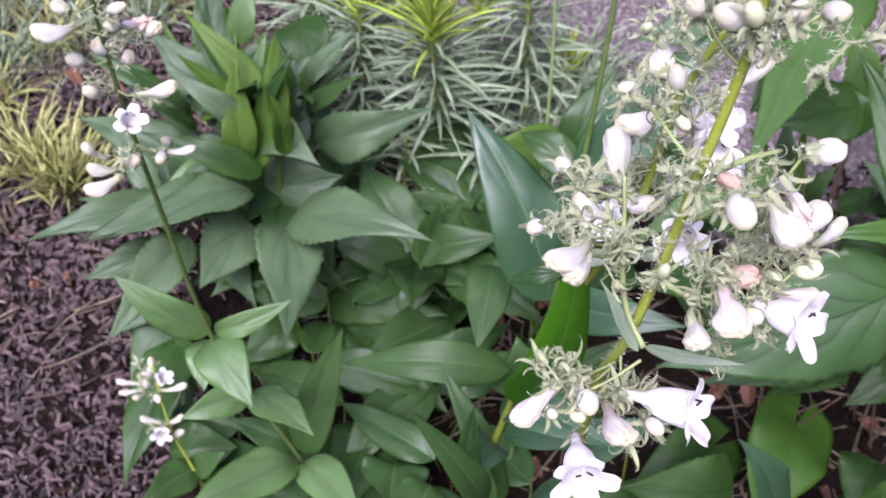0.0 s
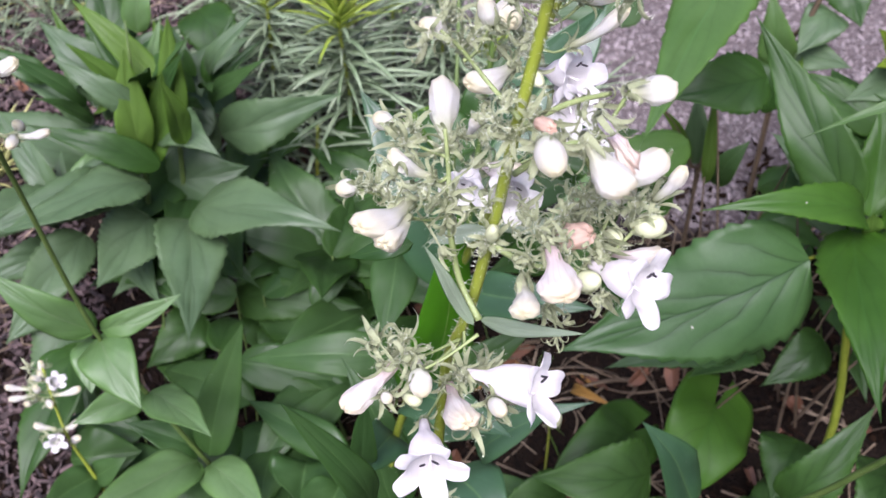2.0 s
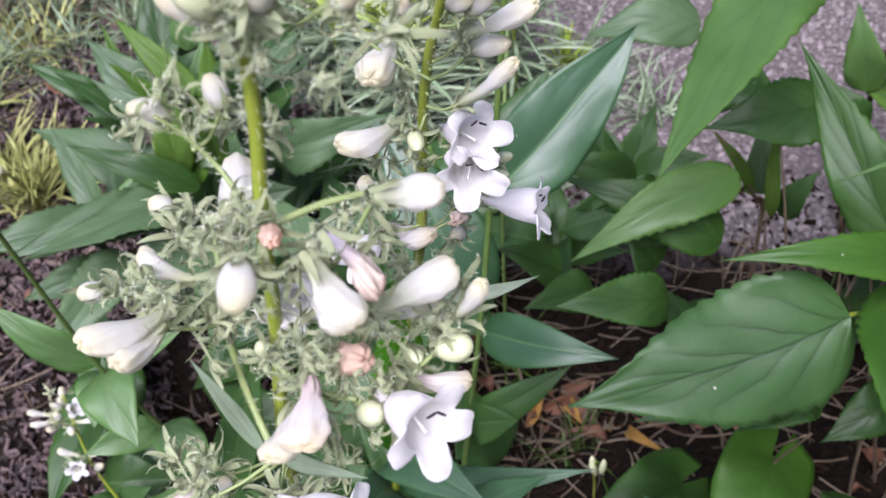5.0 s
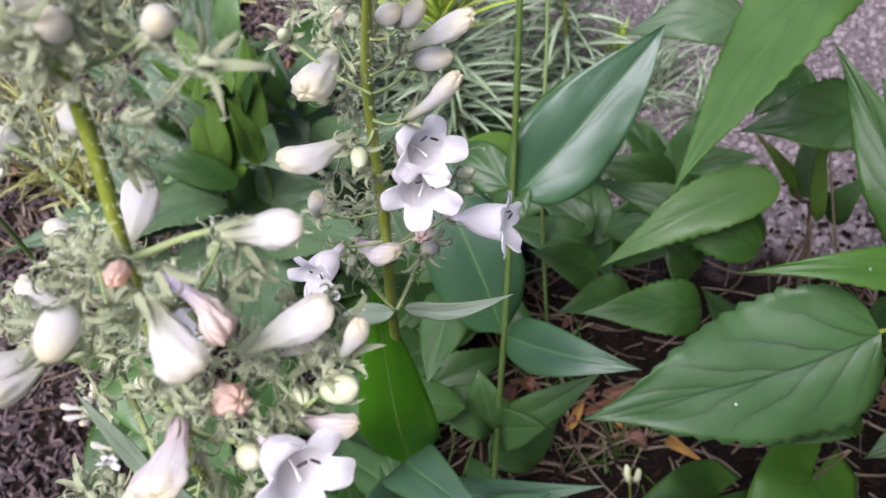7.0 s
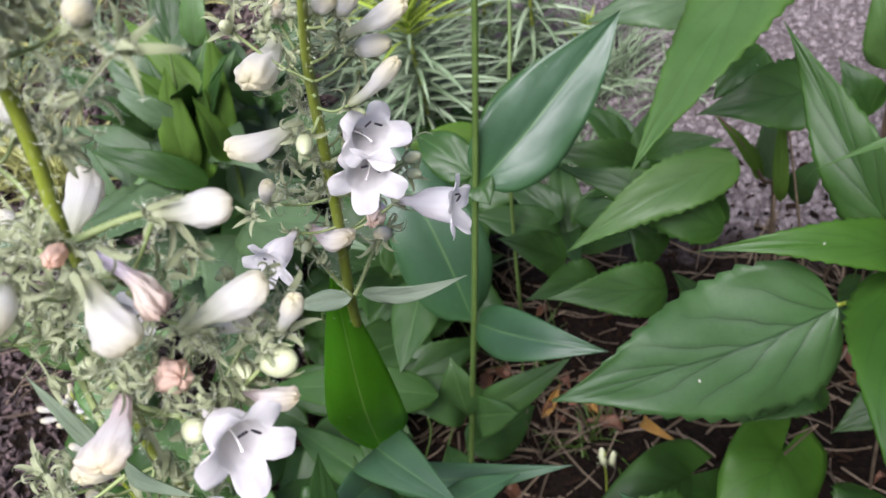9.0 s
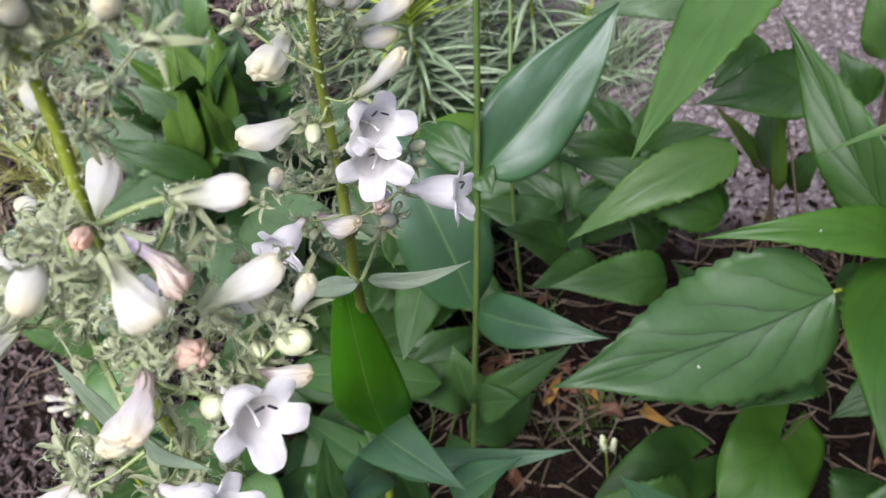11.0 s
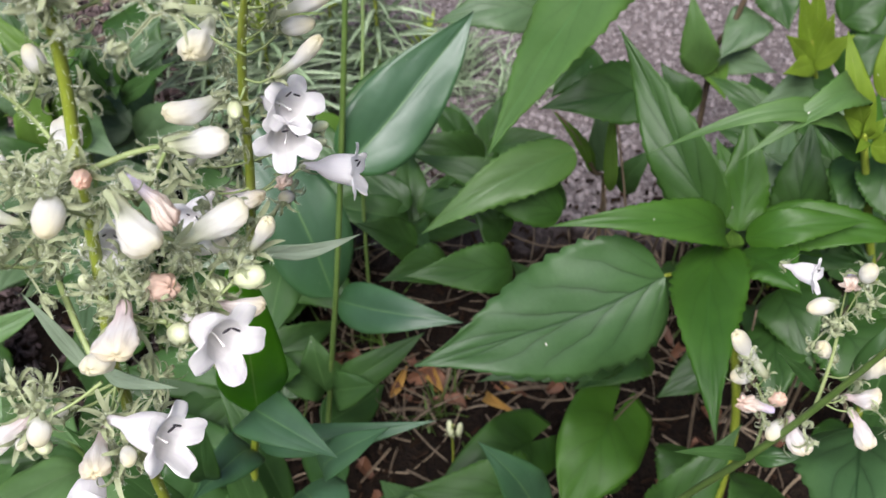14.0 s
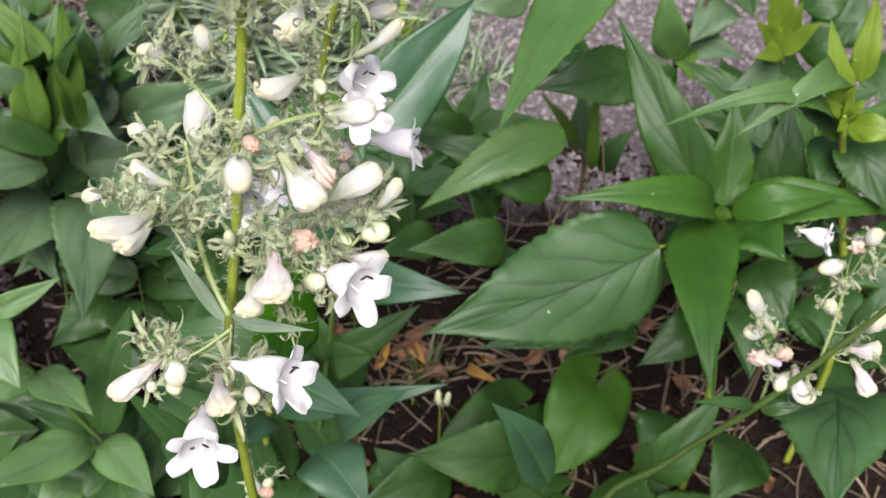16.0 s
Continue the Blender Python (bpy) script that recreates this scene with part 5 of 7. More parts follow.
flower(penstemon_main, "husk", (0.0922, 0.2613, 0.7821), (0.1012, 0.2560, 0.7882), 0.0084, (0.0918, 0.2572, 0.7723))
flower(penstemon_main, "bud", (0.1159, 0.2667, 0.7807), (0.1251, 0.2648, 0.7831), 0.0077, (0.0974, 0.2551, 0.7696))
flower(penstemon_main, "cream", (0.0819, 0.2400, 0.8333), (0.0833, 0.2265, 0.8340), 0.0080, (0.0881, 0.2550, 0.8148))
flower(penstemon_main, "husk", (0.0833, 0.2598, 0.8254), (0.0858, 0.2501, 0.8296), 0.0042, (0.0810, 0.2643, 0.8205))
flower(penstemon_main, "closed", (0.0478, 0.2707, 0.7849), (0.0412, 0.2535, 0.7884), 0.0087, (0.0608, 0.2785, 0.7774))
flower(penstemon_main, "closed", (0.0554, 0.2778, 0.7930), (0.0432, 0.2790, 0.8018), 0.0065, (0.0610, 0.2829, 0.7895))
flower(penstemon_main, "cream", (0.0325, 0.2766, 0.7912), (0.0281, 0.2720, 0.7941), 0.0057, (0.0610, 0.2816, 0.7812))
flower(penstemon_main, "cream", (0.0438, 0.3051, 0.7929), (0.0393, 0.3027, 0.7983), 0.0061, (0.0605, 0.2864, 0.7942))
flower(penstemon_main, "cream", (0.0592, 0.2805, 0.8408), (0.0526, 0.2759, 0.8463), 0.0059, (0.0602, 0.2766, 0.8402))
flower(penstemon_main, "cream", (0.0721, 0.2815, 0.8419), (0.0697, 0.2823, 0.8503), 0.0056, (0.0642, 0.2770, 0.8337))
flower(penstemon_main, "cream", (0.0744, 0.2556, 0.7161), (0.0775, 0.2462, 0.7206), 0.0055, None)
flower(penstemon_main, "bud", (0.0466, 0.2577, 0.7184), (0.0509, 0.2527, 0.7204), 0.0056, None)
flower(penstemon_main, "cream", (0.0389, 0.2607, 0.7152), (0.0410, 0.2565, 0.7170), 0.0040, None)
flower(penstemon_main, "bud", (0.0732, 0.2689, 0.7757), (0.0733, 0.2638, 0.7849), 0.0043, (0.0741, 0.2676, 0.7738))
flower(penstemon_main, "bud", (0.1084, 0.2695, 0.7764), (0.1121, 0.2643, 0.7780), 0.0044, (0.0974, 0.2551, 0.7707))
flower(penstemon_main, "cream", (0.0508, 0.2714, 0.7145), (0.0494, 0.2723, 0.7197), 0.0045, (0.0661, 0.2864, 0.7125))
flower(penstemon_main, "bud", (0.0980, 0.2561, 0.7690), (0.1029, 0.2490, 0.7760), 0.0065, (0.0968, 0.2553, 0.7736))
flower(penstemon_main, "open", (0.0528, 0.2785, 0.6796), (0.0533, 0.2514, 0.6832), 0.0254, (0.0620, 0.2970, 0.6780))
flower(penstemon_main, "open", (0.0666, 0.2663, 0.7188), (0.0918, 0.2528, 0.7238), 0.0250, (0.0672, 0.2836, 0.7215))
flower(penstemon_main, "spent", (0.0429, 0.2721, 0.7186), (0.0254, 0.2556, 0.7145), 0.0096, (0.0665, 0.2855, 0.7149))
flower(penstemon_main, "open", (0.1016, 0.2585, 0.7741), (0.1168, 0.2431, 0.7782), 0.0201, (0.0974, 0.2551, 0.7741))
flower(penstemon_main, "spent", (0.0873, 0.2507, 0.7877), (0.0901, 0.2299, 0.7882), 0.0104, (0.0918, 0.2572, 0.7714))
flower(penstemon_main, "closed", (0.0935, 0.2461, 0.8299), (0.1043, 0.2371, 0.8186), 0.0106, (0.0935, 0.2556, 0.8181))
flower(penstemon_main, "wilt", (0.0971, 0.2497, 0.8333), (0.1076, 0.2468, 0.8188), 0.0056, (0.0963, 0.2560, 0.8183))
flower(penstemon_main, "closed", (0.0492, 0.2762, 0.7854), (0.0345, 0.2539, 0.7948), 0.0096, (0.0609, 0.2796, 0.7812))
flower(penstemon_main, "closed", (0.0621, 0.2950, 0.7937), (0.0602, 0.3187, 0.8001), 0.0109, (0.0607, 0.2851, 0.7952))
flower(penstemon_main, "closed", (0.1061, 0.2596, 0.8347), (0.1203, 0.2670, 0.8306), 0.0084, (0.0963, 0.2560, 0.8177))
flower(penstemon_main, "closed", (0.1039, 0.2584, 0.8014), (0.1215, 0.2697, 0.8064), 0.0093, (0.0963, 0.2560, 0.8158))
flower(penstemon_main, "closed", (0.0967, 0.2759, 0.7805), (0.1149, 0.2748, 0.7898), 0.0059, (0.0905, 0.2577, 0.7692))
flower(penstemon_main, "cream", (0.1111, 0.2756, 0.7831), (0.1170, 0.2748, 0.7897), 0.0046, (0.0974, 0.2551, 0.7688))
flower(penstemon_main, "slim", (0.1216, 0.2704, 0.7881), (0.1274, 0.2663, 0.8027), 0.0058, None)
flower(penstemon_main, "spent", (0.1078, 0.2654, 0.7717), (0.1245, 0.2600, 0.7752), 0.0056, (0.0974, 0.2551, 0.7716))
flower(penstemon_main, "open", (0.0806, 0.2898, 0.7834), (0.0795, 0.2743, 0.7876), 0.0110, (0.0752, 0.2737, 0.7778), 0.8)
tangle(penstemon_main, (0.0975, 0.2603, 0.7960), 0.0113, 1)
tangle(penstemon_main, (0.0994, 0.2580, 0.7905), 0.0114, 1)
tangle(penstemon_main, (0.0931, 0.2567, 0.7920), 0.0113, 1)
tangle(penstemon_main, (0.1114, 0.2825, 0.7908), 0.0121, 1)
tangle(penstemon_main, (0.1040, 0.2640, 0.7920), 0.0115, 1)
tangle(penstemon_main, (0.1085, 0.2665, 0.7865), 0.0115, 1)
tangle(penstemon_main, (0.1000, 0.2655, 0.7870), 0.0110, 1)
flower(penstemon_main, "cream", (0.0825, 0.2642, 0.8751), (0.0720, 0.2576, 0.8827), 0.0074, (0.0851, 0.2617, 0.8737))
flower(penstemon_main, "cream", (0.1040, 0.2663, 0.8774), (0.1072, 0.2572, 0.8823), 0.0059, (0.0851, 0.2615, 0.8704))
flower(penstemon_main, "closed", (0.0872, 0.2630, 0.8810), (0.0884, 0.2543, 0.8940), 0.0072, (0.0849, 0.2603, 0.8792))
flower(penstemon_main, "cream", (0.0916, 0.2564, 0.8814), (0.0927, 0.2495, 0.8886), 0.0057, (0.0848, 0.2598, 0.8800))
flower(penstemon_main, "bud", (0.0827, 0.2554, 0.8803), (0.0784, 0.2495, 0.8886), 0.0057, (0.0848, 0.2599, 0.8802))
flower(penstemon_main, "slim", (0.0753, 0.2787, 0.8685), (0.0671, 0.2683, 0.8797), 0.0062, (0.0845, 0.2635, 0.8605))
tangle(penstemon_main, (0.0794, 0.2642, 0.8751), 0.0169, 2)
tangle(penstemon_main, (0.0916, 0.2574, 0.8825), 0.0164, 2)
tangle(penstemon_main, (0.1024, 0.2652, 0.8762), 0.0169, 2)
tangle(penstemon_main, (0.0842, 0.2574, 0.8825), 0.0164, 2)
tangle(penstemon_main, (0.0687, 0.2793, 0.8395), 0.0141, 1)
tangle(penstemon_main, (0.0605, 0.2793, 0.8396), 0.0140, 1)
tangle(penstemon_main, (0.0739, 0.2837, 0.8444), 0.0141, 1)
tangle(penstemon_main, (0.0488, 0.2995, 0.7947), 0.0159, 1)
tangle(penstemon_main, (0.0594, 0.2877, 0.7966), 0.0156, 1)
tangle(penstemon_main, (0.0428, 0.2712, 0.7932), 0.0151, 1)
tangle(penstemon_main, (0.0508, 0.2754, 0.7904), 0.0153, 1)
tangle(penstemon_main, (0.0832, 0.2561, 0.8213), 0.0139, 1)
tangle(penstemon_main, (0.1011, 0.2746, 0.8194), 0.0146, 1)
tangle(penstemon_main, (0.0767, 0.2573, 0.8226), 0.0139, 1)
tangle(penstemon_main, (0.0851, 0.2626, 0.7836), 0.0152, 1)
tangle(penstemon_main, (0.0974, 0.2636, 0.7772), 0.0155, 1)
tangle(penstemon_main, (0.1085, 0.2658, 0.7798), 0.0155, 1)
tangle(penstemon_main, (0.1160, 0.2694, 0.7837), 0.0156, 1)
tangle(penstemon_main, (0.0795, 0.2578, 0.7784), 0.0152, 1)
tangle(penstemon_main, (0.1008, 0.2533, 0.7725), 0.0100, 1)
tangle(penstemon_main, (0.0374, 0.2754, 0.7231), 0.0173, 1)
tangle(penstemon_main, (0.0469, 0.2631, 0.7244), 0.0169, 1)
tangle(penstemon_main, (0.0704, 0.2700, 0.7021), 0.0178, 1)
tangle(penstemon_main, (0.0600, 0.2832, 0.7019), 0.0182, 1)
tangle(penstemon_main, (0.0891, 0.2523, 0.7573), 0.0105, 1)
tangle(penstemon_main, (0.0589, 0.2766, 0.7843), 0.0156, 1)
tangle(penstemon_main, (0.0541, 0.2693, 0.7836), 0.0153, 1)
tangle(penstemon_main, (0.0751, 0.2701, 0.7770), 0.0156, 1)
tangle(penstemon_main, (0.0621, 0.2853, 0.7865), 0.0158, 1)
tangle(penstemon_main, (0.0769, 0.2781, 0.8382), 0.0141, 1)
spent_calyx(penstemon_main, (0.0364, 0.2754, 0.7231), (0.0334, 0.2742, 0.7292), 0.0095)
spent_calyx(penstemon_main, (0.0424, 0.2739, 0.7215), (0.0444, 0.2732, 0.7282), 0.0095)
spent_calyx(penstemon_main, (0.0614, 0.2827, 0.8433), (0.0615, 0.2812, 0.8491), 0.0077)
spent_calyx(penstemon_main, (0.0645, 0.2782, 0.8383), (0.0662, 0.2767, 0.8442), 0.0077)
spent_calyx(penstemon_main, (0.0679, 0.2804, 0.8407), (0.0679, 0.2795, 0.8472), 0.0077)
spent_calyx(penstemon_main, (0.0507, 0.2995, 0.7947), (0.0516, 0.2986, 0.8013), 0.0087)
spent_calyx(penstemon_main, (0.0468, 0.2970, 0.7920), (0.0441, 0.2898, 0.7989), 0.0087)
spent_calyx(penstemon_main, (0.0347, 0.2757, 0.7907), (0.0359, 0.2743, 0.7966), 0.0084)
spent_calyx(penstemon_main, (0.0392, 0.2762, 0.7913), (0.0394, 0.2748, 0.7972), 0.0084)
spent_calyx(penstemon_main, (0.1160, 0.2688, 0.7831), (0.1179, 0.2675, 0.7891), 0.0085)
spent_calyx(penstemon_main, (0.1066, 0.2634, 0.7771), (0.1102, 0.2585, 0.7791), 0.0085)
spent_calyx(penstemon_main, (0.1028, 0.2746, 0.8194), (0.1080, 0.2688, 0.8204), 0.0080)
spent_calyx(penstemon_main, (0.0990, 0.2665, 0.8104), (0.1027, 0.2643, 0.8154), 0.0080)
spent_calyx(penstemon_main, (0.0831, 0.2539, 0.8188), (0.0823, 0.2440, 0.8228), 0.0076)
spent_calyx(penstemon_main, (0.0892, 0.2548, 0.7601), (0.0912, 0.2489, 0.7609), 0.0086)
spent_calyx(penstemon_main, (0.1061, 0.2570, 0.7625), (0.1079, 0.2510, 0.7632), 0.0086)
spent_calyx(penstemon_main, (0.0774, 0.2605, 0.7066), (0.0812, 0.2520, 0.7121), 0.0095)
spent_calyx(penstemon_main, (0.0759, 0.2574, 0.8226), (0.0748, 0.2518, 0.8240), 0.0076)
spent_calyx(penstemon_main, (0.0880, 0.2544, 0.8194), (0.0899, 0.2483, 0.8201), 0.0076)
spent_calyx(penstemon_main, (0.0655, 0.2692, 0.7162), (0.0632, 0.2680, 0.7224), 0.0095)
spent_calyx(penstemon_main, (0.0736, 0.2676, 0.7145), (0.0768, 0.2703, 0.7175), 0.0095)
spent_calyx(penstemon_main, (0.1042, 0.2738, 0.8111), (0.1095, 0.2693, 0.8134), 0.0081)
leaf(penstemon_main, (0.070, 0.263, 0.747), (0.099, 0.242, 0.761), 0.0051, 0.05, 34, "smooth", M_SILVER, 0.28)
leaf(penstemon_main, (0.068, 0.262, 0.746), (0.053, 0.268, 0.775), 0.0049, -0.01, 4, "smooth", M_SILVER, 0.28)
leaf(penstemon_main, (0.051, 0.336, 0.715), (0.026, 0.340, 0.705), 0.0086, 0.13, -19.6, "smooth", M_SMOOTH, 0.28)

penstemon_second = thing("flowering_perennial", (0.034, 0.565, -0.030), "upright flowering perennial with white bells and glossy leaves", "plant", "flowering perennials")
rod("stem", penstemon_second, [(0.034, 0.565, -0.050), (0.034, 0.565, 0.238), (0.051, 0.547, 0.375), (0.068, 0.503, 0.505), (0.086, 0.441, 0.623), (0.097, 0.413, 0.697), (0.101, 0.403, 0.745), (0.107, 0.386, 0.787), (0.116, 0.367, 0.825), (0.123, 0.351, 0.852)], [0.0032, 0.0032, 0.0028, 0.0026, 0.0024, 0.0022, 0.0020, 0.0018, 0.0015, 0.0010], M_STEM)
hairs(penstemon_second, [(0.034, 0.565, -0.050), (0.034, 0.565, 0.238), (0.051, 0.547, 0.375), (0.068, 0.503, 0.505), (0.086, 0.441, 0.623), (0.097, 0.413, 0.697), (0.101, 0.403, 0.745), (0.107, 0.386, 0.787), (0.116, 0.367, 0.825), (0.123, 0.351, 0.852)], 0.0032, 700, 0.0022)
rod("side_branch", penstemon_second, [(0.091, 0.429, 0.639), (0.082, 0.430, 0.656), (0.082, 0.416, 0.685)], [0.0010, 0.0009, 0.0007], M_BRANCH)
hairs(penstemon_second, [(0.091, 0.429, 0.639), (0.082, 0.430, 0.656), (0.082, 0.416, 0.685)], 0.0010, 90, 0.0022)
rod("side_branch", penstemon_second, [(0.092, 0.429, 0.640), (0.100, 0.441, 0.653), (0.107, 0.432, 0.672)], [0.0010, 0.0009, 0.0007], M_BRANCH)
hairs(penstemon_second, [(0.092, 0.429, 0.640), (0.100, 0.441, 0.653), (0.107, 0.432, 0.672)], 0.0010, 90, 0.0022)
leaf(penstemon_second, (0.059, 0.517, 0.405), (0.080, 0.440, 0.640), 0.0440, 0.03, 42.3, "smooth", M_BRIGHT, 0.10)
leaf(penstemon_second, (0.054, 0.538, 0.387), (0.116, 0.460, 0.435), 0.0416, 0.21, 8.2, "smooth", M_WAXY, 0.28)
leaf(penstemon_second, (0.091, 0.429, 0.639), (0.061, 0.440, 0.622), 0.0100, 0.11, -24.4, "smooth", M_SILVER, 0.28)
leaf(penstemon_second, (0.095, 0.430, 0.640), (0.143, 0.420, 0.659), 0.0087, 0.13, 44, "smooth", M_SILVER, 0.28)
leaf(penstemon_second, (0.048, 0.555, 0.332), (0.182, 0.512, 0.404), 0.0243, 0.15, 12.7, "smooth", M_WAXY, 0.28)
leaf(penstemon_second, (0.040, 0.565, 0.312), (0.009, 0.492, 0.351), 0.0355, 0.12, -11.8, "smooth", M_WAXY, 0.28)
leaf(penstemon_second, (0.099, 0.502, 0.362), (0.149, 0.485, 0.432), 0.0262, 0.11, -1.6, "smooth", M_WAXY, 0.28)
leaf(penstemon_second, (0.080, 0.518, 0.320), (0.118, 0.452, 0.336), 0.0546, 0.12, -2.9, "smooth", M_WAXY, 0.28)
leaf(penstemon_second, (0.014, 0.517, 0.333), (0.022, 0.505, 0.425), 0.0223, 0.09, 24.4, "smooth", M_SMOOTH, 0.28)
flower(penstemon_second, "open", (0.1066, 0.4128, 0.7415), (0.1222, 0.3933, 0.7520), 0.0210, (0.1007, 0.4038, 0.7396))
flower(penstemon_second, "closed", (0.0921, 0.4065, 0.7850), (0.0894, 0.3785, 0.7853), 0.0130, (0.1059, 0.3904, 0.7706))
flower(penstemon_second, "closed", (0.1180, 0.3919, 0.7927), (0.1421, 0.3807, 0.8102), 0.0082, (0.1085, 0.3840, 0.7878))
flower(penstemon_second, "cream", (0.1203, 0.3974, 0.7839), (0.1336, 0.3900, 0.7906), 0.0074, (0.1068, 0.3880, 0.7781))
flower(penstemon_second, "slim", (0.1154, 0.3935, 0.7647), (0.1352, 0.3860, 0.7862), 0.0077, (0.1044, 0.3943, 0.7639))
flower(penstemon_second, "closed", (0.0957, 0.3980, 0.7547), (0.0748, 0.3801, 0.7573), 0.0120, (0.1024, 0.3994, 0.7525))
flower(penstemon_second, "open", (0.1146, 0.4082, 0.7362), (0.1188, 0.3849, 0.7402), 0.0211, (0.1003, 0.4048, 0.7329))
flower(penstemon_second, "open", (0.1195, 0.4200, 0.7010), (0.1450, 0.4165, 0.7000), 0.0214, (0.0967, 0.4139, 0.6887))
flower(penstemon_second, "bud", (0.1002, 0.3870, 0.7574), (0.1026, 0.3753, 0.7594), 0.0059, (0.1035, 0.3967, 0.7582))
flower(penstemon_second, "cream", (0.1115, 0.4322, 0.6731), (0.1077, 0.4241, 0.6791), 0.0064, (0.1072, 0.4315, 0.6712))
flower(penstemon_second, "bud", (0.1260, 0.4207, 0.7202), (0.1329, 0.4138, 0.7274), 0.0045, (0.0989, 0.4083, 0.7123))
flower(penstemon_second, "bud", (0.1253, 0.4250, 0.7099), (0.1312, 0.4169, 0.7159), 0.0042, None)
flower(penstemon_second, "wilt", (0.1104, 0.4249, 0.6949), (0.1115, 0.4122, 0.6957), 0.0065, (0.0965, 0.4145, 0.6887))
flower(penstemon_second, "spent", (0.0827, 0.4191, 0.6884), (0.1018, 0.4087, 0.6918), 0.0105, (0.0819, 0.4164, 0.6844))
flower(penstemon_second, "open", (0.0822, 0.4045, 0.6996), (0.0742, 0.3866, 0.6985), 0.0123, (0.0973, 0.4125, 0.6953))
flower(penstemon_second, "bud", (0.1037, 0.3883, 0.8037), (0.1091, 0.3805, 0.8100), 0.0040, (0.1101, 0.3804, 0.7953))
flower(penstemon_second, "cream", (0.1151, 0.3803, 0.8098), (0.1226, 0.3729, 0.8165), 0.0064, (0.1124, 0.3754, 0.8064))
flower(penstemon_second, "spent", (0.0969, 0.3972, 0.7968), (0.1002, 0.3908, 0.8064), 0.0059, (0.1079, 0.3854, 0.7838))
flower(penstemon_second, "slim", (0.0765, 0.3988, 0.7185), (0.0802, 0.3928, 0.7340), 0.0060, (0.0989, 0.4086, 0.7126))
flower(penstemon_second, "bud", (0.0815, 0.3943, 0.7954), (0.0830, 0.3867, 0.8019), 0.0042, (0.1075, 0.3863, 0.7794))
flower(penstemon_second, "cream", (0.1218, 0.3790, 0.8083), (0.1292, 0.3743, 0.8180), 0.0064, (0.1125, 0.3752, 0.8059))
flower(penstemon_second, "closed", (0.1093, 0.3807, 0.8155), (0.1058, 0.3704, 0.8287), 0.0079, (0.1131, 0.3738, 0.8089))
flower(penstemon_second, "cream", (0.1202, 0.3678, 0.8257), (0.1275, 0.3626, 0.8349), 0.0066, (0.1165, 0.3663, 0.8248))
flower(penstemon_second, "bud", (0.0819, 0.4149, 0.6837), (0.0833, 0.4053, 0.6880), 0.0040, (0.0819, 0.4167, 0.6841))
tangle(penstemon_second, (0.0977, 0.3990, 0.7558), 0.0143, 1)
tangle(penstemon_second, (0.0968, 0.3991, 0.7410), 0.0147, 1)
tangle(penstemon_second, (0.0990, 0.3937, 0.7947), 0.0132, 1)
tangle(penstemon_second, (0.1099, 0.3933, 0.7943), 0.0131, 1)
tangle(penstemon_second, (0.1196, 0.3878, 0.8031), 0.0127, 1)
tangle(penstemon_second, (0.0899, 0.3964, 0.7977), 0.0132, 1)
tangle(penstemon_second, (0.1091, 0.3893, 0.8048), 0.0127, 1)
tangle(penstemon_second, (0.1243, 0.4272, 0.7124), 0.0161, 1)
tangle(penstemon_second, (0.0730, 0.4075, 0.7055), 0.0160, 1)
tangle(penstemon_second, (0.0807, 0.4149, 0.6838), 0.0167, 1)
tangle(penstemon_second, (0.1003, 0.4029, 0.7302), 0.0151, 1)
tangle(penstemon_second, (0.0906, 0.4191, 0.7034), 0.0162, 1)
tangle(penstemon_second, (0.0986, 0.3959, 0.7673), 0.0139, 1)
tangle(penstemon_second, (0.1134, 0.4278, 0.6832), 0.0169, 1)
spent_calyx(penstemon_second, (0.0966, 0.3947, 0.7659), (0.0975, 0.3889, 0.7745), 0.0068)
spent_calyx(penstemon_second, (0.0988, 0.3978, 0.7395), (0.0972, 0.3873, 0.7428), 0.0071)
spent_calyx(penstemon_second, (0.0991, 0.3961, 0.7974), (0.0984, 0.3891, 0.8046), 0.0064)
spent_calyx(penstemon_second, (0.1171, 0.3907, 0.7914), (0.1212, 0.3843, 0.7992), 0.0064)
spent_calyx(penstemon_second, (0.0663, 0.4076, 0.7056), (0.0650, 0.3987, 0.7106), 0.0078)
spent_calyx(penstemon_second, (0.0761, 0.4165, 0.6855), (0.0810, 0.4046, 0.6873), 0.0081)
spent_calyx(penstemon_second, (0.1099, 0.3933, 0.7943), (0.1159, 0.3828, 0.7975), 0.0064)
spent_calyx(penstemon_second, (0.0845, 0.3990, 0.8006), (0.0850, 0.3913, 0.8070), 0.0064)

penstemon_leafy = thing("leafy_perennial", (0.067, 0.727, -0.030), "upright smooth-leaved perennial with paired glossy blades", "plant", "leafy perennials")
rod("stem", penstemon_leafy, [(0.067, 0.727, -0.050), (0.067, 0.727, 0.015), (0.084, 0.724, 0.190), (0.100, 0.706, 0.335), (0.113, 0.712, 0.476), (0.121, 0.715, 0.569), (0.128, 0.719, 0.663)], [0.0030, 0.0030, 0.0028, 0.0026, 0.0025, 0.0023, 0.0020], M_LEAFSTEM)
rod("stem", penstemon_leafy, [(0.113, 0.980, -0.044), (0.113, 0.980, 0.250), (0.120, 1.041, 0.393), (0.121, 1.083, 0.469)], [0.0022, 0.0022, 0.0020, 0.0018], M_LEAFSTEM)
leaf(penstemon_leafy, (0.099, 0.705, 0.333), (0.022, 0.778, 0.489), 0.0733, 0.07, 1.9, "smooth", M_WAXY, 0.20)
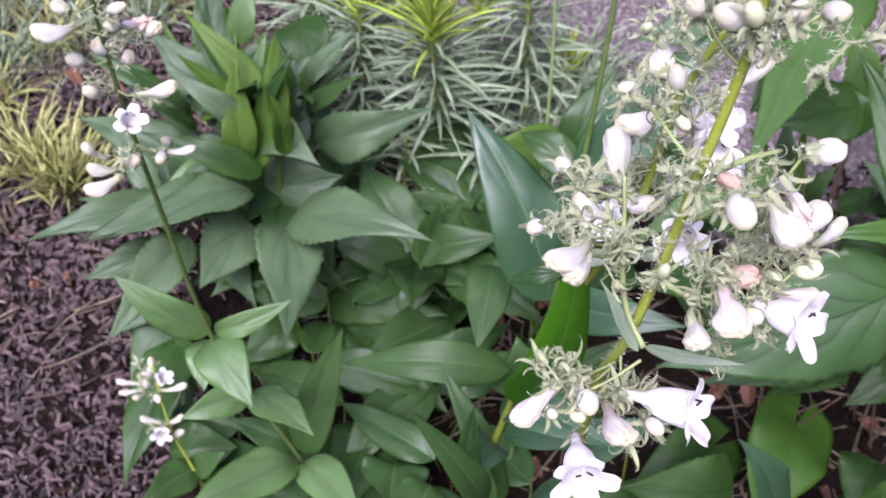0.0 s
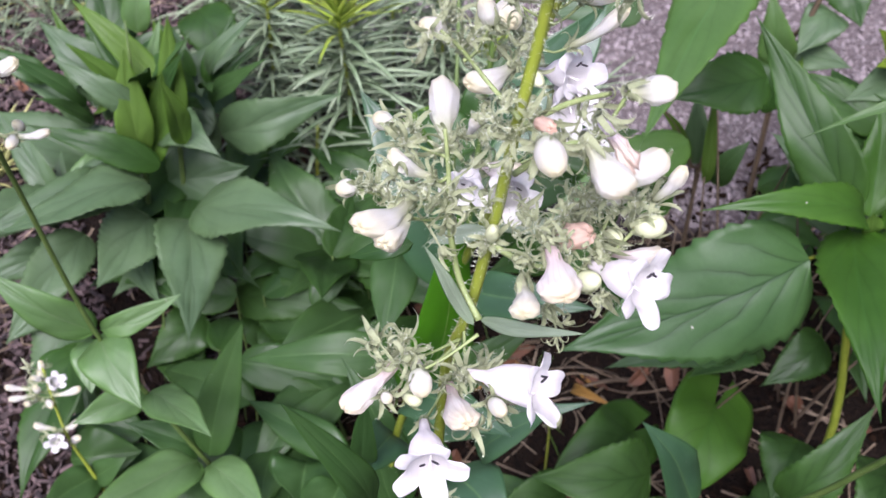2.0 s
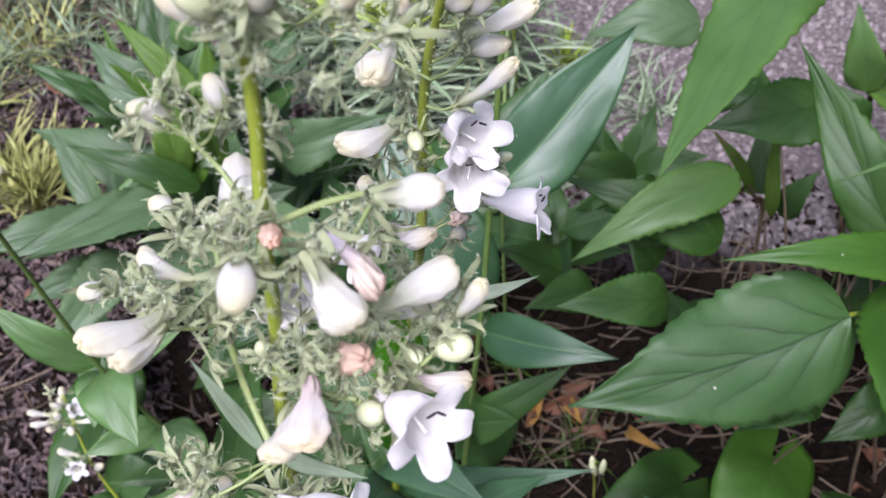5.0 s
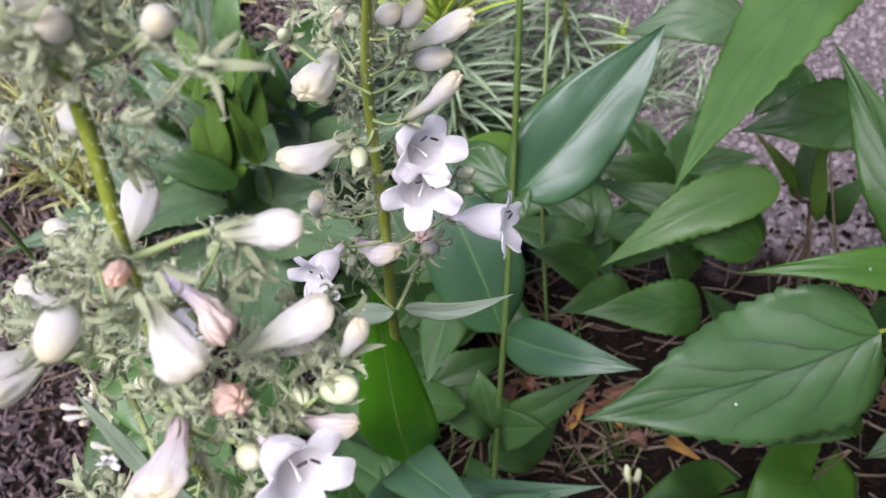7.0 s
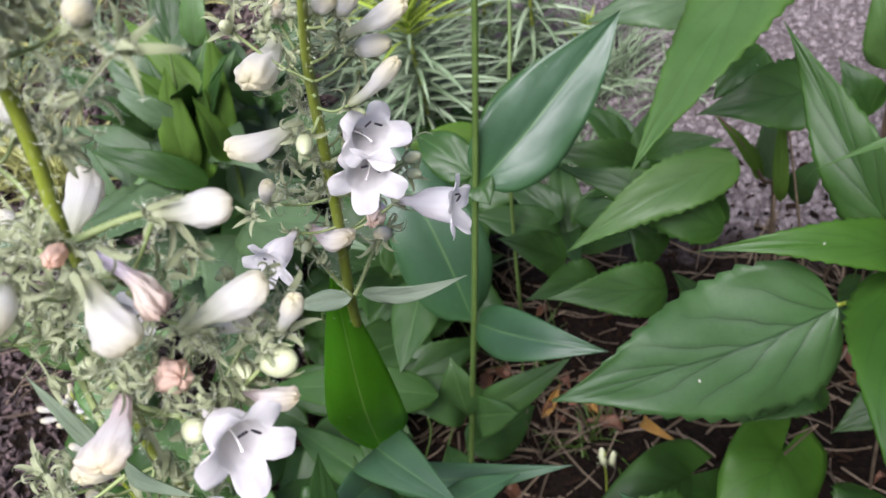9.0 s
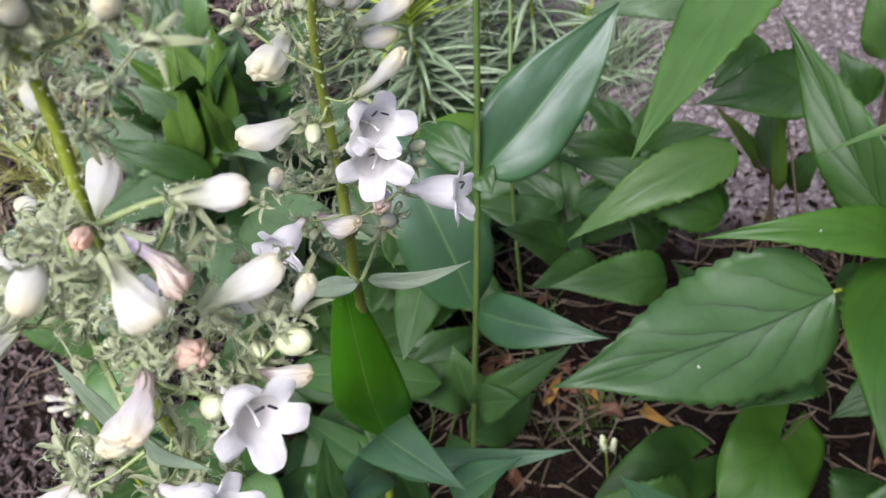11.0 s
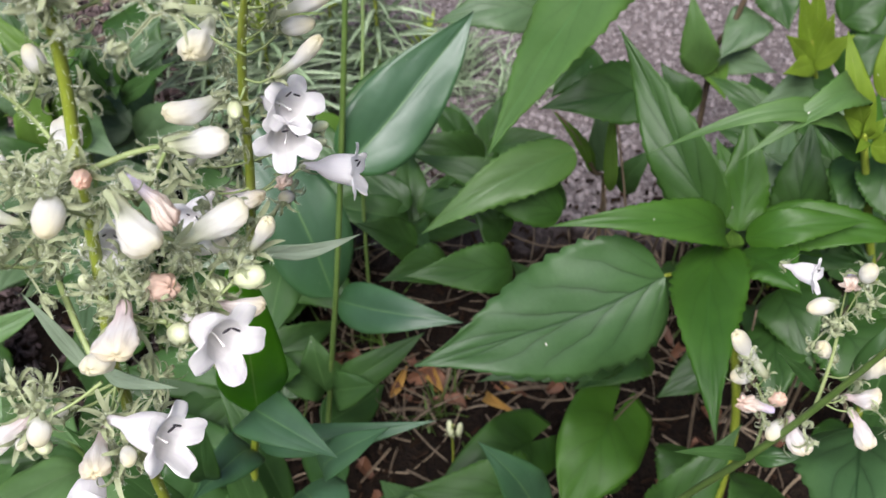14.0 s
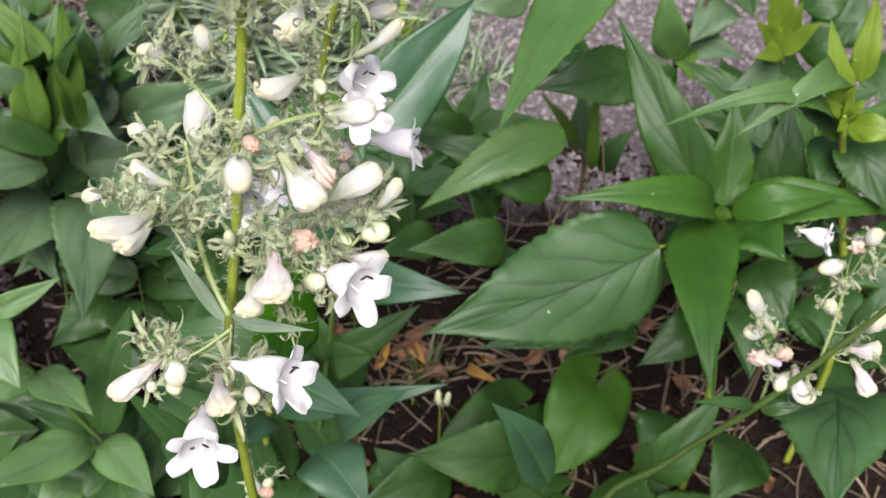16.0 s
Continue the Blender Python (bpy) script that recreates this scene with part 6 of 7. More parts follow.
leaf(penstemon_leafy, (0.103, 0.703, 0.331), (0.205, 0.640, 0.366), 0.0431, 0.16, 18.6, "smooth", M_WAXY, 0.28)
leaf(penstemon_leafy, (0.114, 0.715, 0.465), (0.218, 0.788, 0.560), 0.0700, 0.05, 29.6, "smooth", M_WAXY, 0.46)
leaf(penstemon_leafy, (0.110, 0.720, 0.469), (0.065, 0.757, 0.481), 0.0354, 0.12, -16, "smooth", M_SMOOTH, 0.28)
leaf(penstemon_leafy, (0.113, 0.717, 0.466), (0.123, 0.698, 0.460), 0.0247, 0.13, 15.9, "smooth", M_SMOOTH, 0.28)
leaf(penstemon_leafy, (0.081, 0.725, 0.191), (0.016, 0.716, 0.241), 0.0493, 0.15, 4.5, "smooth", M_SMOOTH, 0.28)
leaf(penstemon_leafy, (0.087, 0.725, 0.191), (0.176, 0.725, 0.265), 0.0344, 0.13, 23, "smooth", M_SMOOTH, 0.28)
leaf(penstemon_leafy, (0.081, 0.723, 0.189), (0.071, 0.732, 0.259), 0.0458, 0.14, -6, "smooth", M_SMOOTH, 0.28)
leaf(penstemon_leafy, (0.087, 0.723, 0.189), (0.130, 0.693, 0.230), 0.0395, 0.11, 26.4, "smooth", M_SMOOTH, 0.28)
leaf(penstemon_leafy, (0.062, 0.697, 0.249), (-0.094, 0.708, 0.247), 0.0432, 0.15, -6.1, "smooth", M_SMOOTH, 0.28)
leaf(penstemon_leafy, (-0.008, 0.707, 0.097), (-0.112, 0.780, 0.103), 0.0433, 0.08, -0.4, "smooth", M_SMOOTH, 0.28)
leaf(penstemon_leafy, (0.028, 0.420, 0.421), (-0.018, 0.406, 0.540), 0.0230, 0.08, 2.6, "smooth", M_SMOOTH, 0.28)
leaf(penstemon_leafy, (0.054, 0.589, 0.190), (-0.002, 0.646, 0.312), 0.0334, 0.06, -1.1, "smooth", M_SMOOTH, 0.28)
leaf(penstemon_leafy, (0.037, 0.556, 0.228), (0.018, 0.578, 0.327), 0.0286, 0.09, -1, "smooth", M_SMOOTH, 0.28)
leaf(penstemon_leafy, (0.048, 0.792, 0.295), (0.032, 0.702, 0.271), 0.0460, 0.13, 3, "smooth", M_SMOOTH, 0.28)
leaf(penstemon_leafy, (0.113, 0.823, 0.420), (0.035, 0.803, 0.427), 0.0415, 0.12, -33.3, "smooth", M_FRESH, 0.28)
leaf(penstemon_leafy, (0.118, 0.818, 0.414), (0.158, 0.853, 0.483), 0.0440, 0.10, 4.4, "smooth", M_SMOOTH, 0.28)
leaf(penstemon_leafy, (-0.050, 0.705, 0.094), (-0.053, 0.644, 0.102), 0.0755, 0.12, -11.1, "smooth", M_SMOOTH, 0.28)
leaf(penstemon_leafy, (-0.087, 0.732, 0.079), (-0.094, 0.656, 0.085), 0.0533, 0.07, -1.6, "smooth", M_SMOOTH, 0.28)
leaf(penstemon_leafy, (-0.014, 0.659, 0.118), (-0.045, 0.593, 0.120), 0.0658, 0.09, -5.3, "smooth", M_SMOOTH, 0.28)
low_leaves(penstemon_leafy, 30, 12, (-0.14, 0.2, 0.55, 0.95), 0.10, False)

toothed_right = thing("leafy_perennial", (0.472, 0.686, -0.030), "broad green perennial with large toothed leaves near gravel", "plant", "leafy perennials")
rod("stem", toothed_right, [(0.478, 0.699, -0.050), (0.478, 0.699, 0.132), (0.439, 0.677, 0.318), (0.405, 0.632, 0.446)], [0.0045, 0.0045, 0.0040, 0.0030], M_STEM)
leaf(toothed_right, (0.347, 0.597, 0.453), (0.166, 0.578, 0.387), 0.1030, 0.04, -30.0, "serrate", M_BROAD, 0.18)
rod("leaf_stalk", toothed_right, [(0.410, 0.638, 0.423), (0.380, 0.629, 0.429), (0.350, 0.612, 0.439)], [0.0016, 0.0015, 0.0015], M_STEM)
leaf(toothed_right, (0.398, 0.638, 0.454), (0.257, 0.600, 0.500), 0.0369, 0.26, -6.2, "serrate", M_LUSH, 0.30)
leaf(toothed_right, (0.393, 0.642, 0.458), (0.323, 0.744, 0.571), 0.0520, 0.03, -36.8, "serrate", M_SERRATE, 0.34)
leaf(toothed_right, (0.392, 0.633, 0.448), (0.357, 0.461, 0.436), 0.0570, 0.12, 16.1, "serrate", M_LUSH, 0.28)
leaf(toothed_right, (0.410, 0.629, 0.443), (0.435, 0.566, 0.464), 0.0660, 0.12, 0.3, "serrate", M_LUSH, 0.28)
leaf(toothed_right, (0.415, 0.637, 0.452), (0.501, 0.629, 0.473), 0.0305, 0.20, 7.8, "serrate", M_LUSH, 0.28)
leaf(toothed_right, (0.424, 0.656, 0.444), (0.553, 0.633, 0.448), 0.0417, 0.14, 3.7, "serrate", M_LUSH, 0.28)
leaf(toothed_right, (0.415, 0.655, 0.443), (0.423, 0.709, 0.517), 0.0406, 0.06, -7.4, "serrate", M_LUSH, 0.28)
leaf(toothed_right, (0.474, 0.684, 0.415), (0.483, 0.729, 0.495), 0.0485, 0.10, -23.9, "serrate", M_SERRATE, 0.28)
leaf(toothed_right, (0.402, 0.624, 0.453), (0.396, 0.619, 0.477), 0.0165, 0.03, -41.9, "smooth", M_FRESH, 0.28)
leaf(toothed_right, (0.346, 0.841, 0.574), (0.217, 0.629, 0.533), 0.0658, 0.10, 1.4, "serrate", M_PALE, 0.20)
leaf(toothed_right, (0.313, 0.810, 0.405), (0.172, 0.761, 0.351), 0.0484, 0.10, -13.1, "serrate", M_PALE, 0.28)
leaf(toothed_right, (0.303, 0.794, 0.343), (0.163, 0.817, 0.399), 0.0495, 0.15, -16.5, "serrate", M_SERRATE, 0.28)
leaf(toothed_right, (0.379, 0.830, 0.457), (0.276, 0.802, 0.456), 0.0610, 0.10, -11.1, "serrate", M_SERRATE, 0.28)
leaf(toothed_right, (0.299, 0.982, 0.447), (0.193, 0.974, 0.438), 0.0541, 0.12, -15.4, "serrate", M_DULL, 0.28)
leaf(toothed_right, (0.348, 0.936, 0.426), (0.300, 0.891, 0.405), 0.0489, 0.03, -15.2, "serrate", M_SERRATE, 0.28)
leaf(toothed_right, (0.254, 0.740, 0.328), (0.157, 0.708, 0.352), 0.0475, 0.14, -13.1, "serrate", M_SERRATE, 0.28)
leaf(toothed_right, (0.254, 0.817, 0.293), (0.221, 0.824, 0.331), 0.0457, 0.15, -4.6, "serrate", M_SERRATE, 0.28)
leaf(toothed_right, (0.352, 0.680, 0.291), (0.218, 0.628, 0.308), 0.0533, 0.10, -7.3, "serrate", M_BROAD, 0.28)
leaf(toothed_right, (0.381, 0.717, 0.242), (0.306, 0.667, 0.247), 0.0501, 0.07, 4.4, "serrate", M_SERRATE, 0.28)
leaf(toothed_right, (0.462, 0.742, 0.210), (0.394, 0.705, 0.185), 0.0480, 0.12, -15.3, "serrate", M_SERRATE, 0.28)
leaf(toothed_right, (0.480, 0.690, 0.302), (0.461, 0.605, 0.282), 0.0567, 0.08, 16.1, "serrate", M_SERRATE, 0.28)
leaf(toothed_right, (0.486, 0.710, 0.325), (0.500, 0.636, 0.302), 0.0575, 0.09, 21.5, "serrate", M_SERRATE, 0.28)
leaf(toothed_right, (0.359, 0.714, 0.149), (0.300, 0.615, 0.135), 0.0900, 0.10, -8.0, "heart", M_LUSH, 0.34)
leaf(toothed_right, (0.272, 0.616, 0.175), (0.153, 0.581, 0.225), 0.0731, 0.11, -15.3, "serrate", M_SERRATE, 0.28)
leaf(toothed_right, (0.259, 0.485, 0.313), (0.208, 0.483, 0.416), 0.0400, 0.05, 0.4, "smooth", M_WAXY, 0.28)
leaf(toothed_right, (0.357, 0.539, 0.238), (0.415, 0.556, 0.335), 0.0460, 0.14, 9.7, "serrate", M_SERRATE, 0.28)
leaf(toothed_right, (0.280, 0.708, 0.121), (0.186, 0.640, 0.141), 0.0760, 0.14, -6.0, "heart", M_SERRATE, 0.34)
leaf(toothed_right, (0.489, 0.529, 0.363), (0.440, 0.406, 0.375), 0.1000, 0.11, 29.7, "serrate", M_BROAD, 0.28)
leaf(toothed_right, (0.459, 0.566, 0.239), (0.404, 0.502, 0.242), 0.0616, 0.10, 4.4, "serrate", M_SERRATE, 0.28)
leaf(toothed_right, (0.442, 0.688, 0.120), (0.397, 0.625, 0.110), 0.0709, 0.11, 18.6, "serrate", M_SERRATE, 0.28)
leaf(toothed_right, (0.528, 0.675, 0.315), (0.563, 0.589, 0.309), 0.0724, 0.11, 15.8, "serrate", M_SERRATE, 0.28)
leaf(toothed_right, (0.558, 0.716, 0.330), (0.600, 0.660, 0.328), 0.0616, 0.12, 12.4, "serrate", M_SERRATE, 0.28)
leaf(toothed_right, (0.571, 0.776, 0.398), (0.520, 0.715, 0.360), 0.0626, 0.04, 3.4, "serrate", M_SERRATE, 0.28)
leaf(toothed_right, (0.547, 0.754, 0.403), (0.547, 0.686, 0.372), 0.0505, 0.09, 26.6, "serrate", M_SERRATE, 0.28)
leaf(toothed_right, (0.203, 0.649, 0.107), (0.106, 0.595, 0.121), 0.0640, 0.11, -19, "serrate", M_SERRATE, 0.28)
leaf(toothed_right, (0.241, 0.901, 0.327), (0.153, 0.882, 0.366), 0.0407, 0.14, -27, "serrate", M_SERRATE, 0.28)
leaf(toothed_right, (0.316, 0.863, 0.315), (0.217, 0.815, 0.321), 0.0510, 0.09, -7.6, "serrate", M_SERRATE, 0.28)
leaf(toothed_right, (0.265, 0.907, 0.304), (0.201, 0.875, 0.313), 0.0470, 0.08, -24.3, "serrate", M_SERRATE, 0.28)
leaf(toothed_right, (0.169, 0.859, 0.250), (0.108, 0.845, 0.294), 0.0447, 0.09, -3.6, "serrate", M_SERRATE, 0.28)
leaf(toothed_right, (0.200, 0.848, 0.238), (0.133, 0.806, 0.251), 0.0449, 0.11, -11.8, "serrate", M_SERRATE, 0.28)
rnd = random.Random(77)
for k in range(16):
    foot = Vector((rnd.uniform(0.33, 0.56), rnd.uniform(0.74, 0.98), -0.05))
    top = foot + Vector((rnd.uniform(-0.07, 0.05), rnd.uniform(-0.10, 0.02), rnd.uniform(0.20, 0.42)))
    bow = foot.lerp(top, 0.5) + Vector((rnd.uniform(-0.015, 0.015), rnd.uniform(-0.015, 0.015), 0))
    rod("dead_stem", toothed_right, [foot, bow, top], [0.0020, 0.0017, 0.0009], M_STRAW if k % 3 else M_DARKSTEM, "thin dry brown stem", 6)
crown(toothed_right, (0.170, 1.000, 0.180), 8, 65, 0.5, (0.08, 0.12), (M_SERRATE, M_SMOOTH), 0.42)
crown(toothed_right, (0.250, 1.080, 0.200), 8, 66, 0.5, (0.08, 0.12), (M_SERRATE, M_DULL), 0.42)
low_leaves(toothed_right, 46, 13, (0.16, 0.66, 0.50, 1.05), 0.07, True)

toothed_tall = thing("leafy_perennial", (0.609, 0.727, -0.030), "tall leafy perennial with lime green shoots", "plant", "leafy perennials")
rod("stem", toothed_tall, [(0.609, 0.727, -0.050), (0.609, 0.727, 0.194), (0.537, 0.690, 0.407), (0.489, 0.648, 0.525), (0.482, 0.639, 0.544)], [0.0040, 0.0040, 0.0035, 0.0028, 0.0008], M_STEM)
leaf(toothed_tall, (0.488, 0.650, 0.533), (0.466, 0.648, 0.555), 0.0103, 0.07, -31, "smooth", M_SHOOT, 0.28)
leaf(toothed_tall, (0.489, 0.650, 0.533), (0.498, 0.647, 0.553), 0.0104, 0.03, 11.5, "smooth", M_SHOOT, 0.28)
leaf(toothed_tall, (0.488, 0.649, 0.533), (0.482, 0.642, 0.563), 0.0091, 0.04, -40.4, "smooth", M_SHOOT, 0.28)
leaf(toothed_tall, (0.488, 0.648, 0.532), (0.471, 0.623, 0.541), 0.0086, 0.10, 3.8, "smooth", M_SHOOT, 0.28)
leaf(toothed_tall, (0.483, 0.653, 0.529), (0.326, 0.617, 0.550), 0.0208, 0.30, -2.6, "serrate", M_PALE, 0.30)
leaf(toothed_tall, (0.486, 0.679, 0.543), (0.383, 0.605, 0.551), 0.0287, 0.34, -2.4, "serrate", M_PALE, 0.30)
leaf(toothed_tall, (0.490, 0.652, 0.529), (0.464, 0.670, 0.608), 0.0226, 0.05, -21.5, "smooth", M_SHOOT, 0.28)
leaf(toothed_tall, (0.508, 0.680, 0.545), (0.508, 0.699, 0.611), 0.0213, 0.02, -32.2, "smooth", M_SHOOT, 0.28)
leaf(toothed_tall, (0.494, 0.650, 0.526), (0.534, 0.630, 0.534), 0.0245, 0.14, 21.8, "serrate", M_SHOOT, 0.28)
leaf(toothed_tall, (0.498, 0.663, 0.511), (0.456, 0.668, 0.532), 0.0259, 0.11, -16.1, "serrate", M_SERRATE, 0.28)
leaf(toothed_tall, (0.511, 0.676, 0.495), (0.535, 0.617, 0.460), 0.0474, 0.13, 9.5, "serrate", M_SERRATE, 0.28)
leaf(toothed_tall, (0.510, 0.692, 0.483), (0.487, 0.639, 0.454), 0.0417, 0.12, 8.9, "serrate", M_SERRATE, 0.28)
crown(toothed_tall, (0.475, 0.760, 0.360), 9, 61, 0.6, (0.09, 0.13), (M_SERRATE, M_LUSH, M_DULL), 0.42)
crown(toothed_tall, (0.560, 0.800, 0.380), 9, 62, 0.6, (0.09, 0.13), (M_SERRATE, M_LUSH, M_DULL), 0.42)
crown(toothed_tall, (0.580, 0.960, 0.300), 8, 63, 0.5, (0.08, 0.12), (M_SERRATE, M_DULL), 0.45)
low_leaves(toothed_tall, 18, 14, (0.45, 0.85, 0.75, 1.15), 0.16, True)

seedling = thing("seedling", (0.371, 0.933, -0.028), "young branching seedling with narrow leaves in gravel", "plant", "seedlings")
rod("stem", seedling, [(0.371, 0.933, -0.048), (0.371, 0.933, 0.243), (0.354, 0.914, 0.297), (0.329, 0.898, 0.353), (0.307, 0.898, 0.384)], [0.0022, 0.0022, 0.0020, 0.0018, 0.0010], M_DARKSTEM)
rod("stem", seedling, [(0.371, 0.933, -0.048), (0.371, 0.933, 0.243), (0.372, 0.917, 0.330), (0.364, 0.907, 0.393)], [0.0022, 0.0022, 0.0020, 0.0010], M_DARKSTEM)
leaf(seedling, (0.347, 0.904, 0.316), (0.304, 0.899, 0.384), 0.0127, 0.08, -21.6, "smooth", M_FRESH, 0.28)
leaf(seedling, (0.370, 0.900, 0.281), (0.362, 0.904, 0.391), 0.0147, 0.07, -13.8, "smooth", M_FRESH, 0.28)
leaf(seedling, (0.368, 0.937, 0.278), (0.360, 0.950, 0.367), 0.0327, 0.05, -15.5, "serrate", M_DULL, 0.28)
leaf(seedling, (0.352, 0.914, 0.297), (0.341, 0.914, 0.341), 0.0120, 0.04, -10.9, "smooth", M_FRESH, 0.28)
leaf(seedling, (0.386, 0.923, 0.262), (0.412, 0.913, 0.325), 0.0298, 0.14, 5.6, "smooth", M_SMOOTH, 0.28)

back_plant = thing("leafy_perennial", (0.554, 1.194, 0.003), "brown-stemmed perennial standing in gravel", "plant", "leafy perennials")
rod("stem", back_plant, [(0.547, 1.199, -0.017), (0.547, 1.199, 0.239), (0.555, 1.175, 0.303), (0.566, 1.162, 0.378)], [0.0040, 0.0040, 0.0035, 0.0030], M_DARKSTEM)
leaf(back_plant, (0.519, 1.137, 0.260), (0.492, 1.152, 0.367), 0.0473, 0.09, -34.1, "serrate", M_PALE, 0.28)
leaf(back_plant, (0.544, 1.189, 0.244), (0.540, 1.101, 0.250), 0.0403, 0.10, 26.5, "serrate", M_FRESH, 0.28)
leaf(back_plant, (0.546, 1.184, 0.253), (0.603, 1.121, 0.272), 0.0494, 0.13, 24.1, "serrate", M_DULL, 0.28)

back_shoot = thing("leafy_perennial", (0.628, 1.056, -0.017), "yellow-green shoots of a young perennial", "plant", "leafy perennials")
rod("stem", back_shoot, [(0.628, 1.047, -0.038), (0.628, 1.047, 0.250), (0.595, 1.011, 0.359), (0.582, 1.001, 0.393)], [0.0030, 0.0030, 0.0022, 0.0006], M_STEM)
leaf(back_shoot, (0.593, 1.009, 0.357), (0.560, 1.010, 0.448), 0.0255, 0.03, -21.9, "smooth", M_SHOOT, 0.28)
leaf(back_shoot, (0.593, 1.009, 0.357), (0.544, 0.979, 0.414), 0.0244, 0.06, -49.7, "smooth", M_SHOOT, 0.28)
leaf(back_shoot, (0.593, 1.009, 0.357), (0.595, 0.994, 0.430), 0.0244, 0.05, -18.6, "smooth", M_SHOOT, 0.28)
leaf(back_shoot, (0.593, 1.009, 0.357), (0.617, 0.978, 0.413), 0.0264, 0.07, 20.7, "smooth", M_SHOOT, 0.28)
leaf(back_shoot, (0.593, 1.009, 0.357), (0.578, 1.017, 0.456), 0.0249, 0.03, -15.6, "smooth", M_SHOOT, 0.28)
leaf(back_shoot, (0.593, 1.009, 0.357), (0.540, 0.953, 0.384), 0.0248, 0.09, -30.4, "smooth", M_SHOOT, 0.28)
leaf(back_shoot, (0.619, 1.027, 0.318), (0.530, 0.980, 0.325), 0.0572, 0.12, -8.8, "serrate", M_DULL, 0.28)
leaf(back_shoot, (0.706, 1.116, 0.296), (0.739, 1.138, 0.381), 0.0725, 0.13, -17.8, "serrate", M_DULL, 0.28)
leaf(back_shoot, (0.591, 1.184, 0.312), (0.531, 1.131, 0.283), 0.0568, 0.15, 6, "serrate", M_DULL, 0.28)
leaf(back_shoot, (0.619, 1.247, 0.323), (0.632, 1.187, 0.286), 0.0602, 0.07, 25.3, "serrate", M_SERRATE, 0.28)
leaf(back_shoot, (0.461, 0.976, 0.321), (0.428, 0.996, 0.373), 0.0488, 0.09, -13.5, "serrate", M_SERRATE, 0.28)
leaf(back_shoot, (0.637, 1.048, 0.326), (0.695, 1.047, 0.369), 0.0565, 0.15, 18.9, "serrate", M_SERRATE, 0.28)
leaf(back_shoot, (0.665, 1.126, 0.337), (0.725, 1.142, 0.386), 0.0590, 0.08, 16.1, "serrate", M_SERRATE, 0.28)
leaf(back_shoot, (0.636, 1.040, 0.317), (0.573, 0.991, 0.307), 0.0563, 0.14, -14.3, "serrate", M_SERRATE, 0.28)
leaf(back_shoot, (0.708, 1.047, 0.325), (0.721, 0.964, 0.307), 0.0547, 0.12, 16.7, "serrate", M_SERRATE, 0.28)

penstemon_right = thing("flowering_perennial", (0.291, 0.467, -0.030), "leaning flowering stem with small white bells and brown buds", "plant", "flowering perennials")
rod("stem", penstemon_right, [(0.291, 0.467, -0.050), (0.291, 0.467, 0.278), (0.318, 0.422, 0.422), (0.339, 0.377, 0.537), (0.355, 0.361, 0.594), (0.370, 0.342, 0.662)], [0.0024, 0.0024, 0.0023, 0.0021, 0.0019, 0.0014], M_LEAFSTEM)
hairs(penstemon_right, [(0.291, 0.467, -0.050), (0.291, 0.467, 0.278), (0.318, 0.422, 0.422), (0.339, 0.377, 0.537), (0.355, 0.361, 0.594), (0.370, 0.342, 0.662)], 0.0019, 160, 0.0014)
rod("side_branch", penstemon_right, [(0.355, 0.361, 0.594), (0.360, 0.370, 0.619), (0.361, 0.376, 0.641)], [0.0010, 0.0009, 0.0007], M_BRANCH)
hairs(penstemon_right, [(0.355, 0.361, 0.594), (0.360, 0.370, 0.619), (0.361, 0.376, 0.641)], 0.0010, 90, 0.0022)
rod("side_branch", penstemon_right, [(0.341, 0.378, 0.538), (0.344, 0.385, 0.561), (0.337, 0.389, 0.581)], [0.0010, 0.0009, 0.0007], M_BRANCH)
hairs(penstemon_right, [(0.341, 0.378, 0.538), (0.344, 0.385, 0.561), (0.337, 0.389, 0.581)], 0.0010, 90, 0.0022)
leaf(penstemon_right, (0.338, 0.377, 0.537), (0.292, 0.361, 0.564), 0.0074, 0.08, -14.5, "smooth", M_SMOOTH, 0.28)
leaf(penstemon_right, (0.361, 0.373, 0.593), (0.332, 0.366, 0.629), 0.0071, 0.02, -30.7, "smooth", M_SMOOTH, 0.28)
leaf(penstemon_right, (0.341, 0.377, 0.537), (0.362, 0.370, 0.544), 0.0118, 0.10, -0.8, "smooth", M_SMOOTH, 0.28)
leaf(penstemon_right, (0.395, 0.384, 0.560), (0.412, 0.406, 0.614), 0.0323, 0.02, -26.7, "smooth", M_SMOOTH, 0.28)
flower(penstemon_right, "open", (0.3289, 0.3803, 0.6710), (0.3418, 0.3708, 0.6722), 0.0163, None, 0.8)
flower(penstemon_right, "cream", (0.3541, 0.3732, 0.6524), (0.3403, 0.3685, 0.6547), 0.0083, (0.3615, 0.3764, 0.6375), 0.8)
flower(penstemon_right, "slim", (0.3391, 0.3852, 0.5910), (0.3183, 0.3865, 0.6223), 0.0100, (0.3375, 0.3895, 0.5780), 0.8)
flower(penstemon_right, "cream", (0.3306, 0.3849, 0.5907), (0.3203, 0.3822, 0.5952), 0.0085, (0.3375, 0.3895, 0.5776), 0.8)
flower(penstemon_right, "wilt", (0.3437, 0.3810, 0.5714), (0.3272, 0.3758, 0.5806), 0.0085, (0.3415, 0.3871, 0.5676), 0.8)
flower(penstemon_right, "husk", (0.3453, 0.3830, 0.5736), (0.3471, 0.3780, 0.5830), 0.0073, (0.3409, 0.3875, 0.5695), 0.8)
flower(penstemon_right, "cream", (0.3483, 0.3756, 0.5654), (0.3395, 0.3642, 0.5677), 0.0080, (0.3467, 0.3694, 0.5624), 0.8)
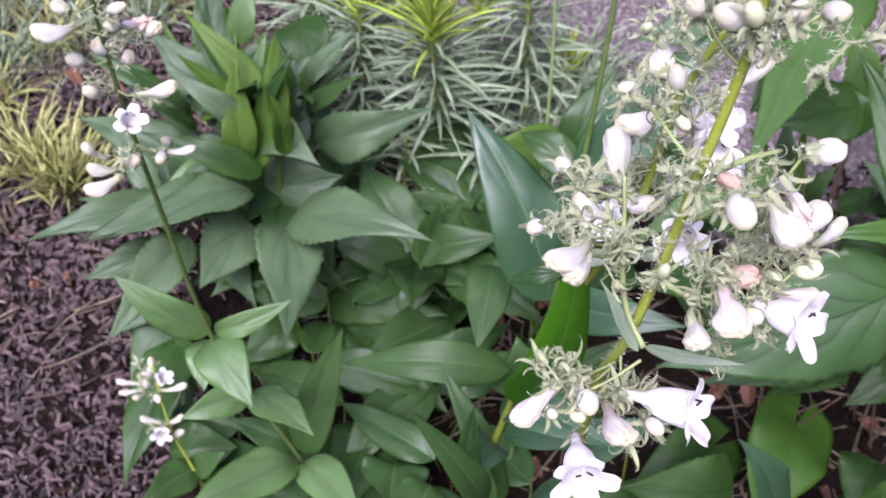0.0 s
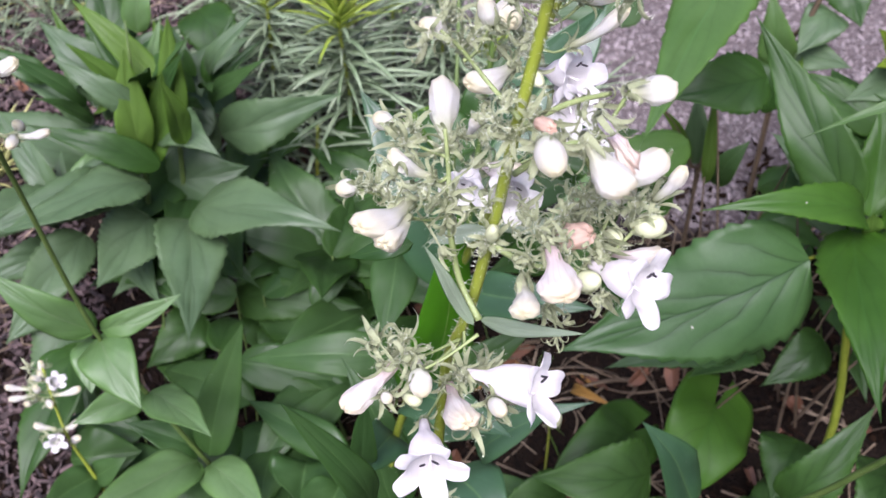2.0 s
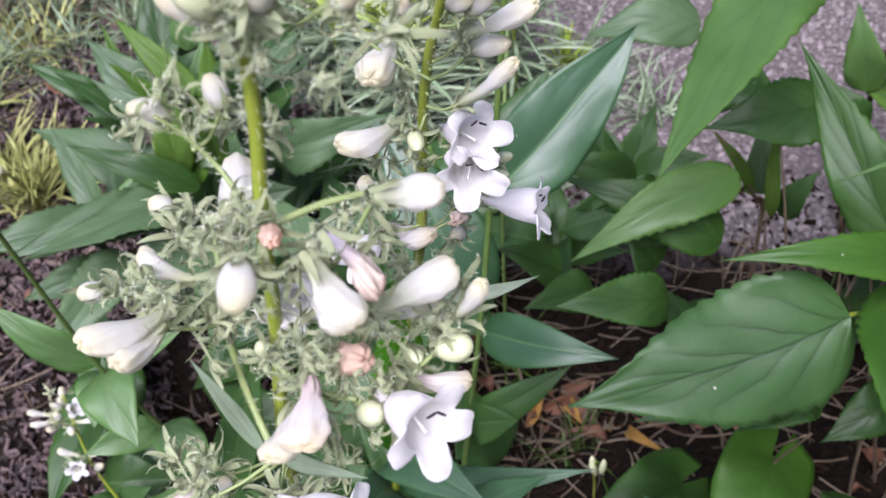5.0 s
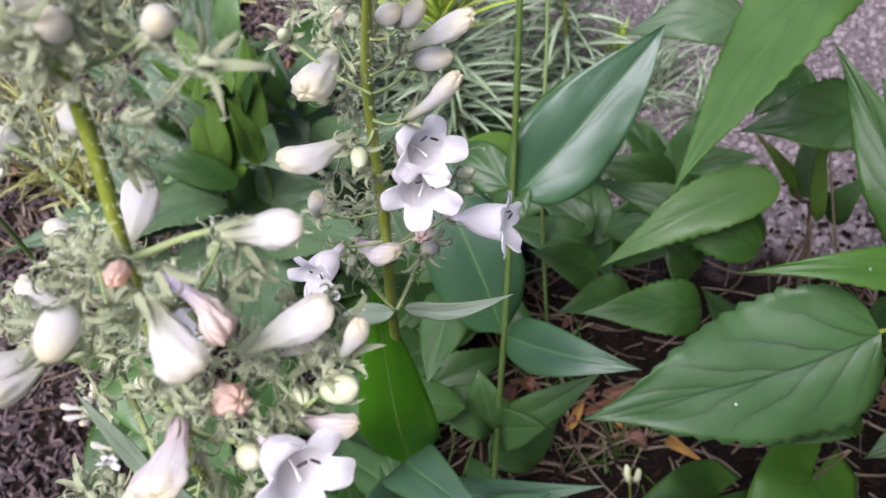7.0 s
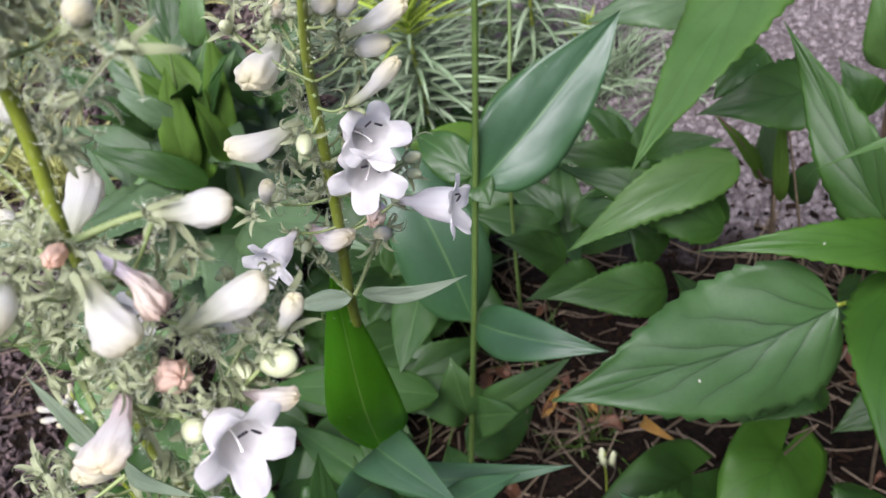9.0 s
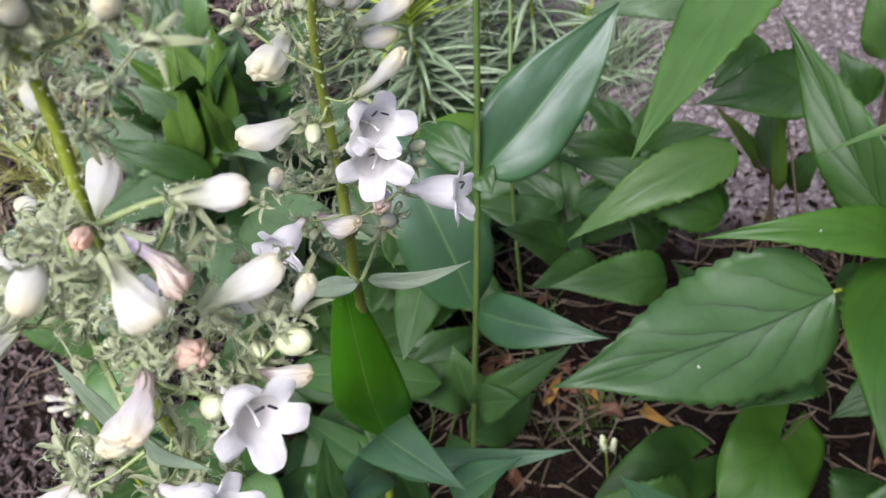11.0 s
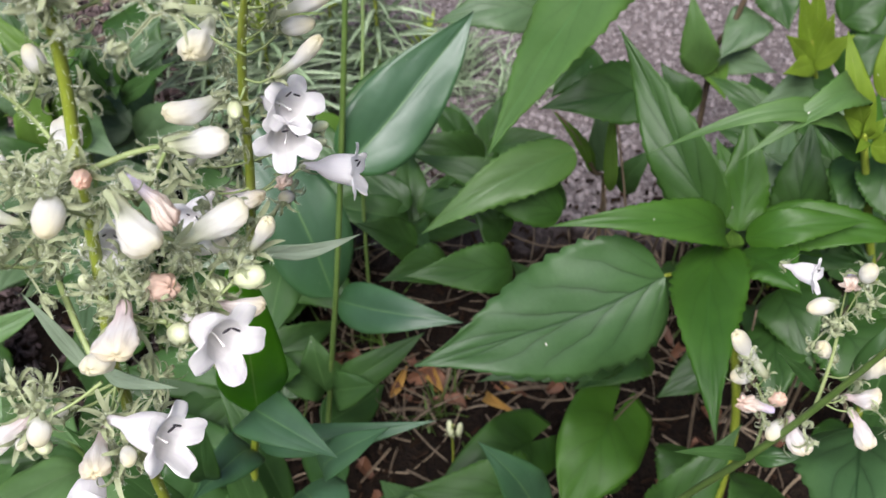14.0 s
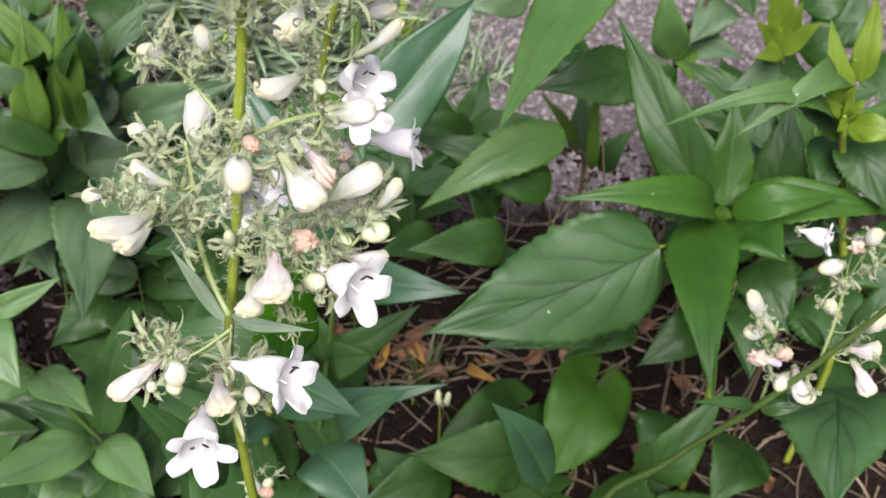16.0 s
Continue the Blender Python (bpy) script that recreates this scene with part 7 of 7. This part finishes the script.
flower(penstemon_right, "spent", (0.3532, 0.3786, 0.5688), (0.3573, 0.3584, 0.5613), 0.0098, (0.3476, 0.3684, 0.5645), 0.8)
flower(penstemon_right, "slim", (0.3649, 0.3752, 0.6128), (0.3518, 0.3680, 0.6316), 0.0086, (0.3592, 0.3689, 0.6139), 0.8)
flower(penstemon_right, "closed", (0.3711, 0.3661, 0.6116), (0.3763, 0.3558, 0.6331), 0.0112, (0.3587, 0.3679, 0.6103), 0.8)
flower(penstemon_right, "spent", (0.3664, 0.3593, 0.6041), (0.3787, 0.3514, 0.6133), 0.0086, (0.3574, 0.3576, 0.6034), 0.8)
flower(penstemon_right, "spent", (0.3684, 0.3540, 0.6012), (0.3738, 0.3358, 0.5959), 0.0097, (0.3572, 0.3578, 0.6018), 0.8)
flower(penstemon_right, "cream", (0.3639, 0.3732, 0.6673), (0.3636, 0.3698, 0.6786), 0.0081, (0.3615, 0.3764, 0.6343), 0.8)
flower(penstemon_right, "wilt", (0.3615, 0.3824, 0.6626), (0.3595, 0.3705, 0.6643), 0.0071, (0.3615, 0.3764, 0.6354), 0.8)
tangle(penstemon_right, (0.3585, 0.3745, 0.6389), 0.0148, 1)
tangle(penstemon_right, (0.3646, 0.3820, 0.6473), 0.0148, 1)
tangle(penstemon_right, (0.3389, 0.3811, 0.5715), 0.0162, 1)
tangle(penstemon_right, (0.3482, 0.3725, 0.5620), 0.0162, 1)
tangle(penstemon_right, (0.3715, 0.3579, 0.6055), 0.0152, 1)
tangle(penstemon_right, (0.3290, 0.3850, 0.5908), 0.0159, 1)
tangle(penstemon_right, (0.3774, 0.3499, 0.5966), 0.0152, 1)
tangle(penstemon_right, (0.3687, 0.3785, 0.6583), 0.0146, 1)

penstemon_low = thing("flowering_perennial", (0.060, 0.411, -0.030), "low flowering stem with few small buds", "plant", "flowering perennials")
rod("stem", penstemon_low, [(0.061, 0.417, -0.050), (0.061, 0.417, 0.327), (0.060, 0.373, 0.458), (0.058, 0.349, 0.521)], [0.0018, 0.0018, 0.0016, 0.0010], M_STEM)
flower(penstemon_low, "cream", (0.0579, 0.3484, 0.5203), (0.0544, 0.3433, 0.5296), 0.0084, (0.0579, 0.3497, 0.5204), 0.8)
flower(penstemon_low, "husk", (0.0608, 0.3473, 0.5190), (0.0656, 0.3410, 0.5269), 0.0066, (0.0580, 0.3500, 0.5189), 0.8)
flower(penstemon_low, "bud", (0.0624, 0.3493, 0.5213), (0.0663, 0.3454, 0.5318), 0.0054, (0.0579, 0.3495, 0.5201), 0.8)
tangle(penstemon_low, (0.0594, 0.3484, 0.5202), 0.0110, 1)

narrow_plant([(0.005, 1.188, -0.072), (-0.002, 1.213, 0.135), (-0.014, 1.226, 0.270), (-0.018, 1.235, 0.369)], "grey-green narrow-leaved perennial with lime tip", 1, 200, 0.130, 0.40, 0.40)
narrow_plant([(0.131, 1.367, -0.067), (0.125, 1.391, 0.109), (0.122, 1.397, 0.220), (0.123, 1.409, 0.294)], "grey-green narrow-leaved perennial with lime tip", 2, 150, 0.120, 0.30, 0.10)
narrow_plant([(-0.129, 1.367, -0.067), (-0.118, 1.365, 0.155), (-0.120, 1.375, 0.286)], "grey-green narrow-leaved perennial with lime tip", 3, 190, 0.125, 0.30, 0.10)
narrow_plant([(-0.059, 1.425, -0.078), (-0.072, 1.445, 0.124), (-0.076, 1.446, 0.274)], "grey-green narrow-leaved perennial with lime tip", 4, 170, 0.125, 0.30, 0.10)
narrow_plant([(0.052, 1.425, -0.078), (0.053, 1.451, 0.100), (0.054, 1.464, 0.265)], "grey-green narrow-leaved perennial with lime tip", 5, 170, 0.125, 0.30, 0.10)
narrow_plant([(-0.212, 1.540, -0.024), (-0.205, 1.541, 0.126), (-0.202, 1.549, 0.239)], "grey-green narrow-leaved perennial with lime tip", 6, 140, 0.120, 0.30, 0.10)
narrow_plant([(0.209, 1.449, -0.050), (0.194, 1.463, 0.040), (0.197, 1.468, 0.120)], "grey-green narrow-leaved perennial with lime tip", 7, 80, 0.070, 0.40, 0.10)
narrow_plant([(-0.051, 1.152, -0.007), (-0.053, 1.172, 0.090), (-0.048, 1.186, 0.165)], "grey-green narrow-leaved perennial with lime tip", 9, 50, 0.090, 0.00, 0.20)
narrow_plant([(0.060, 1.158, -0.001), (0.051, 1.172, 0.090), (0.046, 1.176, 0.154)], "grey-green narrow-leaved perennial with lime tip", 10, 50, 0.090, 0.00, 0.20)
grass_tuft("grass_tuft", (-0.552, 1.258, 0.005), "yellow-green grass tuft in bark mulch", 1, 110, 0.150, M_GRASS, 0.95, 0.0038)
grass_tuft("grass_tuft", (-0.611, 1.296, 0.011), "yellow-green grass tuft in bark mulch", 2, 80, 0.140, M_GRASS, 1.10, 0.0036)
grass_tuft("grass_tuft", (-0.728, 1.623, 0.057), "grey dry grass tuft on mulch", 3, 70, 0.120, M_STRAW, 1.30, 0.0026)
grass_tuft("grass_tuft", (-0.743, 1.614, 0.056), "grey-green dry grass on mulch", 13, 80, 0.140, M_LINEAR, 1.50, 0.0026)
grass_tuft("grass_tuft", (-0.646, 1.654, 0.059), "grey-green dry grass on mulch", 14, 70, 0.130, M_STRAW, 1.60, 0.0026)
grass_tuft("grass_tuft", (-0.649, 1.508, 0.044), "grey-green dry grass on mulch", 15, 60, 0.100, M_LINEAR, 1.70, 0.0026)
grass_tuft("grass_tuft", (-0.563, 1.714, 0.062), "grey dry grass tuft on mulch", 16, 70, 0.130, M_STRAW, 1.60, 0.0026)
grass_tuft("grass_tuft", (-0.635, 1.673, 0.060), "grey-green dry grass on mulch", 17, 70, 0.140, M_LINEAR, 1.50, 0.0026)
grass_tuft("grass_tuft", (-0.470, 1.673, 0.060), "yellow-green grass tuft in bark mulch", 4, 50, 0.100, M_GRASS, 1.20, 0.0026)
grass_tuft("grass_tuft", (-0.615, 1.178, -0.008), "grey dry grass tuft on mulch", 5, 60, 0.070, M_STRAW, 1.50, 0.0026)
grass_tuft("grass_tuft", (0.208, 1.488, 0.041), "grey narrow grass over gravel", 6, 70, 0.140, M_LINEAR, 1.60, 0.0026)
grass_tuft("grass_tuft", (0.319, 1.420, 0.032), "grey narrow grass over gravel", 7, 40, 0.120, M_LINEAR, 1.80, 0.0026)
grass_tuft("grass_tuft", (0.135, 0.842, -0.038), "dry grass below broad leaves", 9, 20, 0.130, M_STRAW, 1.40, 0.0026)
grass_tuft("grass_tuft", (0.204, 0.872, -0.038), "dry grass among dead stems", 10, 12, 0.100, M_STRAW, 1.40, 0.0026)
grass_tuft("grass_tuft", (0.345, 0.900, -0.037), "dry grass below broad leaves", 11, 16, 0.140, M_STRAW, 1.60, 0.0026)
grass_tuft("grass_tuft", (0.500, 1.012, -0.029), "dry stems below broad leaves", 12, 30, 0.200, M_STRAW, 0.70, 0.0026)
fallen_leaf((0.260, 0.918, -0.030), (0.292, 0.883, -0.026), 0.0145, 3, "curled yellow-orange dead leaf on dark soil", M_YELLOWED)
fallen_leaf((0.143, 0.920, -0.030), (0.163, 0.928, -0.024), 0.0173, 4, "curled yellow-orange dead leaf on dark soil", M_YELLOWED)
fallen_leaf((0.143, 0.891, -0.031), (0.189, 0.878, -0.026), 0.0289, 5, "reddish brown dead leaf on dark soil", M_LITTER)
fallen_leaf((0.281, 0.861, -0.032), (0.309, 0.826, -0.026), 0.0128, 6, "curled yellow-orange dead leaf on dark soil", M_YELLOWED)
grass_tuft("grass_tuft", (-0.708, 1.512, 0.045), "grey-green dry grass on mulch", 40, 80, 0.130, M_LINEAR, 1.70, 0.0026)
grass_tuft("grass_tuft", (-0.642, 1.577, 0.052), "grey-green dry grass on mulch", 41, 80, 0.130, M_GRASS, 1.50, 0.0026)
grass_tuft("grass_tuft", (-0.759, 1.715, 0.062), "grey-green dry grass on mulch", 42, 80, 0.130, M_LINEAR, 1.60, 0.0026)
grass_tuft("grass_tuft", (-0.572, 1.572, 0.052), "grey-green dry grass on mulch", 43, 80, 0.130, M_LINEAR, 1.80, 0.0026)
grass_tuft("grass_tuft", (-0.493, 1.641, 0.058), "grey-green dry grass on mulch", 44, 80, 0.130, M_LINEAR, 1.60, 0.0026)
grass_tuft("grass_tuft", (-0.702, 1.435, 0.034), "grey-green dry grass on mulch", 45, 80, 0.130, M_GRASS, 1.40, 0.0026)
grass_tuft("grass_tuft", (0.128, 1.368, 0.023), "grey narrow grass over gravel", 60, 60, 0.120, M_LINEAR, 1.90, 0.0018)
grass_tuft("grass_tuft", (0.193, 1.410, 0.030), "grey narrow grass over gravel", 61, 60, 0.120, M_LINEAR, 1.80, 0.0018)
grass_tuft("grass_tuft", (0.243, 1.465, 0.038), "grey narrow grass over gravel", 62, 60, 0.120, M_LINEAR, 1.90, 0.0018)
grass_tuft("grass_tuft", (0.160, 1.272, 0.007), "grey narrow grass over gravel", 63, 60, 0.120, M_LINEAR, 1.60, 0.0018)
grass_tuft("grass_tuft", (0.191, 0.858, -0.038), "green grass blades among dead stems", 80, 26, 0.100, M_GRASSY, 1.50, 0.0016)
grass_tuft("grass_tuft", (0.120, 0.963, -0.034), "green grass blades among dead stems", 81, 22, 0.110, M_GRASSY, 1.30, 0.0016)
grass_tuft("grass_tuft", (-0.097, 1.031, -0.027), "green grass blades in the leaf shade", 82, 30, 0.140, M_LINEAR, 1.20, 0.0022)
grass_tuft("grass_tuft", (-0.022, 1.108, -0.018), "green grass blades in the leaf shade", 83, 36, 0.160, M_LINEAR, 1.20, 0.0022)

pod_stem = thing("seed_stem", (0.204, 0.754, -0.030), "low stem with two yellow-green seed pods", "plant")
rod("stem", pod_stem, [(0.204, 0.755, -0.050), (0.204, 0.755, 0.045), (0.202, 0.748, 0.083), (0.203, 0.743, 0.107)], [0.0012, 0.0012, 0.0010, 0.0008], M_STEM)
flower(pod_stem, "bud", (0.2012, 0.7452, 0.0866), (0.1993, 0.7494, 0.1063), 0.0072, (0.2026, 0.7473, 0.0864), 0.8)
flower(pod_stem, "bud", (0.2090, 0.7451, 0.0866), (0.2113, 0.7471, 0.1038), 0.0066, (0.2026, 0.7473, 0.0856), 0.8)
fallen_leaf((0.165, 0.928, -0.030), (0.199, 0.888, -0.025), 0.0182, 7, "curled yellow-orange dead leaf on dark soil", M_YELLOWED)
fallen_leaf((0.268, 0.904, -0.031), (0.306, 0.880, -0.026), 0.0277, 8, "reddish brown dead leaf on dark soil", M_LITTER)
fallen_leaf((0.211, 0.881, -0.032), (0.243, 0.897, -0.025), 0.0150, 9, "curled yellow-orange dead leaf on dark soil", M_YELLOWED)
fallen_leaf((0.207, 0.905, -0.031), (0.242, 0.878, -0.026), 0.0171, 10, "curled yellow-orange dead leaf on dark soil", M_YELLOWED)
fallen_leaf((0.250, 0.910, -0.031), (0.281, 0.887, -0.026), 0.0214, 11, "reddish brown dead leaf on dark soil", M_LITTER)
fallen_leaf((0.287, 0.863, -0.032), (0.309, 0.843, -0.026), 0.0154, 12, "curled yellow-orange dead leaf on dark soil", M_YELLOWED)
fallen_leaf((0.244, 0.845, 0.030), (0.276, 0.778, 0.075), 0.0160, 13, "drooping yellow leaf above dark soil", M_YELLOWED)
for k, (x, y, turn, wide, mat) in enumerate(((0.155, 0.905, 0.4, 0.026, M_LITTER), (0.200, 0.885, 2.2, 0.022, M_LITTER), (0.135, 0.880, 1.1, 0.018, M_YELLOWED), (0.225, 0.860, 3.0, 0.024, M_LITTER), (0.185, 0.920, 5.0, 0.020, M_YELLOWED), (0.320, 0.880, 0.8, 0.022, M_LITTER))):
    fallen_leaf((x, y, -0.012), (x + 0.045 * math.cos(turn), y + 0.045 * math.sin(turn), -0.002), wide, 20 + k, "curled brown dead leaf among plant litter", mat)


def fallen_bell(at, turn):
    """A dropped white corolla lying on its side."""
    m = Matrix.Translation(at) @ Euler((1.35, 0.2, turn)).to_matrix().to_4x4() @ Matrix.Diagonal((0.022, 0.022, 0.020, 1))
    ob = part("fallen_flower", SHARED["spent"][1], None, None, place=m)
    tagged(ob, "dropped white flower lying on bark mulch", "fallen flower", "fallen flowers")


fallen_bell((-0.383, 0.868, -0.012), 0.7)
fallen_bell((-0.520, 1.020, -0.010), 2.1)
